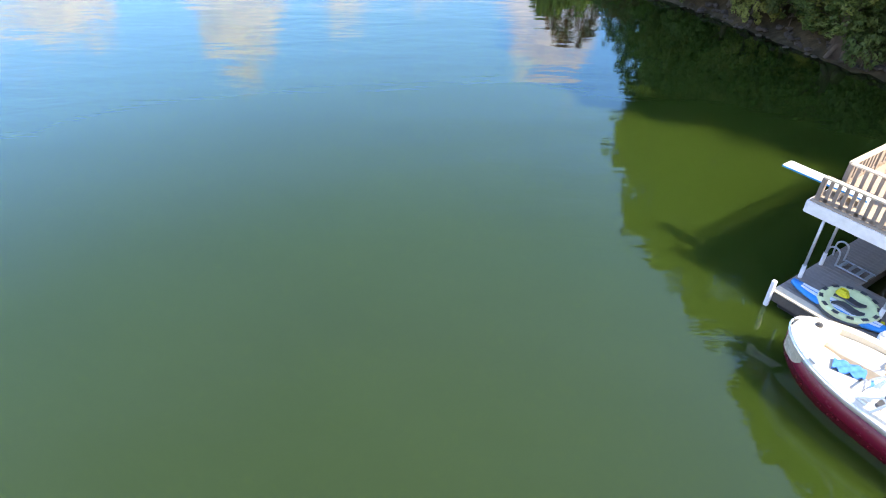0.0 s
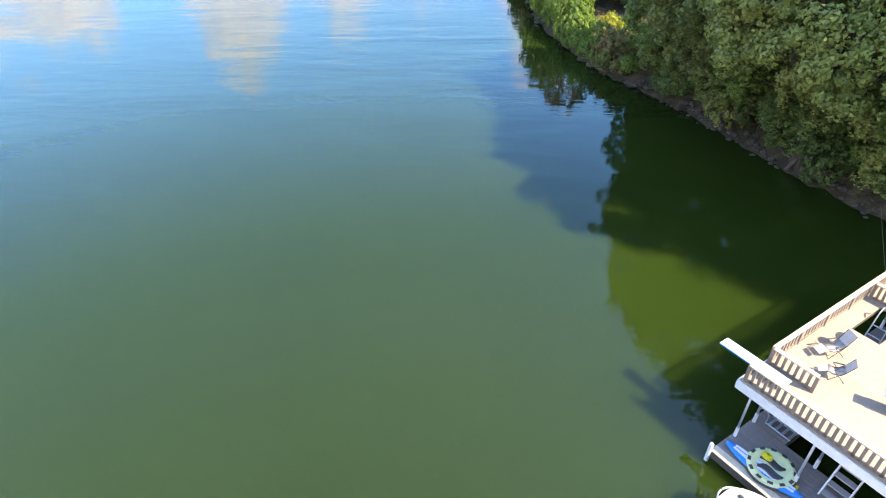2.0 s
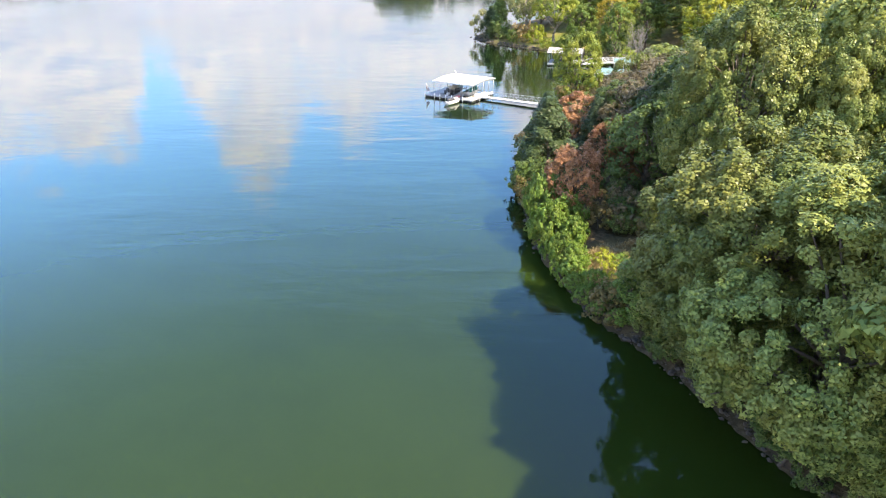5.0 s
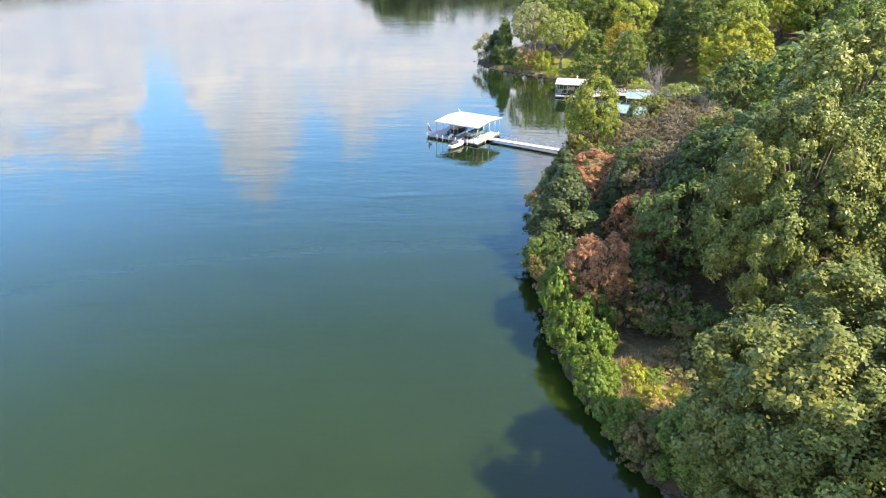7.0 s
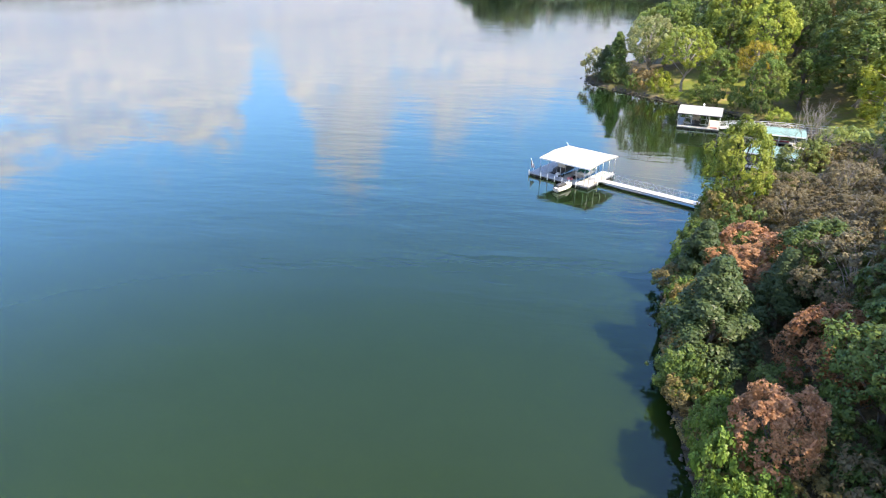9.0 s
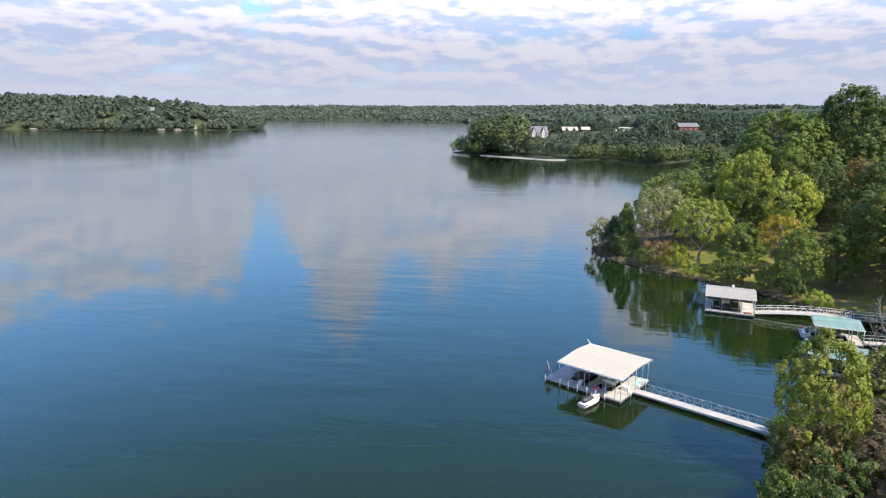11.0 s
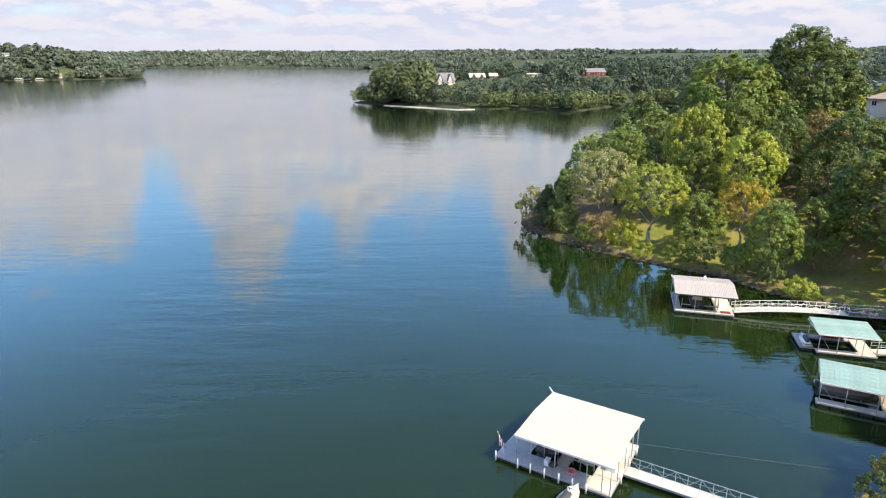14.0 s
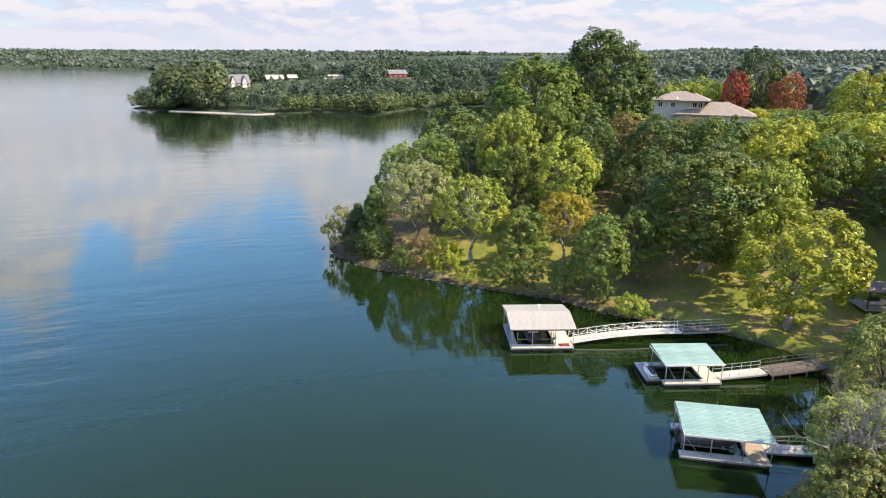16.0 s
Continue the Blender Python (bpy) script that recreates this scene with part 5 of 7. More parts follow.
def hull_rings(length, beam, depth, stations=9):
    """Half widths and heights along a small hull, bow at x = 0."""
    out = []
    for i in range(stations):
        s = i / (stations - 1)
        b = beam / 2 * (1 - max(0.0, 1 - s / 0.5) ** 2.2) * (1 - 0.12 * max(0.0, s - 0.6) / 0.4) + 0.02
        sheer = depth * (1.0 - 0.22 * s ** 0.8)
        keel = -0.18 + depth * 0.75 * max(0.0, 1 - s / 0.22) ** 2
        out.append((s * length, b, sheer, keel))
    return out


def skiff(m, label, length=5.6, beam=2.1, top=GELCOAT, cover=None, motor=True, name="motorboat"):
    """A small open motorboat, with a cover or seats."""
    t = thing(name, m, label, "boat")
    rings, inner = [], []
    for x, b, sh, ke in hull_rings(length, beam, 0.95):
        rings.append([(x, -b, sh), (x, -b * 0.86, (sh + ke) * 0.4), (x, 0, ke), (x, b * 0.86, (sh + ke) * 0.4), (x, b, sh), (x, b * 0.88, sh + 0.03), (x, -b * 0.88, sh + 0.03)])
    part("hull", Geo().loft(rings), top, t, smooth=True)
    if cover:
        cr = [[(x, -b * 0.92, sh + 0.05), (x, -b * 0.5, sh + 0.22 + 0.18 * math.sin(x)), (x, 0, sh + 0.42), (x, b * 0.5, sh + 0.22), (x, b * 0.92, sh + 0.05)] for x, b, sh, ke in hull_rings(length, beam, 0.95)[1:]]
        part("cover", Geo().loft(cr, close=False, caps=False), cover, t, "fitted canvas cover", smooth=True)
    else:
        part("cockpit", Geo().box((length * 0.35, -beam * 0.36, 0.6), (length * 0.92, beam * 0.36, 0.92), cut=0.05), DARK_GREY, t)
        for x in (0.45, 0.7):
            part("seat", Geo().box((length * x, -beam * 0.3, 0.9), (length * x + 0.5, beam * 0.3, 1.15), cut=0.06).box((length * x + 0.42, -beam * 0.3, 1.1), (length * x + 0.55, beam * 0.3, 1.5), cut=0.04), CREAM, t)
        part("console", Geo().box((length * 0.38, 0.1, 0.9), (length * 0.44, beam * 0.32, 1.4), cut=0.05), GELCOAT, t)
        part("windscreen", Geo().beam((length * 0.36, 0.05, 1.5), (length * 0.36, beam * 0.34, 1.5), 0.02, 0.3), PANE, t)
    if motor:
        part("outboard_motor", Geo().box((length - 0.05, -0.2, 0.75), (length + 0.45, 0.2, 1.35), cut=0.1).box((length + 0.1, -0.08, -0.3), (length + 0.3, 0.08, 0.8)), DARK_GREY, t, "black outboard motor")
    return t


def jet_ski(m, label, hull_mat=GELCOAT, name="jet_ski"):
    t = thing(name, m, label, "jet ski")
    rings = []
    for x, b, sh, ke in hull_rings(3.2, 1.15, 0.62, 8):
        rings.append([(x, -b, sh * 0.72), (x, -b * 0.8, 0.12), (x, 0, ke * 0.6), (x, b * 0.8, 0.12), (x, b, sh * 0.72), (x, b * 0.55, sh + 0.05), (x, -b * 0.55, sh + 0.05)])
    part("hull", Geo().loft(rings), hull_mat, t, smooth=True)
    sr = [[(x, -w, 0.6), (x, -w * 0.8, z), (x, w * 0.8, z), (x, w, 0.6)] for x, w, z in ((1.35, 0.20, 0.82), (1.6, 0.24, 0.98), (2.1, 0.24, 0.92), (2.3, 0.24, 1.0), (2.85, 0.22, 0.98), (3.0, 0.16, 0.8))]
    part("seat", Geo().loft(sr), DARK_GREY, t, "dark grey saddle seat", smooth=True)
    cr = [[(x, -w, 0.55), (x, -w * 0.6, z), (x, w * 0.6, z), (x, w, 0.55)] for x, w, z in ((0.35, 0.2, 0.62), (0.8, 0.4, 0.85), (1.2, 0.36, 1.02), (1.4, 0.22, 0.95))]
    part("cowl", Geo().loft(cr), hull_mat, t, "white front cowl", smooth=True)
    part("handlebar", Geo().tube((1.32, -0.36, 1.12), (1.32, 0.36, 1.12), 0.03, n=6).tube((1.3, 0, 0.95), (1.32, 0, 1.12), 0.05, n=6), DARK_GREY, t)
    part("rear_platform", Geo().box((2.75, -0.48, 0.38), (3.25, 0.48, 0.46), cut=0.03), DARK_GREY, t)
    return t


# white-roofed dock with the long gangway
A = pose(-2.0, 123.85, 0, 0, 0, -33.2)
da = thing("boat_dock", A, "floating boat dock with a low white metal gable roof", "boat dock")
slab(da, "walkway", 0, 10.4, 0, 1.75, 0.5, GREY_DECK, "weathered grey decking")
slab(da, "side_platform", 0, 2.45, 1.78, 8.2, 0.5, GREY_DECK)
slab(da, "finger", 5.0, 6.0, 1.78, 8.2, 0.5, PALE_DECK)
slab(da, "side_walkway", 8.3, 10.4, 1.78, 8.2, 0.5, PALE_DECK, "pale sunlit decking")
part("landing", Geo().box((8.32, 0.04, 0.5), (10.36, 1.74, 0.508)), PALE_DECK, da)
floats(da, 0, 10.4, 0, 1.75, n=8)
floats(da, 0, 2.45, 1.8, 8.2, n=4)
floats(da, 8.3, 10.4, 1.8, 8.2, n=4)
for k, x in enumerate((1.95, 3.3, 5.5, 8.3, 9.6, 10.3)):
    dock_post(da, x, 0.12, 0.3, 3.16)
for x, y in ((2.0, 8.0), (5.5, 8.0), (10.3, 8.0), (10.3, 2.1), (10.3, 4.2), (10.3, 6.2), (2.4, 4.2), (5.5, 4.2), (8.4, 4.2), (8.4, 8.0), (3.9, 1.7), (7.2, 1.7)):
    dock_post(da, x, y, 0.3, 3.14 + 0.22 * (1 - abs(y - 4.1) / 4.1))
for x in (0.05, 2.2, 3.4, 4.7, 6.0, 7.2, 8.4):
    bumper(da, x, -0.08)
for x, y in ((10.48, 2.6), (10.48, 5.0), (10.48, 7.2)):
    bumper(da, x, y)
za = lambda y: 3.56 - 0.28 * abs(y - 4.1) / 4.2
roof_panels(da, 1.8, 10.6, (-0.15, 4.1), (4.1, 8.3), za, WHITE_ROOF, 0.98, rib=0.33)
g = Geo()
for x in (1.86, 4.0, 6.2, 8.4, 10.5):
    g.beam((x, -0.1, za(-0.1) - 0.14), (x, 4.1, za(4.1) - 0.14), 0.06, 0.16).beam((x, 4.1, za(4.1) - 0.14), (x, 8.25, za(8.25) - 0.14), 0.06, 0.16)
part("rafter_frame", g, GALV, da)
part("fascia", Geo().box((1.78, -0.19, 3.09), (10.62, -0.16, 3.28)).box((1.78, 8.31, 3.09), (10.62, 8.34, 3.28)), WHITE_PAINT, da, "white eave trim")
lift(da, 2.7, 4.8, 2.2, 7.8)
lift(da, 6.2, 8.1, 2.2, 7.8)
part("dock_box", Geo().box((9.0, 3.0, 0.51), (9.9, 3.6, 1.05), cut=0.04), WHITE_PVC, da)
fl = thing("flag", A @ pose(0.55, 0.55, 0.5), "faded striped flag hanging from a tilted staff", "flag")
part("staff", Geo().tube((0, 0, 0), (-0.75, 0.1, 2.0), 0.03, n=6), WHITE_PVC, fl)
for i in range(7):
    x = -0.70 + 0.11 * i
    part("stripe", Geo().add([(x, 0.09, 1.86 - 0.16 * i), (x + 0.11, 0.05 + 0.05 * (i % 2), 1.72 - 0.16 * i), (x + 0.13, 0.05 + 0.05 * (i % 2), 0.55), (x + 0.02, 0.09, 0.62),
                             (x, 0.10, 1.86 - 0.16 * i), (x + 0.11, 0.06 + 0.05 * (i % 2), 1.72 - 0.16 * i), (x + 0.13, 0.06 + 0.05 * (i % 2), 0.55), (x + 0.02, 0.10, 0.62)],
                            [(0, 1, 2, 3), (7, 6, 5, 4), (0, 4, 5, 1), (1, 5, 6, 2), (2, 6, 7, 3), (3, 7, 4, 0)]), (RED, WHITE_PAINT)[i % 2], fl)
fl2 = thing("flagstaff", A @ pose(2.3, 8.1, 3.02), "pale furled flag on a tilted staff", "flag")
part("staff", Geo().tube((0, 0, 0), (-0.8, 0.2, 0.72), 0.02, n=6), WHITE_PVC, fl2)
part("furled_cloth", Geo().loft([[(-0.9 + 0.15 * k, 0.2 - 0.03 * k + dy, 0.72 - 0.12 * k + dzz) for dy, dzz in ((-0.04, 0), (0, 0.05), (0.04, 0), (0, -0.10 - 0.03 * k))] for k in range(5)]), WHITE_PAINT, fl2)
skiff(A @ pose(3.75, 7.6, 0.35, 0, 0, -90), "dark open motorboat on a lift under a white roof", 5.4, 2.0, DARK_GREY)
skiff(A @ pose(7.2, 7.8, 0.35, 0, 0, -90), "small boat under a green canvas cover", 4.6, 1.8, GELCOAT, GREEN_COVER, motor=False)
jet_ski(A @ pose(7.75, -0.15, 0.02, 0, 0, -97) @ Matrix.Diagonal((1.15, 1.25, 1.1, 1)), "white and dark grey jet ski moored to the dock")
for x, y, mt, lb, r in ((6.6, 1.2, PINK, "pink inflatable swim ring lying on the dock", 0.38), (4.9, 1.3, DARK_GREY, "black inner tube lying on the dock", 0.34)):
    n = 16
    ring = [[((r + 0.1 * math.cos(b)) * math.cos(a), (r + 0.1 * math.cos(b)) * math.sin(a), 0.1 + 0.1 * math.sin(b)) for b in [2 * math.pi * j / 8 for j in range(8)]] for a in [2 * math.pi * i / n for i in range(n + 1)]]
    sw = tagged(new("swim_ring", Geo().loft(ring, caps=False).mesh("swim_ring", mt, True)), lb, "swim ring")
    sw.matrix_world = A @ pose(x, y, 0.51)
mf = tagged(new("swim_mat", Geo().box((0, 0, 0), (0.75, 2.2, 0.10), cut=0.05).mesh("swim_mat", MINT)), "mint green foam swim mat lying on the dock", "swim mat")
mf.matrix_world = A @ pose(9.35, 5.4, 0.51, 0, 0, 4)
cw = tagged(new("cooler", Geo().box((0, 0, 0), (0.42, 0.6, 0.42), cut=0.04).box((-0.02, -0.02, 0.425), (0.44, 0.62, 0.52), cut=0.03).mesh("cooler", WHITE_PVC)), "white cooler box on the dock", "cooler")
cw.matrix_world = A @ pose(4.2, 0.9, 0.505)
ga = A @ Vector((10.45, 4.0, 0))
gb_ = A @ Vector((26.2, 4.0, 0))
gangway("long galvanised gangway with a truss rail and grey decking", (ga.x, ga.y), (gb_.x, gb_.y), 1.25, GANG_DECK, 0.95, 16, (1,), GALV, z0=0.52, z1=0.62)
ge = A @ Vector((31.0, 3.9, 0))
gangway("short wooden landing with white rails leading to the bank", (gb_.x + 0.08, gb_.y - 0.05), (ge.x, ge.y), 1.5, GREY_DECK, 0.6, 4, (1,), WHITE_PVC, z0=0.62, z1=1.2, rails_only=True)

# grey-roofed dock
B = pose(26.3, 156.85, 0, 0, 0, -16.0)
db = thing("boat_dock", B, "floating boat dock with a grey ribbed metal gable roof", "boat dock")
slab(db, "walkway", 0, 7.75, 0, 1.05, 0.5, PALE_DECK)
slab(db, "side_platform", 5.6, 7.75, 1.08, 7.4, 0.5, PALE_DECK)
slab(db, "finger", 0, 0.9, 1.08, 7.4, 0.5, GREY_DECK)
floats(db, 0, 7.75, 0, 1.05, n=6)
floats(db, 5.6, 7.75, 1.1, 7.4, n=4)
floats(db, 0, 0.9, 1.1, 7.4, n=4)
zb_ = lambda y: 3.75 - 0.70 * abs(y - 3.75) / 4.0
roof_panels(db, -0.2, 7.9, (-0.3, 3.75), (3.75, 7.8), zb_, GREY_ROOF, 0.9, rib=0.22)
part("gable_panel", Geo().add([(-0.15, -0.2, 2.9), (-0.15, 7.7, 2.9), (-0.15, 3.75, 3.68), (-0.11, -0.2, 2.9), (-0.11, 7.7, 2.9), (-0.11, 3.75, 3.68)], [(0, 2, 1), (3, 4, 5), (0, 1, 4, 3), (1, 2, 5, 4), (2, 0, 3, 5)]), GREY_ROOF, db)
for x, y in ((0.08, 0.1), (2.6, 0.1), (5.2, 0.1), (7.65, 0.1), (0.08, 3.7), (7.65, 3.7), (0.08, 7.3), (7.65, 7.3), (5.7, 3.7), (5.7, 7.3), (5.7, 1.1)):
    dock_post(db, x, y, 0.3, zb_(y) - 0.05, 0.05)
g = Geo()
for x in (0.1, 2.6, 5.2, 7.65):
    g.beam((x, -0.2, zb_(-0.2) - 0.12), (x, 3.75, zb_(3.75) - 0.12), 0.06, 0.14).beam((x, 3.75, zb_(3.75) - 0.12), (x, 7.7, zb_(7.7) - 0.12), 0.06, 0.14)
part("rafter_frame", g, GALV, db)
part("fascia", Geo().box((-0.22, -0.34, 2.9), (7.92, -0.31, 3.06)), DARK_GREY, db)
lift(db, 1.1, 5.4, 1.5, 7.0, 0.7)
part("roof_vent", Geo().tube((4.2, 5.2, 3.45), (4.2, 5.2, 3.95), 0.14, n=8).tube((4.2, 5.2, 3.95), (4.2, 5.2, 4.2), 0.24, 0.02, n=8), WHITE_PAINT, db, "white roof vent")
skiff(B @ pose(3.2, 7.2, 0.3, 0, 0, -90), "dark blue-grey motorboat on a lift under a grey roof", 5.6, 2.1, DARK_GREY)
rm = tagged(new("swim_mat", Geo().box((0, 0, 0), (1.3, 0.7, 0.08), cut=0.03).mesh("swim_mat", RED)), "faded red float lying on the dock", "swim mat")
rm.matrix_world = B @ pose(6.1, 0.25, 0.51, 0, 0, 6)
bx = tagged(new("dock_box", Geo().box((0, 0, 0), (1.0, 0.6, 0.62), cut=0.05).mesh("dock_box", WHITE_PVC)), "white storage box on the dock", "storage box")
bx.matrix_world = B @ pose(6.0, 2.2, 0.51)
ga = B @ Vector((7.8, 2.1, 0))
gangway("white arched truss gangway to the lawn", (ga.x, ga.y), (48.9, 154.3), 1.3, PALE_DECK, 0.95, 12, (1, -1), WHITE_PAINT, sag=0.35, z0=0.52, z1=0.95)
gangway("dark weathered ramp at the foot of the bank", (49.0, 154.28), (55.0, 152.9), 1.7, DARK_WOOD, 0.9, 4, (1, -1), GALV, z0=0.95, z1=1.05, rails_only=True)

# small teal-roofed dock
C = pose(38.7, 143.75, 0, 0, 0, -16.2)
dc = thing("boat_dock", C, "small floating dock with a flat teal metal roof", "boat dock")
slab(dc, "walkway", 0, 6.4, 0, 0.95, 0.5, PALE_DECK)
slab(dc, "side_walkway", 4.7, 6.4, 0.98, 4.9, 0.5, PALE_DECK)
slab(dc, "finger", -1.6, 4.67, 4.2, 5.1, 0.5, GREY_DECK)
slab(dc, "side_platform", -1.6, -0.1, 0.98, 4.17, 0.5, GREY_DECK)
floats(dc, 0, 6.4, 0, 0.95, n=5)
floats(dc, 4.7, 6.4, 1.0, 4.9, n=3)
floats(dc, -1.6, 4.67, 4.2, 5.1, n=5)
floats(dc, -1.6, -0.1, 1.0, 4.17, n=2)
zc = lambda y: 2.86 + 0.05 * y
long_panels(dc, -0.15, 6.35, -0.2, 4.65, zc, TEAL_ROOF, 0.97)
part("fascia", Geo().box((-0.18, -0.25, 2.70), (6.38, -0.21, 2.88)).box((-0.19, -0.21, 2.72), (-0.16, 4.65, 2.9)), WHITE_PAINT, dc, "white eave trim")
for x, y in ((0.1, 0.1), (2.1, 0.1), (4.8, 0.1), (6.3, 0.1), (0.1, 4.4), (2.6, 4.4), (6.3, 4.4), (4.8, 2.4)):
    dock_post(dc, x, y, 0.3, zc(y) - 0.02, 0.05)
part("brace", Geo().tube((0.12, 0.1, 2.7), (1.4, 0.1, 0.6), 0.03, n=5), GALV, dc)
part("rafter_frame", Geo().beam((0, 0.1, 2.76), (6.3, 0.1, 2.76), 0.06, 0.12).beam((0, 4.4, 2.96), (6.3, 4.4, 2.96), 0.06, 0.12), GALV, dc)
jet_ski(C @ pose(-0.85, 4.0, 0.5, 0, 0, -90), "white jet ski parked on the dock")
rb = tagged(new("kayak", Geo().loft([[(x, w * math.cos(a), 0.16 + 0.14 * math.sin(a)) for a in [2 * math.pi * j / 8 for j in range(8)]] for x, w in ((0, 0.03), (0.5, 0.22), (1.4, 0.34), (2.2, 0.24), (2.8, 0.03))]).mesh("kayak", RED, True)), "red kayak lying under the roof", "kayak")
rb.matrix_world = C @ pose(1.4, 4.6, 0.51)
ga = C @ Vector((6.45, 1.6, 0))
gangway("light gangway with pale decking and thin rails", (ga.x, ga.y), (51.0, 142.45), 1.4, PALE_DECK, 0.9, 5, (1, -1), GALV, z0=0.52, z1=0.75, rails_only=True)
pier = gangway("dark weathered wooden pier with post rails", (51.1, 142.42), (58.6, 141.6), 2.1, DARK_WOOD, 0.85, 5, (1, -1), DARK_WOOD, z0=0.78, z1=0.95, rails_only=True)
for k in range(4):
    for s in (0.95, -0.95):
        part("pile", Geo().tube((0.4 + 2.2 * k, s, -1.5), (0.4 + 2.2 * k, s, 0.75), 0.1, n=7), DARK_WOOD, pier)

# larger teal-roofed dock
D = pose(31.8, 132.3, 0, 0, 0, -28.6)
dd = thing("boat_dock", D, "floating dock with a weathered teal metal roof", "boat dock")
slab(dd, "walkway", 0, 7.6, 0, 1.0, 0.5, PALE_DECK)
slab(dd, "side_walkway", 5.9, 7.6, 1.03, 5.4, 0.5, BEIGE_DECK)
slab(dd, "finger", 0, 5.87, 4.5, 5.4, 0.5, GREY_DECK)
boards(dd, "plank", 5.95, 7.55, 0.05, 5.35, 0.53, 0.27, BEIGE_DECK, along="x")
floats(dd, 0, 7.6, 0, 1.0, n=6)
floats(dd, 5.9, 7.6, 1.05, 5.4, n=3)
floats(dd, 0, 5.87, 4.5, 5.4, n=5)
zd = lambda y: 2.82 + 0.055 * y
long_panels(dd, 0.10, 7.6, -0.1, 5.15, zd, TEAL_ROOF, 0.88)
part("fascia", Geo().box((0.06, -0.15, 2.66), (7.63, -0.11, 2.84)).box((0.06, -0.11, 2.68), (0.09, 5.15, 2.86)).box((7.605, -0.26, 2.68), (7.635, 5.15, 2.86)), WHITE_PAINT, dd, "white eave trim")
for x, y in ((0.2, 0.1), (2.5, 0.1), (5.2, 0.1), (7.5, 0.1), (0.2, 4.9), (2.9, 4.9), (5.9, 4.9), (7.5, 4.9), (6.0, 2.6)):
    dock_post(dd, x, y, 0.3, zd(y) - 0.02, 0.05)
part("brace", Geo().tube((0.12, 0.1, 2.6), (1.7, 0.1, 0.6), 0.03, n=5), GALV, dd)
part("brace", Geo().tube((7.48, 0.1, 2.6), (6.6, 0.1, 1.4), 0.03, n=5), GALV, dd)
part("rafter_frame", Geo().beam((0, 0.1, 2.72), (7.5, 0.1, 2.72), 0.06, 0.12).beam((0, 4.9, 2.98), (7.5, 4.9, 2.98), 0.06, 0.12), GALV, dd)
lift(dd, 0.4, 5.6, 1.3, 4.2, 0.55)
skiff(D @ pose(5.5, 2.75, 0.25, 0, 0, 180), "pale motorboat under a dark canvas cover below a teal roof", 5.2, 1.9, DARK_GREY, BROWN_DECK)
ga = D @ Vector((7.65, 2.6, 0))
gangway("straight pale gangway with thin metal rails", (ga.x, ga.y), (47.2, 127.4), 1.3, PALE_DECK, 0.9, 7, (1, -1), GALV, z0=0.52, z1=0.85, rails_only=True)

# mooring cables
for p, q in (((9.2, 126.2, 0.3), (33.0, 120.4, 0.15)), ((38.6, 128.6, 0.35), (44.0, 127.0, 0.08)), ((17.4, 16.4, 0.45), (22.4, 25.6, 0.4)), ((33.9, 154.4, 0.3), (45.0, 152.0, 0.06))):
    cb = tagged(new("mooring_cable", Geo().path([Vector(p).lerp(Vector(q), k / 6) - Vector((0, 0, 0.06 * 4 * (k / 6) * (1 - k / 6))) for k in range(7)], 0.008, 5).mesh("mooring_cable", CORD)), "thin mooring cable from a dock to the bank", "cable")


# ---- two-storey swim dock ----
E = pose(9.7, 12.6, 0, 0, 0, -56.9)
de = thing("swim_dock", E, "two-storey dock with a beige sun deck on steel posts", "boat dock")
UP = 2.62
# sun deck, open over the stair well
deck = Geo()
for x0, x1, y0, y1 in ((0, 0.65, 0, 9.6), (0.65, 1.55, 0, 4.9), (0.65, 1.55, 6.75, 9.6), (1.55, 9.0, 0, 9.6)):
    deck.box((x0, y0, UP - 0.05), (x1, y1, UP))
part("sun_deck", deck, BEIGE_DECK, de, "plain beige upper decking")
fas = Geo()
for a, b in (((-0.03, -0.03), (9.0, -0.03)), ((-0.03, 9.63), (-0.03, -0.03))):
    fas.beam((*a, UP - 0.20), (*b, UP - 0.20), 0.05, 0.30)
part("fascia", fas, WHITE_PAINT, de, "white painted fascia board")
g = Geo()
for x in np.arange(0.6, 9, 0.8):
    g.beam((x, 0.02, UP - 0.16), (x, 9.6, UP - 0.16), 0.05, 0.2) if not 0.7 < x < 1.5 else g.beam((x, 0.02, UP - 0.16), (x, 4.88, UP - 0.16), 0.05, 0.2)
part("joist_frame", g, DARK_WOOD, de)


def railing(parent, p, q, base, h=0.63, gap=0.185, post_every=8):
    """Wooden rail: flat top board, bottom bar, upright slats, posts."""
    p, q = Vector(p), Vector(q)
    n = max(2, round((q - p).length / gap))
    r = part("rail", Geo().beam((p.x, p.y, base + h), (q.x, q.y, base + h), 0.14, 0.04), SUNLIT_CREAM, parent, "cream painted top rail")
    part("bottom_bar", Geo().beam((p.x, p.y, base + 0.07), (q.x, q.y, base + 0.07), 0.04, 0.09), RAIL_DARK, r)
    me = Geo().box((-0.042, -0.02, 0), (0.042, 0.02, h - 0.02)).mesh("slat", RAIL_DARK)
    post = Geo().box((-0.05, -0.05, 0), (0.05, 0.05, h - 0.02)).mesh("rail_post", RAIL_DARK)
    ang = math.atan2(q.y - p.y, q.x - p.x)
    for i in range(n + 1):
        at = p.lerp(q, i / n)
        o = part("rail_post" if i % post_every == 0 or i == n else "slat", post if i % post_every == 0 or i == n else me, RAIL_DARK, r)
        o.location = (at.x, at.y, base)
        o.rotation_euler = (0, 0, ang)


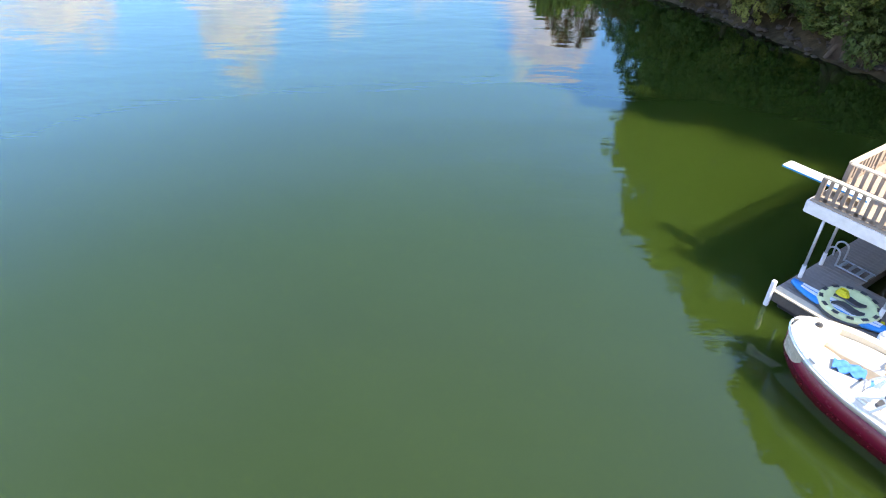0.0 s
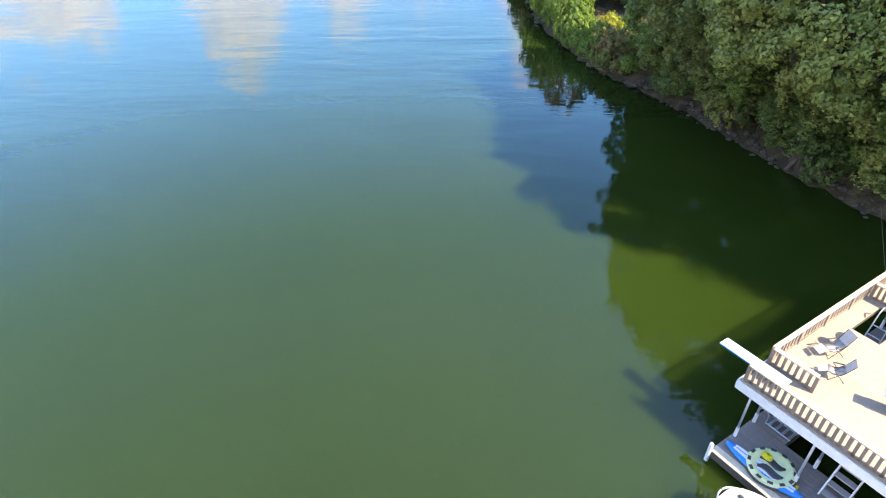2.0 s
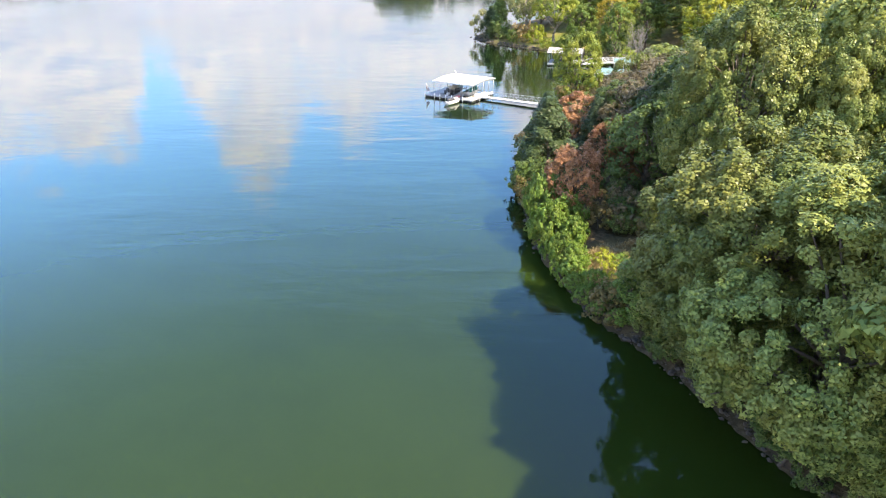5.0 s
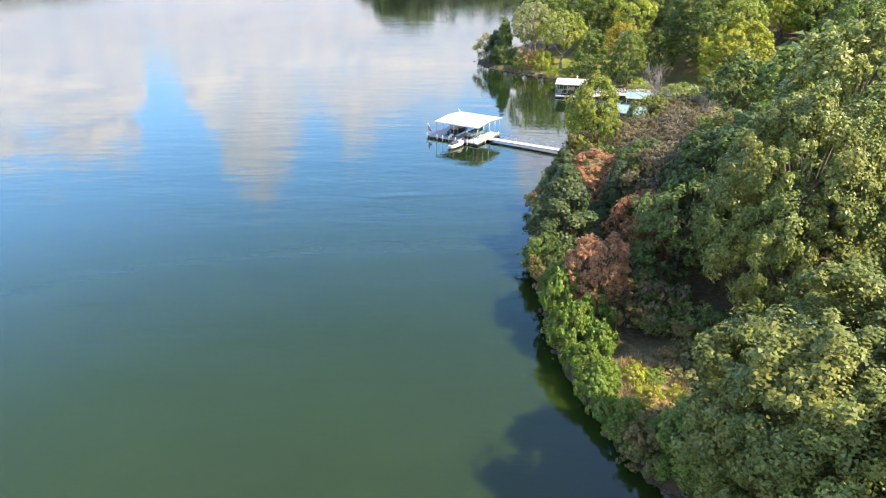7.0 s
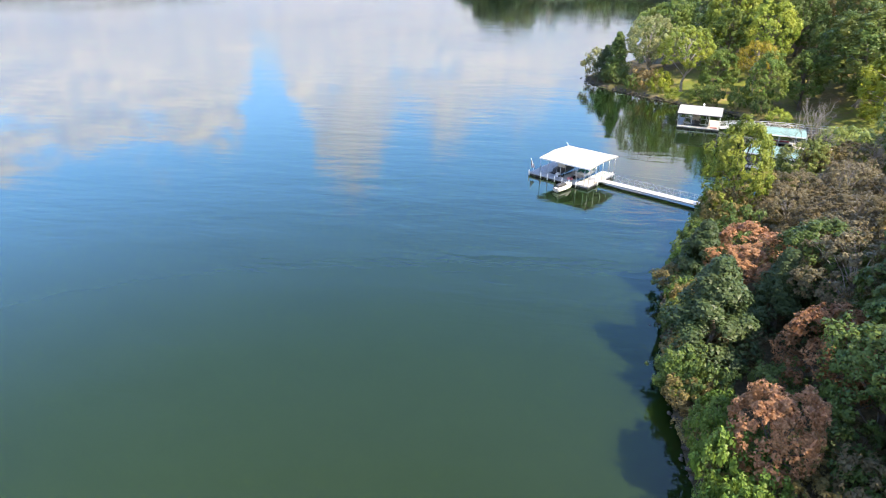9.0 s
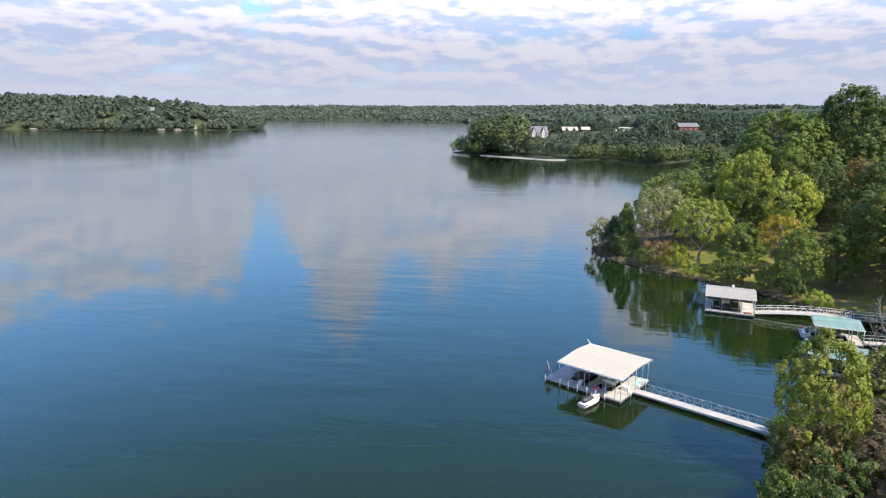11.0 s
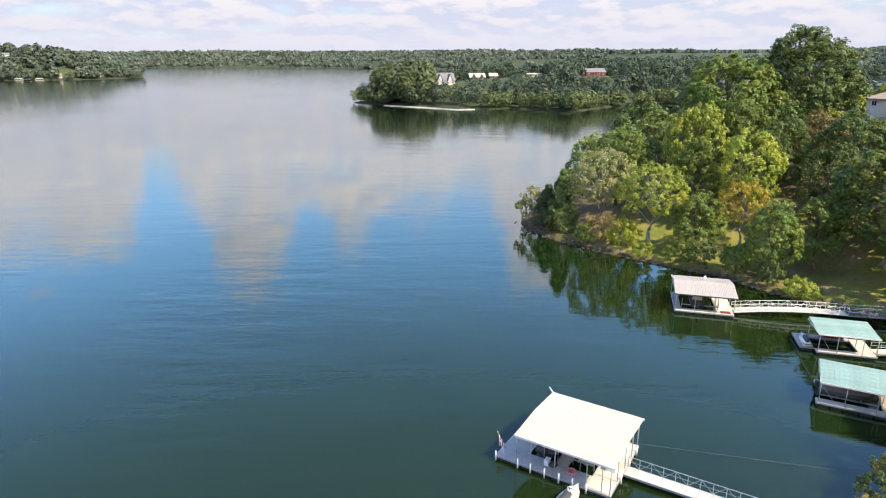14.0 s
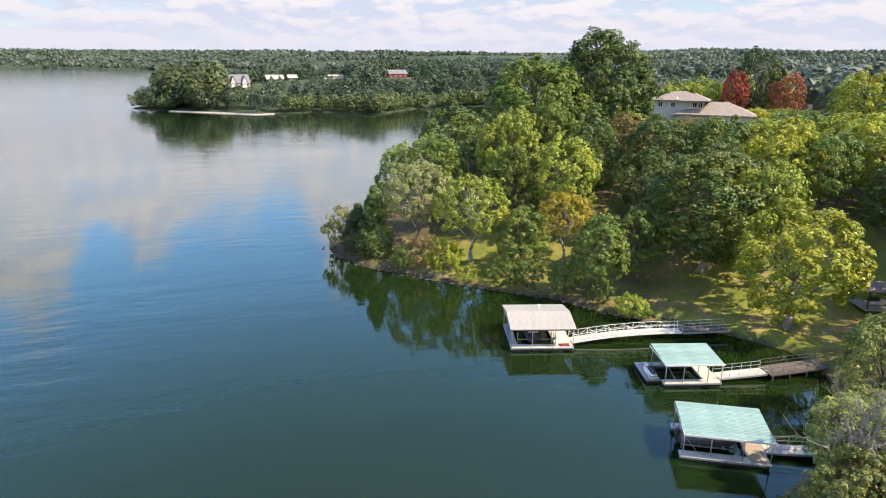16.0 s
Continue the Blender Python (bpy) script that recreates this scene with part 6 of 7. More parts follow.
railing(de, (0.12, 0.08, 0), (9.0, 0.08, 0), UP)
railing(de, (0.10, 1.28, 0), (1.45, 1.28, 0), UP)
railing(de, (0.08, 1.30, 0), (0.08, 9.5, 0), UP)
railing(de, (0.2, 6.95, 0), (1.6, 6.95, 0), UP)
railing(de, (1.62, 5.5, 0), (1.62, 6.9, 0), UP)
# diving board
dbd = thing("diving_board", E @ pose(0, 0.70, UP), "white diving board with blue edges over the lake", "diving board")
part("board", Geo().box((-1.15, -0.19, 0.24), (1.0, 0.19, 0.275), cut=0.01), WHITE_PVC, dbd)
part("edge_trim", Geo().box((-1.15, -0.205, 0.225), (1.0, -0.192, 0.262)).box((-1.15, 0.192, 0.225), (1.0, 0.205, 0.262)), BLUE, dbd, "blue plastic edge")
for x in (0.3, 0.82):
    part("stand", Geo().box((x, -0.17, 0.0), (x + 0.12, 0.17, 0.238)), GALV, dbd)
# lower deck
LOW = 0.5
part("deck_frame", Geo().beam((0.42, -1.0, LOW - 0.18), (9, -1.0, LOW - 0.18), 0.06, 0.24).beam((0.42, -1.0, LOW - 0.18), (0.42, 9.0, LOW - 0.18), 0.06, 0.24).beam((1.52, 1.0, LOW - 0.18), (9, 1.0, LOW - 0.18), 0.06, 0.24).beam((1.52, 1.0, LOW - 0.18), (1.52, 8.9, LOW - 0.18), 0.06, 0.24), DARK_WOOD, de)
# strip beyond the sun deck's shadow, its sunlight painted as a paler board
boards(de, "edge_board", 0.39, 9.0, -1.05, -0.74, LOW + 0.004, 0.31, SUNLIT_CREAM, along="x")
boards(de, "deck_board", 0.39, 9.0, -0.74, 1.0, LOW, 0.145, BROWN_DECK, along="x")
boards(de, "deck_board", 0.39, 1.54, 1.01, 9.0, LOW, 0.145, BROWN_DECK, along="x")
boards(de, "deck_board", 1.55, 9.0, 5.6, 6.9, LOW, 0.145, BROWN_DECK, along="x")
floats(de, 0.5, 9.0, -0.95, 0.95, 0.30, 7)
floats(de, 0.5, 1.5, 1.1, 8.9, 0.30, 6)
floats(de, 1.6, 9.0, 5.7, 6.8, 0.30, 6)
for x, y in ((0.48, 0.02), (0.48, 0.99), (2.45, 0.0), (2.5, 0.99), (4.6, 0.0), (4.6, 0.99), (6.8, 0.0), (6.8, 0.99), (0.48, 5.6), (0.48, 8.8), (4.6, 5.7), (4.6, 6.8)):
    p = part("post", Geo().tube((x, y, 0.3), (x, y, UP - 0.05), 0.038, n=8), GALV, de, smooth=True)
    part("sleeve", Geo().tube((x, y - 0.0, 0.1), (x, y, 0.88), 0.054, n=8), WHITE_PVC, p, "white plastic sleeve")
part("corner_post", Geo().box((0.33, -1.12, 0.02), (0.44, -1.01, 0.80), cut=0.02), WHITE_PVC, de, "white plastic corner bumper")
# hinged swim ladder lying on the boards
ld = thing("swim_ladder", E @ pose(0.42, 1.2, LOW + 0.03), "aluminium swim ladder folded up on the deck", "ladder")
for y in (0.0, 0.42):
    arch = [(0.02, y, 0.0)] + [(0.16 - 0.16 * math.cos(a), y, 0.34 + 0.16 * math.sin(a)) for a in [math.pi * k / 6 for k in range(7)]] + [(0.32, y, 0.0)]
    part("handrail", Geo().path(arch, 0.025, 6), GALV, ld)
    part("side_rail", Geo().tube((0.3, y, 0.03), (1.15, y, 0.03), 0.022, n=6), GALV, ld)
for k in range(4):
    part("rung", Geo().box((0.38 + 0.22 * k, 0, 0.01), (0.46 + 0.22 * k, 0.42, 0.045)), GALV, ld)
# paddle board and towable tube
sb = thing("paddle_board", E @ pose(0.55, -0.52, LOW + 0.04, 0, 0, 2.5), "blue and white striped paddle board on the lower deck", "paddle board")


def board_rings(l, w, t, z):
    out = []
    for k in range(11):
        s = k / 10
        b = w / 2 * (math.sin(math.pi * (0.03 + 0.94 * s)) ** 0.55)
        rock = 0.10 * (abs(s - 0.5) * 2) ** 3
        out.append([(s * l, -b, z + rock + t * 0.5), (s * l, -b * 0.85, z + rock), (s * l, b * 0.85, z + rock), (s * l, b, z + rock + t * 0.5), (s * l, b * 0.85, z + rock + t), (s * l, -b * 0.85, z + rock + t)])
    return out


part("board", Geo().loft(board_rings(2.34, 0.56, 0.09, 0)), BLUE, sb, "glossy blue hull", smooth=True)
for y0, y1 in ((-0.07, 0.05), (0.09, 0.20)):
    strip = []
    for k in range(1, 10):
        s = k / 10
        b = 0.28 * (math.sin(math.pi * (0.03 + 0.94 * s)) ** 0.55)
        z = 0.094 + 0.10 * (abs(s - 0.5) * 2) ** 3
        strip.append([(s * 2.34, b * y0 / 0.25, z), (s * 2.34, b * y1 / 0.25, z), (s * 2.34, b * y1 / 0.25, z - 0.004), (s * 2.34, b * y0 / 0.25, z - 0.004)])
    part("stripe", Geo().loft(strip), WHITE_PVC, sb, "white stripe")
tb = thing("towable_tube", E @ pose(1.82, -0.20, LOW + 0.02, 0, 0, 20), "lime and black inflatable towable tube", "inflatable tube")
n = 28
prof = [(0.0, 0.10), (0.40, 0.11), (0.52, 0.17), (0.62, 0.19), (0.69, 0.12), (0.66, 0.03), (0.3, 0.0), (0.0, 0.0)]
part("tube_body", Geo().loft([[(r * math.cos(a), r * math.sin(a), z) for a in [2 * math.pi * i / n for i in range(n)]] for r, z in prof], caps=False), LIME, tb, "lime printed vinyl", smooth=True)
part("base_rim", Geo().loft([[(r * math.cos(a), r * math.sin(a), z) for a in [2 * math.pi * i / n for i in range(n)]] for r, z in ((0.60, 0.0), (0.70, 0.015), (0.725, 0.05), (0.705, 0.085), (0.60, 0.09))], caps=False), DARK_GREY, tb, "black vinyl underside", smooth=True)
for sgn in (1, -1):
    pad = []
    for k in range(7):
        s = k / 6
        cx, cy = -0.36 + 0.72 * s, sgn * 0.17 + 0.08 * math.sin(s * 6.0)
        wv = 0.145 * math.sin(math.pi * (0.08 + 0.84 * s))
        pad.append([(cx, cy - wv, 0.125), (cx, cy + wv, 0.125), (cx, cy + wv * 0.8, 0.155), (cx, cy - wv * 0.8, 0.155)])
    part("pad", Geo().loft(pad), DARK_GREY, tb, "black foam pad")
for k in range(12):
    a = 2 * math.pi * k / 12 + 0.15
    m = pose(0.62 * math.cos(a), 0.62 * math.sin(a), 0.188, 0, 0, math.degrees(a))
    part("patch", Geo().box((-0.045, -0.075, 0), (0.045, 0.075, 0.012), m), DARK_GREY, tb)
yr = Geo()
for k in range(5):
    yr.path([(0.15 * math.cos(a + k) * (1 - 0.1 * k), 0.10 * math.sin(a + k) * (1 - 0.1 * k), 0.03 + 0.03 * k) for a in [2 * math.pi * i / 12 for i in range(13)]], 0.022, 5)
yo = tagged(new("rope_coil", yr.mesh("rope_coil", YELLOW)), "coil of yellow rope lying on the tube", "rope")
yo.matrix_world = E @ pose(1.55, -0.02, LOW + 0.16)
# ship's ladder to the sun deck
st = thing("stair", E @ pose(3.05, 0.22, LOW), "steep stair with white stringers and dark treads", "stair")
for x in (0.0, 0.62):
    part("stringer", Geo().beam((x, 0.0, 0.05), (x, 1.15, UP - LOW - 0.08), 0.04, 0.16), WHITE_PAINT, st)
for k in range(7):
    s = (k + 0.6) / 7.4
    part("tread", Geo().box((0.025, 1.15 * s - 0.12, (UP - LOW) * s - 0.02), (0.595, 1.15 * s + 0.08, (UP - LOW) * s + 0.02)), GREY_DECK, st)
# steel ladder in the stair well
wl = thing("well_ladder", E @ pose(0.9, 5.2, LOW), "shiny steel ladder in the opening of the sun deck", "ladder")
for x in (0.0, 0.45):
    part("side_rail", Geo().path([(x, 0.0, 0.03), (x, 0.75, UP - LOW + 0.35), (x, 0.95, UP - LOW + 0.45), (x, 1.1, UP - LOW + 0.3)], 0.025, 6), GALV, wl)
for k in range(6):
    part("rung", Geo().tube((0, 0.1 + 0.11 * k, 0.35 + 0.33 * k), (0.45, 0.1 + 0.11 * k, 0.35 + 0.33 * k), 0.02, n=6), GALV, wl)


def lounge_chair(m, label):
    t = thing("lounge_chair", m, label, "chair", "lounge chairs on the sun deck")
    seat = [(0.0, 0.42), (0.25, 0.34), (0.55, 0.36), (0.75, 0.55), (1.05, 0.98)]
    sl = [[(x, -0.24, z), (x, 0.24, z), (x, 0.24, z - 0.015), (x, -0.24, z - 0.015)] for x, z in seat]
    part("seat", Geo().loft(sl[:4]), MESH_GREY, t, "grey sling fabric", smooth=True)
    part("backrest", Geo().loft(sl[3:]), MESH_GREY, t, "grey sling fabric")
    for s in (-0.27, 0.27):
        part("side_frame", Geo().path([(x, s, z) for x, z in seat], 0.016, 6), DARK_GREY, t)
        part("leg", Geo().tube((0.1, s, 0.0), (0.7, s, 0.52), 0.016, n=6), DARK_GREY, t)
        part("leg", Geo().tube((0.85, s, 0.0), (0.2, s, 0.55), 0.016, n=6), DARK_GREY, t)
        part("armrest", Geo().box((0.2, s - 0.03, 0.56), (0.72, s + 0.03, 0.59), cut=0.01), DARK_GREY, t)
    part("footrest", Geo().loft([[(x, -0.22, z), (x, 0.22, z), (x, 0.22, z - 0.015), (x, -0.22, z - 0.015)] for x, z in ((-0.42, 0.3), (-0.05, 0.42))]), MESH_GREY, t)
    return t


c1 = lounge_chair(E @ pose(0.80, 2.95, UP, 0, 0, 65) @ Matrix.Diagonal((0.68, 0.7, 0.85, 1)), "grey sling reclining chair on the sun deck")
c2 = lounge_chair(E @ pose(1.30, 2.22, UP, 0, 0, 35) @ Matrix.Diagonal((0.58, 0.62, 0.75, 1)), "grey sling folding chair facing the lake")
side = thing("side_table", E @ pose(0.85, 3.75, UP), "small round dark side table", "table")
part("tabletop", Geo().tube((0, 0, 0.38), (0, 0, 0.41), 0.2, n=14), DARK_GREY, side)
for k in range(3):
    a = 2 * math.pi * k / 3
    part("leg", Geo().tube((0.15 * math.cos(a), 0.15 * math.sin(a), 0), (0.08 * math.cos(a), 0.08 * math.sin(a), 0.38), 0.012, n=5), DARK_GREY, side)
gr = thing("grill", E @ pose(3.1, 2.2, UP, 0, 0, 20), "grey gas grill with a dark lid", "grill")
part("cart", Geo().box((0, 0, 0.05), (0.5, 0.45, 0.62), cut=0.02), MESH_GREY, gr)
part("lid", Geo().loft([[(0.0, 0.02, 0.63), (0.0, 0.10, 0.82), (0.0, 0.35, 0.82), (0.0, 0.43, 0.63)], [(0.5, 0.02, 0.63), (0.5, 0.10, 0.82), (0.5, 0.35, 0.82), (0.5, 0.43, 0.63)]]), DARK_GREY, gr, "dark domed lid")
part("side_shelf", Geo().box((-0.3, 0.04, 0.58), (-0.01, 0.41, 0.61)), GALV, gr)

# ---- bow rider moored beside the swim dock ----
BOAT = E @ pose(1.58, -2.37, 0.02, 0, 0, -3)
bt = thing("speedboat", BOAT, "white open-bow speedboat with maroon sides and cream seats at a dock", "boat")
L, BM = 6.4, 2.20
rr = []
for s in (0.0, 0.006, 0.02, 0.045, 0.08, 0.12, 0.17, 0.23, 0.30, 0.40, 0.52, 0.64, 0.76, 0.88, 1.0):
    half = BM / 2 * (1 - max(0.0, 1 - s / 0.36) ** 2.2) ** 0.62 * (1 - 0.12 * max(0.0, s - 0.6) / 0.4) + 0.02
    rr.append((s * L, half, 1.12 * (1.0 - 0.22 * s ** 0.8), -0.18 + 0.84 * max(0.0, 1 - s / 0.22) ** 2))
flare = lambda x, k: 1 - k * (0.35 + 0.65 * max(0.0, 1 - x / 3.4))      # sides lean out most at the bow
top_of = lambda sh, ke: sh * 0.76 + ke * 0.08
low_of = lambda sh, ke: sh * 0.17 + ke * 0.42
sides, bands = Geo(), Geo()
for s in (1, -1):
    sides.loft([[(x, s * b, sh), (x, s * b * flare(x, 0.12), top_of(sh, ke)), (x, s * b * flare(x, 0.16), top_of(sh, ke)), (x, s * b * 0.95, sh)] for x, b, sh, ke in rr])
    bands.loft([[(x, s * b * flare(x, 0.12), top_of(sh, ke)), (x, s * b * flare(x, 0.30), low_of(sh, ke)), (x, s * b * flare(x, 0.36), low_of(sh, ke)), (x, s * b * flare(x, 0.17), top_of(sh, ke))] for x, b, sh, ke in rr])
part("upper_side", sides, GELCOAT, bt, smooth=True)
part("side_band", bands, MAROON, bt, "maroon side band", smooth=True)
part("hull_bottom", Geo().loft([[(x, -b * flare(x, 0.30), low_of(sh, ke)), (x, 0, ke), (x, b * flare(x, 0.30), low_of(sh, ke)), (x, 0, sh * 0.3 + ke * 0.3)] for x, b, sh, ke in rr]), GELCOAT, bt, smooth=True)
# short foredeck and rounded side decks about the open bow and cockpit
cap = Geo()
fore = [r for r in rr if r[0] <= 0.80 and r[0] > 0.1]
cap.loft([[(x, -b * 0.99, sh), (x, -b * 0.5, sh + 0.05), (x, 0, sh + 0.07), (x, b * 0.5, sh + 0.05), (x, b * 0.99, sh), (x, b * 0.8, 0.5), (x, -b * 0.8, 0.5)] for x, b, sh, ke in fore])
for s in (1, -1):
    cap.loft([[(x, s * b, sh), (x, s * b * 0.93, sh + 0.045), (x, s * (b - 0.24), sh + 0.03), (x, s * (b - 0.25), sh - 0.3), (x, s * b * 0.95, sh - 0.06)] for x, b, sh, ke in rr if x >= 0.7])
cap.box((L - 0.95, -BM * 0.40, 0.72), (L - 0.05, BM * 0.40, 0.93), cut=0.06)
part("deck_cap", cap, IVORY, bt, smooth=False)
part("gunwale_trim", Geo().path([(x, -b - 0.012, sh - 0.05) for x, b, sh, ke in rr], 0.025, 6).path([(x, b + 0.012, sh - 0.05) for x, b, sh, ke in rr], 0.025, 6), WHITE_PVC, bt, "white rubbing strake")
well = [r for r in rr if 0.7 <= r[0] <= 5.6]
part("cockpit_floor", Geo().loft([[(x, -(b - 0.26), 0.40), (x, b - 0.26, 0.40), (x, b - 0.26, 0.34), (x, -(b - 0.26), 0.34)] for x, b, sh, ke in well]), CREAM, bt)
for s in (1, -1):
    inner = [r for r in rr if 0.7 <= r[0] <= 2.0]
    part("bow_seat", Geo().loft([[(x, s * (b - 0.27), 0.40), (x, s * (b - 0.27), 0.95), (x, s * (b - 0.34), 0.99), (x, s * max(0.10, b - 0.84), 0.97), (x, s * max(0.06, b - 0.90), 0.90), (x, s * max(0.06, b - 0.90), 0.40)] for x, b, sh, ke in inner]), CREAM, bt, "cream vinyl cushion")
    part("seat_back", Geo().box((1.82, s * 0.60 - 0.26, 0.8), (2.02, s * 0.60 + 0.26, 1.10), cut=0.05), CREAM, bt, "cream vinyl backrest")
    part("cockpit_seat", Geo().box((3.05, s * 0.56 - 0.24, 0.40), (3.55, s * 0.56 + 0.24, 0.80), cut=0.06).box((3.48, s * 0.56 - 0.24, 0.72), (3.62, s * 0.56 + 0.24, 1.18), cut=0.05), CREAM, bt, "cream vinyl seat")
    part("console", Geo().box((2.02, s * 0.62 - 0.28, 0.40), (2.42, s * 0.62 + 0.28, 1.06), cut=0.06), GELCOAT, bt)
    part("dashboard", Geo().box((2.30, s * 0.62 - 0.24, 1.0), (2.44, s * 0.62 + 0.24, 1.10), cut=0.03), DARK_GREY, bt)
    part("windscreen_pane", Geo().add([(2.02, s * 0.98, 1.06), (1.92, s * 0.30, 1.08), (2.15, s * 0.32, 1.42), (2.40, s * 0.95, 1.38), (2.03, s * 0.98, 1.06), (1.93, s * 0.30, 1.08), (2.16, s * 0.32, 1.42), (2.41, s * 0.95, 1.38)], [(0, 1, 2, 3), (7, 6, 5, 4), (0, 4, 5, 1), (1, 5, 6, 2), (2, 6, 7, 3), (3, 7, 4, 0)]), SCREEN, bt).visible_shadow = False
    part("windscreen_frame", Geo().path([(2.02, s * 0.98, 1.06), (1.92, s * 0.30, 1.08), (2.15, s * 0.32, 1.43), (2.40, s * 0.96, 1.39), (2.02, s * 0.98, 1.06)], 0.02, 6).path([(2.40, s * 0.96, 1.39), (3.3, s * 1.04, 1.05), (2.02, s * 0.98, 1.06)], 0.02, 6), WHITE_PVC, bt, "white windscreen frame")
    part("tower_leg", Geo().path([(2.35, s * 1.06, 1.0), (2.75, s * 0.98, 1.85), (2.95, s * 0.75, 2.05)], 0.03, 6).path([(3.5, s * 1.06, 0.98), (3.15, s * 0.98, 1.85), (3.0, s * 0.75, 2.05)], 0.03, 6), WHITE_PVC, bt, "white tow tower tube")
part("tower_top", Geo().tube((2.95, -0.76, 2.05), (2.95, 0.76, 2.05), 0.03, n=6).tube((3.02, -0.76, 2.05), (3.02, 0.76, 2.05), 0.03, n=6), WHITE_PVC, bt)
part("rear_bench", Geo().box((4.75, -0.80, 0.40), (5.35, 0.80, 0.82), cut=0.06).box((5.25, -0.8, 0.8), (5.42, 0.8, 1.08), cut=0.05), CREAM, bt, "cream vinyl bench")
part("bow_light", Geo().tube((0.46, 0.18, 1.10), (0.46, 0.18, 1.19), 0.075, n=12).tube((0.46, 0.18, 1.19), (0.46, 0.18, 1.21), 0.045, n=10), DARK_GREY, bt)
part("cleat", Geo().tube((0.95, -0.86, 1.12), (1.10, -0.90, 1.12), 0.02, n=6), GALV, bt)
wh = Geo()
wh.path([(2.52 + 0.05 * math.cos(a), 0.56 + 0.18 * math.sin(a), 1.08 + 0.17 * math.cos(a)) for a in [2 * math.pi * k / 14 for k in range(15)]], 0.016, 5)
wh.path([(2.52, 0.39, 1.08), (2.52, 0.73, 1.08)], 0.014, 5)
part("steering_wheel", wh, DARK_GREY, bt)
tw = Geo()
tn = 9
tw_v = [(0.85 * i / (tn - 1), 0.55 * j / (tn - 1), 0.05 * math.sin(i * 1.9) * math.cos(j * 1.3) + 0.04) for i in range(tn) for j in range(tn)]
tw.add(tw_v, [(i * tn + j, (i + 1) * tn + j, (i + 1) * tn + j + 1, i * tn + j + 1) for i in range(tn - 1) for j in range(tn - 1)])
tw.add([(x, y, z - 0.03) for x, y, z in tw_v], [(i * tn + j + 1, (i + 1) * tn + j + 1, (i + 1) * tn + j, i * tn + j) for i in range(tn - 1) for j in range(tn - 1)])
to = tagged(new("beach_towel", tw.mesh("beach_towel", BLUE_TOWEL, True)), "crumpled pale blue beach towel in the boat", "towel")
to.matrix_world = BOAT @ pose(1.30, -0.62, 0.99, 0, 0, 24) @ Matrix.Diagonal((0.72, 0.66, 1.2, 1))
for gx_, gy_, s, mt, nm, lb, ct in ((3.57, -0.22, 0.20, PLUM, "gear_bag", "dark plum-coloured gear bag slumped beside the stair", "bag"), (3.80, -0.02, 0.15, DARK_GREY, "life_vest", "black life vest lying on the lower deck", "life vest"), (4.18, -0.40, 0.24, RED, "gear_bag", "red sports bag on the lower deck", "bag")):
    rings = [[(s * 1.3 * math.sin(b) * math.cos(a) * (1 + 0.12 * math.sin(3 * a + s * 40)), s * math.sin(b) * math.sin(a) * (1 + 0.1 * math.cos(2 * a)), s * 0.75 * (1 - math.cos(b)) * (0.9 + 0.12 * math.sin(5 * b))) for a in [2 * math.pi * i / 12 for i in range(12)]] for b in [0.05 + 0.51 * k for k in range(7)]]
    bag = tagged(new(nm, Geo().loft(rings).mesh(nm, mt, True)), lb, ct)
    bag.matrix_world = E @ pose(gx_, gy_, LOW + 0.01, 0, 0, 40 * s * 10)
ln_ = thing("lantern", E @ pose(2.6, -0.14, LOW + 0.005), "small yellow and black lantern on the lower deck", "lantern")
part("base", Geo().box((-0.06, -0.06, 0), (0.06, 0.06, 0.05), cut=0.01), DARK_GREY, ln_)
part("globe", Geo().tube((0, 0, 0.05), (0, 0, 0.12), 0.05, 0.045, n=8), YELLOW, ln_)
fd = tagged(new("fender", Geo().tube((0, 0, 0), (0, 0, 0.5), 0.09, n=8).tube((0, 0, 0.5), (0, 0, 0.6), 0.09, 0.03, n=8).mesh("fender", WHITE_PVC, True)), "white boat fender between boat and dock", "fender")
fd.matrix_world = E @ pose(2.95, -1.16, 0.55)

# ---- houses ----
def hip_roof(x0, x1, y0, y1, z, rise, over=0.5):
    x0, x1, y0, y1 = x0 - over, x1 + over, y0 - over, y1 + over
    w, l = (y1 - y0), (x1 - x0)
    k = min(w, l) / 2
    if l >= w:
        r = [(x0 + k, (y0 + y1) / 2, z + rise), (x1 - k, (y0 + y1) / 2, z + rise)]
        fs = [(0, 1, 5, 4), (1, 2, 5), (2, 3, 4, 5), (3, 0, 4)]
    else:
        r = [((x0 + x1) / 2, y0 + k, z + rise), ((x0 + x1) / 2, y1 - k, z + rise)]
        fs = [(1, 2, 5, 4), (0, 1, 4), (3, 0, 4, 5), (2, 3, 5)]
    g = Geo().add([(x0, y0, z), (x1, y0, z), (x1, y1, z), (x0, y1, z), *r], fs)
    g.box((x0, y0, z - 0.25), (x1, y1, z - 0.02))
    return g


def gable_roof(x0, x1, y0, y1, z, rise, over=0.5, t=0.2):
    ym = (y0 + y1) / 2
    a, b, c, d = x0 - over, x1 + over, y0 - over, y1 + over
    vs = []
    for x in (a, b):
        vs += [(x, c, z), (x, ym, z + rise), (x, d, z), (x, d, z - t), (x, ym, z + rise - t), (x, c, z - t)]
    return Geo().add(vs, [(0, 1, 7, 6), (1, 2, 8, 7), (2, 3, 9, 8), (3, 4, 10, 9), (4, 5, 11, 10), (5, 0, 6, 11), (5, 4, 1, 0), (4, 3, 2, 1), (6, 7, 10, 11), (7, 8, 9, 10)])


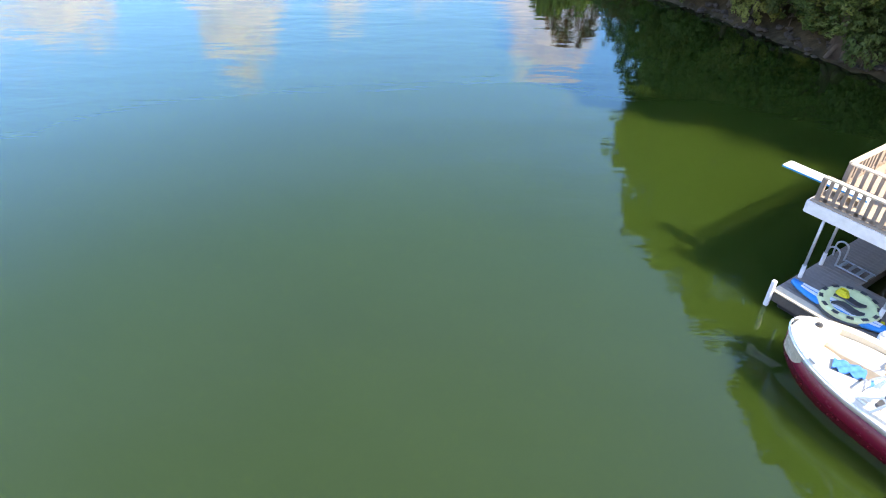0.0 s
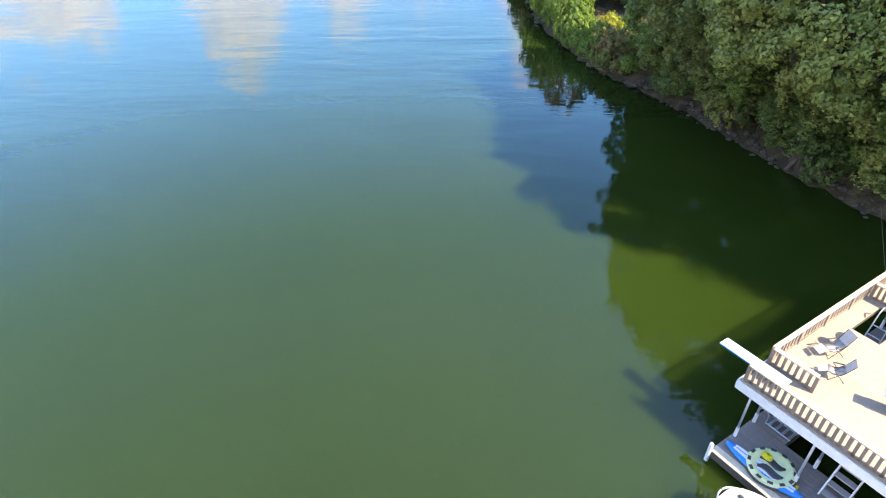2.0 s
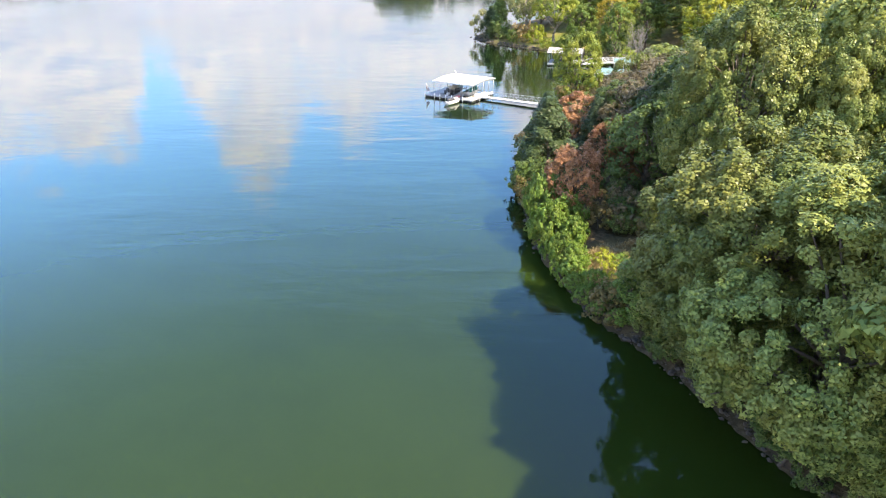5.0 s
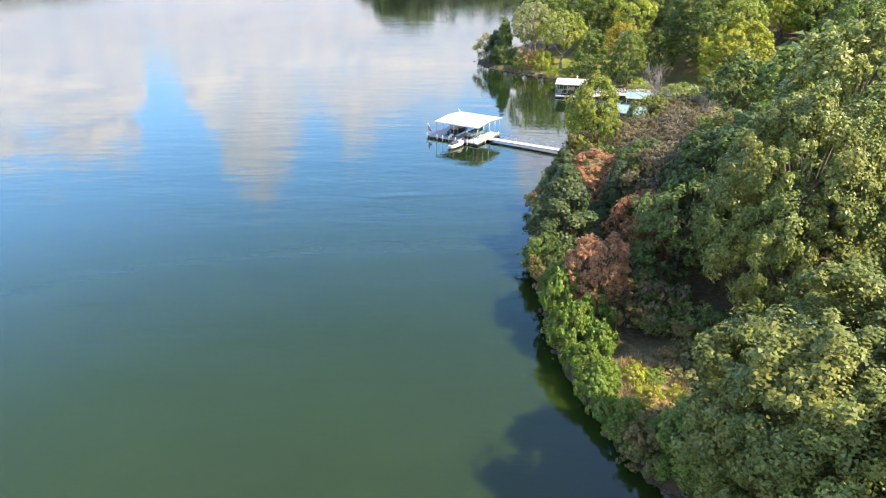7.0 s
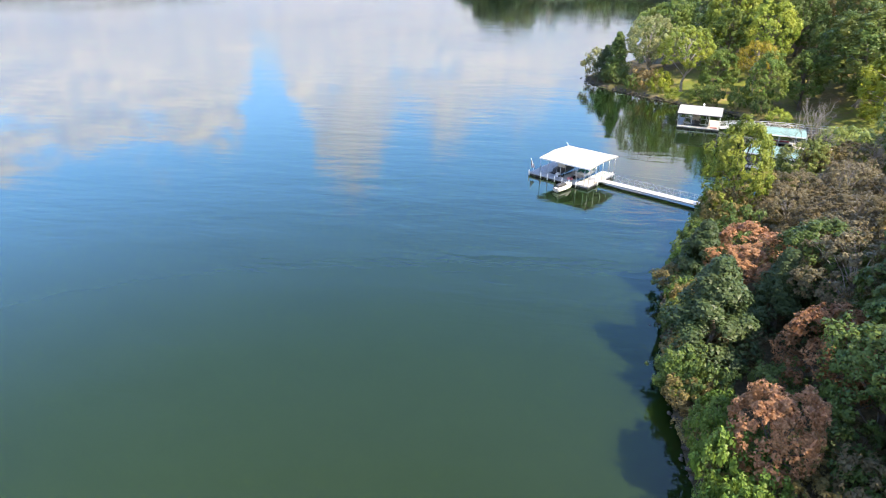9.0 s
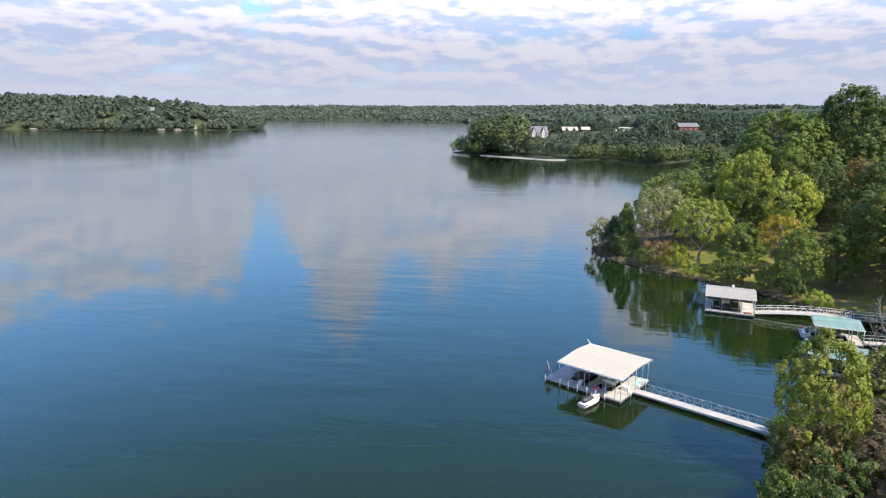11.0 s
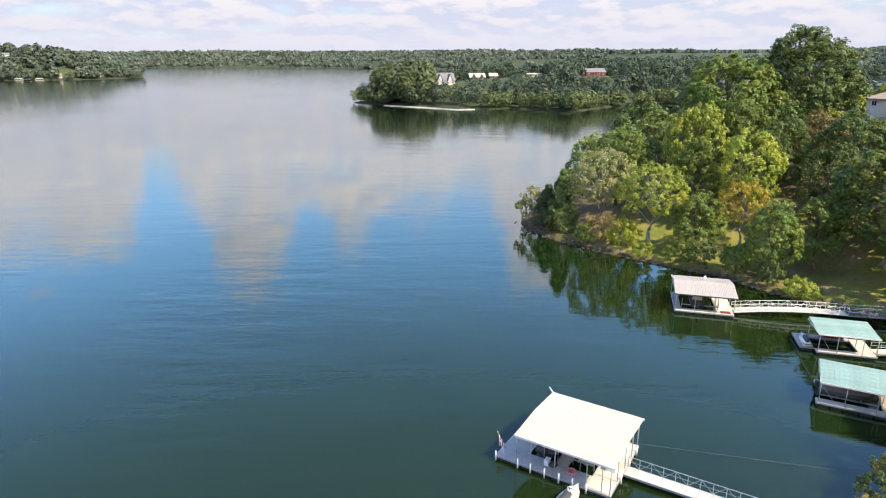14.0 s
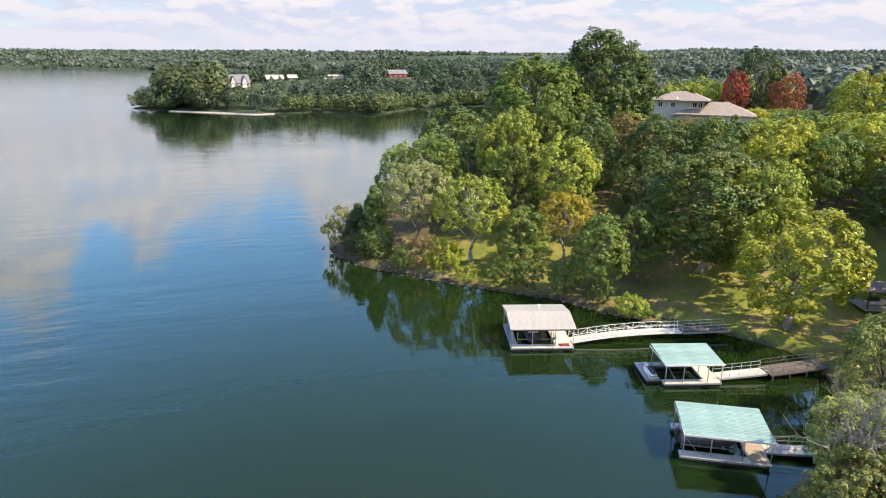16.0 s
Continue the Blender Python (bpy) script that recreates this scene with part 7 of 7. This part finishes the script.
def window(parent, x, y, z, w, h, face="-y"):
    """A framed window standing 4 cm proud of the wall."""
    m = pose(x, y, z, 0, 0, {"-y": 0, "+x": 90, "-x": -90, "+y": 180}[face])
    f = Geo()
    for a, b in (((-w / 2, -0.06, 0), (w / 2, 0.02, 0.1)), ((-w / 2, -0.06, h - 0.1), (w / 2, 0.02, h)), ((-w / 2, -0.06, 0.1), (-w / 2 + 0.1, 0.02, h - 0.1)), ((w / 2 - 0.1, -0.06, 0.1), (w / 2, 0.02, h - 0.1)), ((-0.04, -0.05, 0.1), (0.04, 0.02, h - 0.1))):
        f.box(a, b, m)
    o = part("window", f, WHITE_PAINT, parent)
    part("pane", Geo().box((-w / 2 + 0.1, -0.02, 0.1), (w / 2 - 0.1, 0.0, h - 0.1), m), PANE, o)


hz_ = ground_z(121, 238)
hs = thing("house", pose(115, 236.5, hz_ + 2.4, 0, 0, -40), "pale two-storey house with brown hipped roofs", "house")
part("wall", Geo().box((-4, -7, -6), (14.5, 5, 4.2)), STUCCO, hs)
part("upper_wall", Geo().box((-10, -5, -6), (2.5, 5, 7.6)), STUCCO, hs, "pale upper storey wall")
part("roof", hip_roof(-4, 14.5, -7, 5, 4.2, 3.0, 0.7), SHINGLE, hs, "brown shingle hipped roof")
part("roof", hip_roof(-10, 2.5, -5, 5, 7.6, 2.1, 0.7), SHINGLE, hs)
part("roof", hip_roof(-3.2, 3.4, -6.2, 3, 7.61, 1.7, 0.6), SHINGLE, hs)
for x in (-8.4, -5.2, 0.2, 1.6):
    window(hs, x, -5.0, 5.7, 1.2, 1.4)
for x in (4.5, 7.5, 10.5):
    window(hs, x, -7.0, 1.4, 1.4, 1.5)
part("satellite_dish", Geo().tube((-4.4, -5.9, 8.1), (-4.4, -6.0, 8.18), 0.35, 0.1, n=12).tube((-4.4, -5.5, 7.6), (-4.4, -5.9, 8.1), 0.03, n=5), WHITE_PAINT, hs)


def far_house(x, y, ang, w, d, h, rise, wall, roof, label, gables=0, name="house"):
    t = thing(name, pose(x, y, ground_z(x, y) - 0.2, 0, 0, ang), label, "house")
    g = Geo().box((-w / 2, -d / 2, 0), (w / 2, d / 2, h))
    g.add([(-w / 2, -d / 2, h), (-w / 2, d / 2, h), (-w / 2, 0, h + rise * 0.93), (w / 2, -d / 2, h), (w / 2, d / 2, h), (w / 2, 0, h + rise * 0.93)], [(0, 2, 1), (3, 4, 5)])
    part("wall", g, wall, t)
    part("roof", gable_roof(-w / 2, w / 2, -d / 2, d / 2, h, rise), roof, t)
    for k in range(gables):
        gx_ = -w / 2 + w * (k + 0.5) / gables
        gw = w / gables * 0.46
        gg = Geo().box((gx_ - gw / 2, -d / 2 - 1.6, 0), (gx_ + gw / 2, -d / 2 + 0.02, h))
        gg.add([(gx_ - gw / 2, -d / 2 - 1.6, h), (gx_ + gw / 2, -d / 2 - 1.6, h), (gx_, -d / 2 - 1.6, h + rise * 0.8)], [(0, 1, 2)])
        part("gable_wall", gg, wall, t)
        a = Geo().add([(gx_ - gw / 2 - 0.3, -d / 2 - 1.9, h - 0.1), (gx_, -d / 2 - 1.9, h + rise * 0.85), (gx_ + gw / 2 + 0.3, -d / 2 - 1.9, h - 0.1), (gx_ - gw / 2 - 0.3, 0, h - 0.1), (gx_, 0, h + rise * 0.85), (gx_ + gw / 2 + 0.3, 0, h - 0.1)], [(0, 1, 4, 3), (1, 2, 5, 4), (0, 3, 5, 2)])
        part("gable_roof", a, roof, t)
    for k in range(max(2, int(w / 4))):
        window(t, -w / 2 + w * (k + 0.5) / max(2, int(w / 4)), -d / 2 - (1.62 if gables else 0.0), h * 0.3, 1.5, 1.7)
    return t


far_house(0.5, 585, 12, 16, 11, 3.4, 5.8, STUCCO, DARK_SHINGLE, "white gabled lake house with a grey roof", 2)
far_house(29, 618, 8, 13, 8, 3.4, 3.2, DARK_WOOD, WHITE_ROOF, "long dark house with a white metal roof", 2)
far_house(43, 622, 8, 7, 6, 3.2, 2.4, DARK_WOOD, WHITE_ROOF, "dark outbuilding with a white metal roof")
far_house(74, 668, 70, 8, 7, 4.0, 3.4, WHITE_PAINT, WHITE_ROOF, "white farm building with white metal roofs")
far_house(85, 669, 6, 13, 7, 3.6, 3.2, WHITE_PAINT, WHITE_ROOF, "white farm building with white metal roofs")
far_house(138, 660, 8, 18, 10, 3.8, 3.4, RED, DARK_SHINGLE, "red barn with a dark roof", 0, "barn")
far_house(134, 692, 6, 6, 6, 7.0, 3.0, WHITE_PAINT, DARK_SHINGLE, "narrow white farmhouse behind the red barn")
for k, (x, y, c) in enumerate(((-905, 1105, 0), (-835, 1100, 1), (-760, 1090, 0), (-690, 1080, 1), (-640, 1092, 0), (-605, 1112, 1), (-720, 1180, 0), (-560, 1160, 0))):
    far_house(x, y, 20 + 9 * k % 40, 12 + 2 * (k % 3), 9, 4.5, 3.2, (WHITE_PAINT, STUCCO)[c], (DARK_SHINGLE, SHINGLE)[k % 2], "small pale lake house among trees on the far shore")
for x, y in ((-880, 1068), (-640, 1074), (-615, 1084)):
    t = thing("boathouse", pose(x, y, 0, 0, 0, 15) @ Matrix.Diagonal((0.8, 0.8, 0.8, 1)), "small white-roofed boat dock on the far shore", "boat dock")
    part("roof", gable_roof(-6, 6, -4, 4, 3.2, 1.2), WHITE_ROOF, t)
    part("deck", Geo().box((-6.5, -4.5, -0.2), (6.5, 4.5, 0.5)), PALE_DECK, t)
    for sx in (-5.8, 5.8):
        for sy in (-3.8, 3.8):
            part("post", Geo().tube((sx, sy, 0.5), (sx, sy, 3.2), 0.12, n=6), GALV, t)
# pale beach below the white lake house
bc = Geo()
pts = [(-44, 549.5), (-36, 543.6), (-20, 531), (-6, 520.5), (9, 508.4), (20, 511.5)]
bc.loft([[(x - 0.8, y - 1.0, -0.2), (x + 0.3, y + 0.4, 0.35), (x + 1.2, y + 1.5, 0.6), (x + 1.2, y + 1.5, -0.2)] for x, y in pts])
tagged(new("beach", bc.mesh("beach", GRAVEL)), "narrow strip of pale gravel beach", "beach", kind="structure")

# open shelter on the lawn
sz = ground_z(76.5, 149.5)
sh = thing("shelter", pose(76.5, 149.5, sz, 0, 0, -20), "open timber shelter with a tan roof on the lawn", "shelter")
for x in (-2.2, 2.2):
    for y in (-1.6, 1.6):
        part("post", Geo().box((x - 0.07, y - 0.07, -0.3), (x + 0.07, y + 0.07, 2.6)), DARK_WOOD, sh)
part("roof", gable_roof(-2.3, 2.3, -1.8, 1.8, 2.7, 0.8, 0.4, 0.1), SHINGLE, sh)
part("floor", Geo().box((-2.5, -1.9, -0.1), (2.5, 1.9, 0.12)), GREY_DECK, sh)
jet_ski(pose(78.0, 148.9, sz + 0.13, 0, 0, 160), "white jet ski stored under the shelter")

# ---- stones along the water ----
rng = np.random.default_rng(3)
ico = [(0, 0, 1), (0.89, 0, 0.45), (0.28, 0.85, 0.45), (-0.72, 0.53, 0.45), (-0.72, -0.53, 0.45), (0.28, -0.85, 0.45), (0.72, 0.53, -0.45), (-0.28, 0.85, -0.45), (-0.89, 0, -0.45), (-0.28, -0.85, -0.45), (0.72, -0.53, -0.45), (0, 0, -1)]
icf = [(0, 1, 2), (0, 2, 3), (0, 3, 4), (0, 4, 5), (0, 5, 1), (1, 6, 2), (2, 7, 3), (3, 8, 4), (4, 9, 5), (5, 10, 1), (2, 6, 7), (3, 7, 8), (4, 8, 9), (5, 9, 10), (1, 10, 6), (11, 7, 6), (11, 8, 7), (11, 9, 8), (11, 10, 9), (11, 6, 10)]


def stones(name, label, line, per_m, size, spread):
    vs, fs = [], []
    for (ax, ay), (bx_, by_) in zip(line, line[1:]):
        ln = math.hypot(bx_ - ax, by_ - ay)
        for _ in range(int(ln * per_m)):
            k, off = rng.random(), rng.normal() * spread
            x = ax + (bx_ - ax) * k + (by_ - ay) / ln * (off + 0.15)
            y = ay + (by_ - ay) * k - (bx_ - ax) / ln * (off + 0.15)
            s = size * (0.4 + rng.random() ** 2 * 1.3)
            z = max(-0.05, ground_fast(x, y)) + s * 0.15
            o = len(vs)
            a, b, c = rng.uniform(0.7, 1.3, 3)
            vs += [(x + p[0] * s * a * (0.8 + 0.4 * rng.random()), y + p[1] * s * b * (0.8 + 0.4 * rng.random()), z + p[2] * s * c * 0.7) for p in ico]
            fs += [tuple(i + o for i in f) for f in icf]
    me = bpy.data.meshes.new(name)
    me.from_pydata(vs, [], fs)
    me.materials.append(STONE)
    return tagged(new(name, me), label, "stones", kind="stuff")


def ground_fast(x, y):
    """Ground height from the grid."""
    i = int(np.clip(np.searchsorted(gx, x) - 1, 0, nx - 2))
    j = int(np.clip(np.searchsorted(gy, y) - 1, 0, ny - 2))
    return float(GZ[j * nx + i] * 0.5 + GZ[(j + 1) * nx + i + 1] * 0.5)


stones("bank_stones", "grey stones along the wooded bank", SHORE_NEAR[5:13], 12, 0.13, 0.30)
stones("bank_stones", "grey stones along the shaded bank", SHORE_NEAR[12:], 5, 0.18, 0.4)
stones("point_stones", "grey rocks along the edge of the point", SHORE_BAY[7:16], 6, 0.2, 0.45)
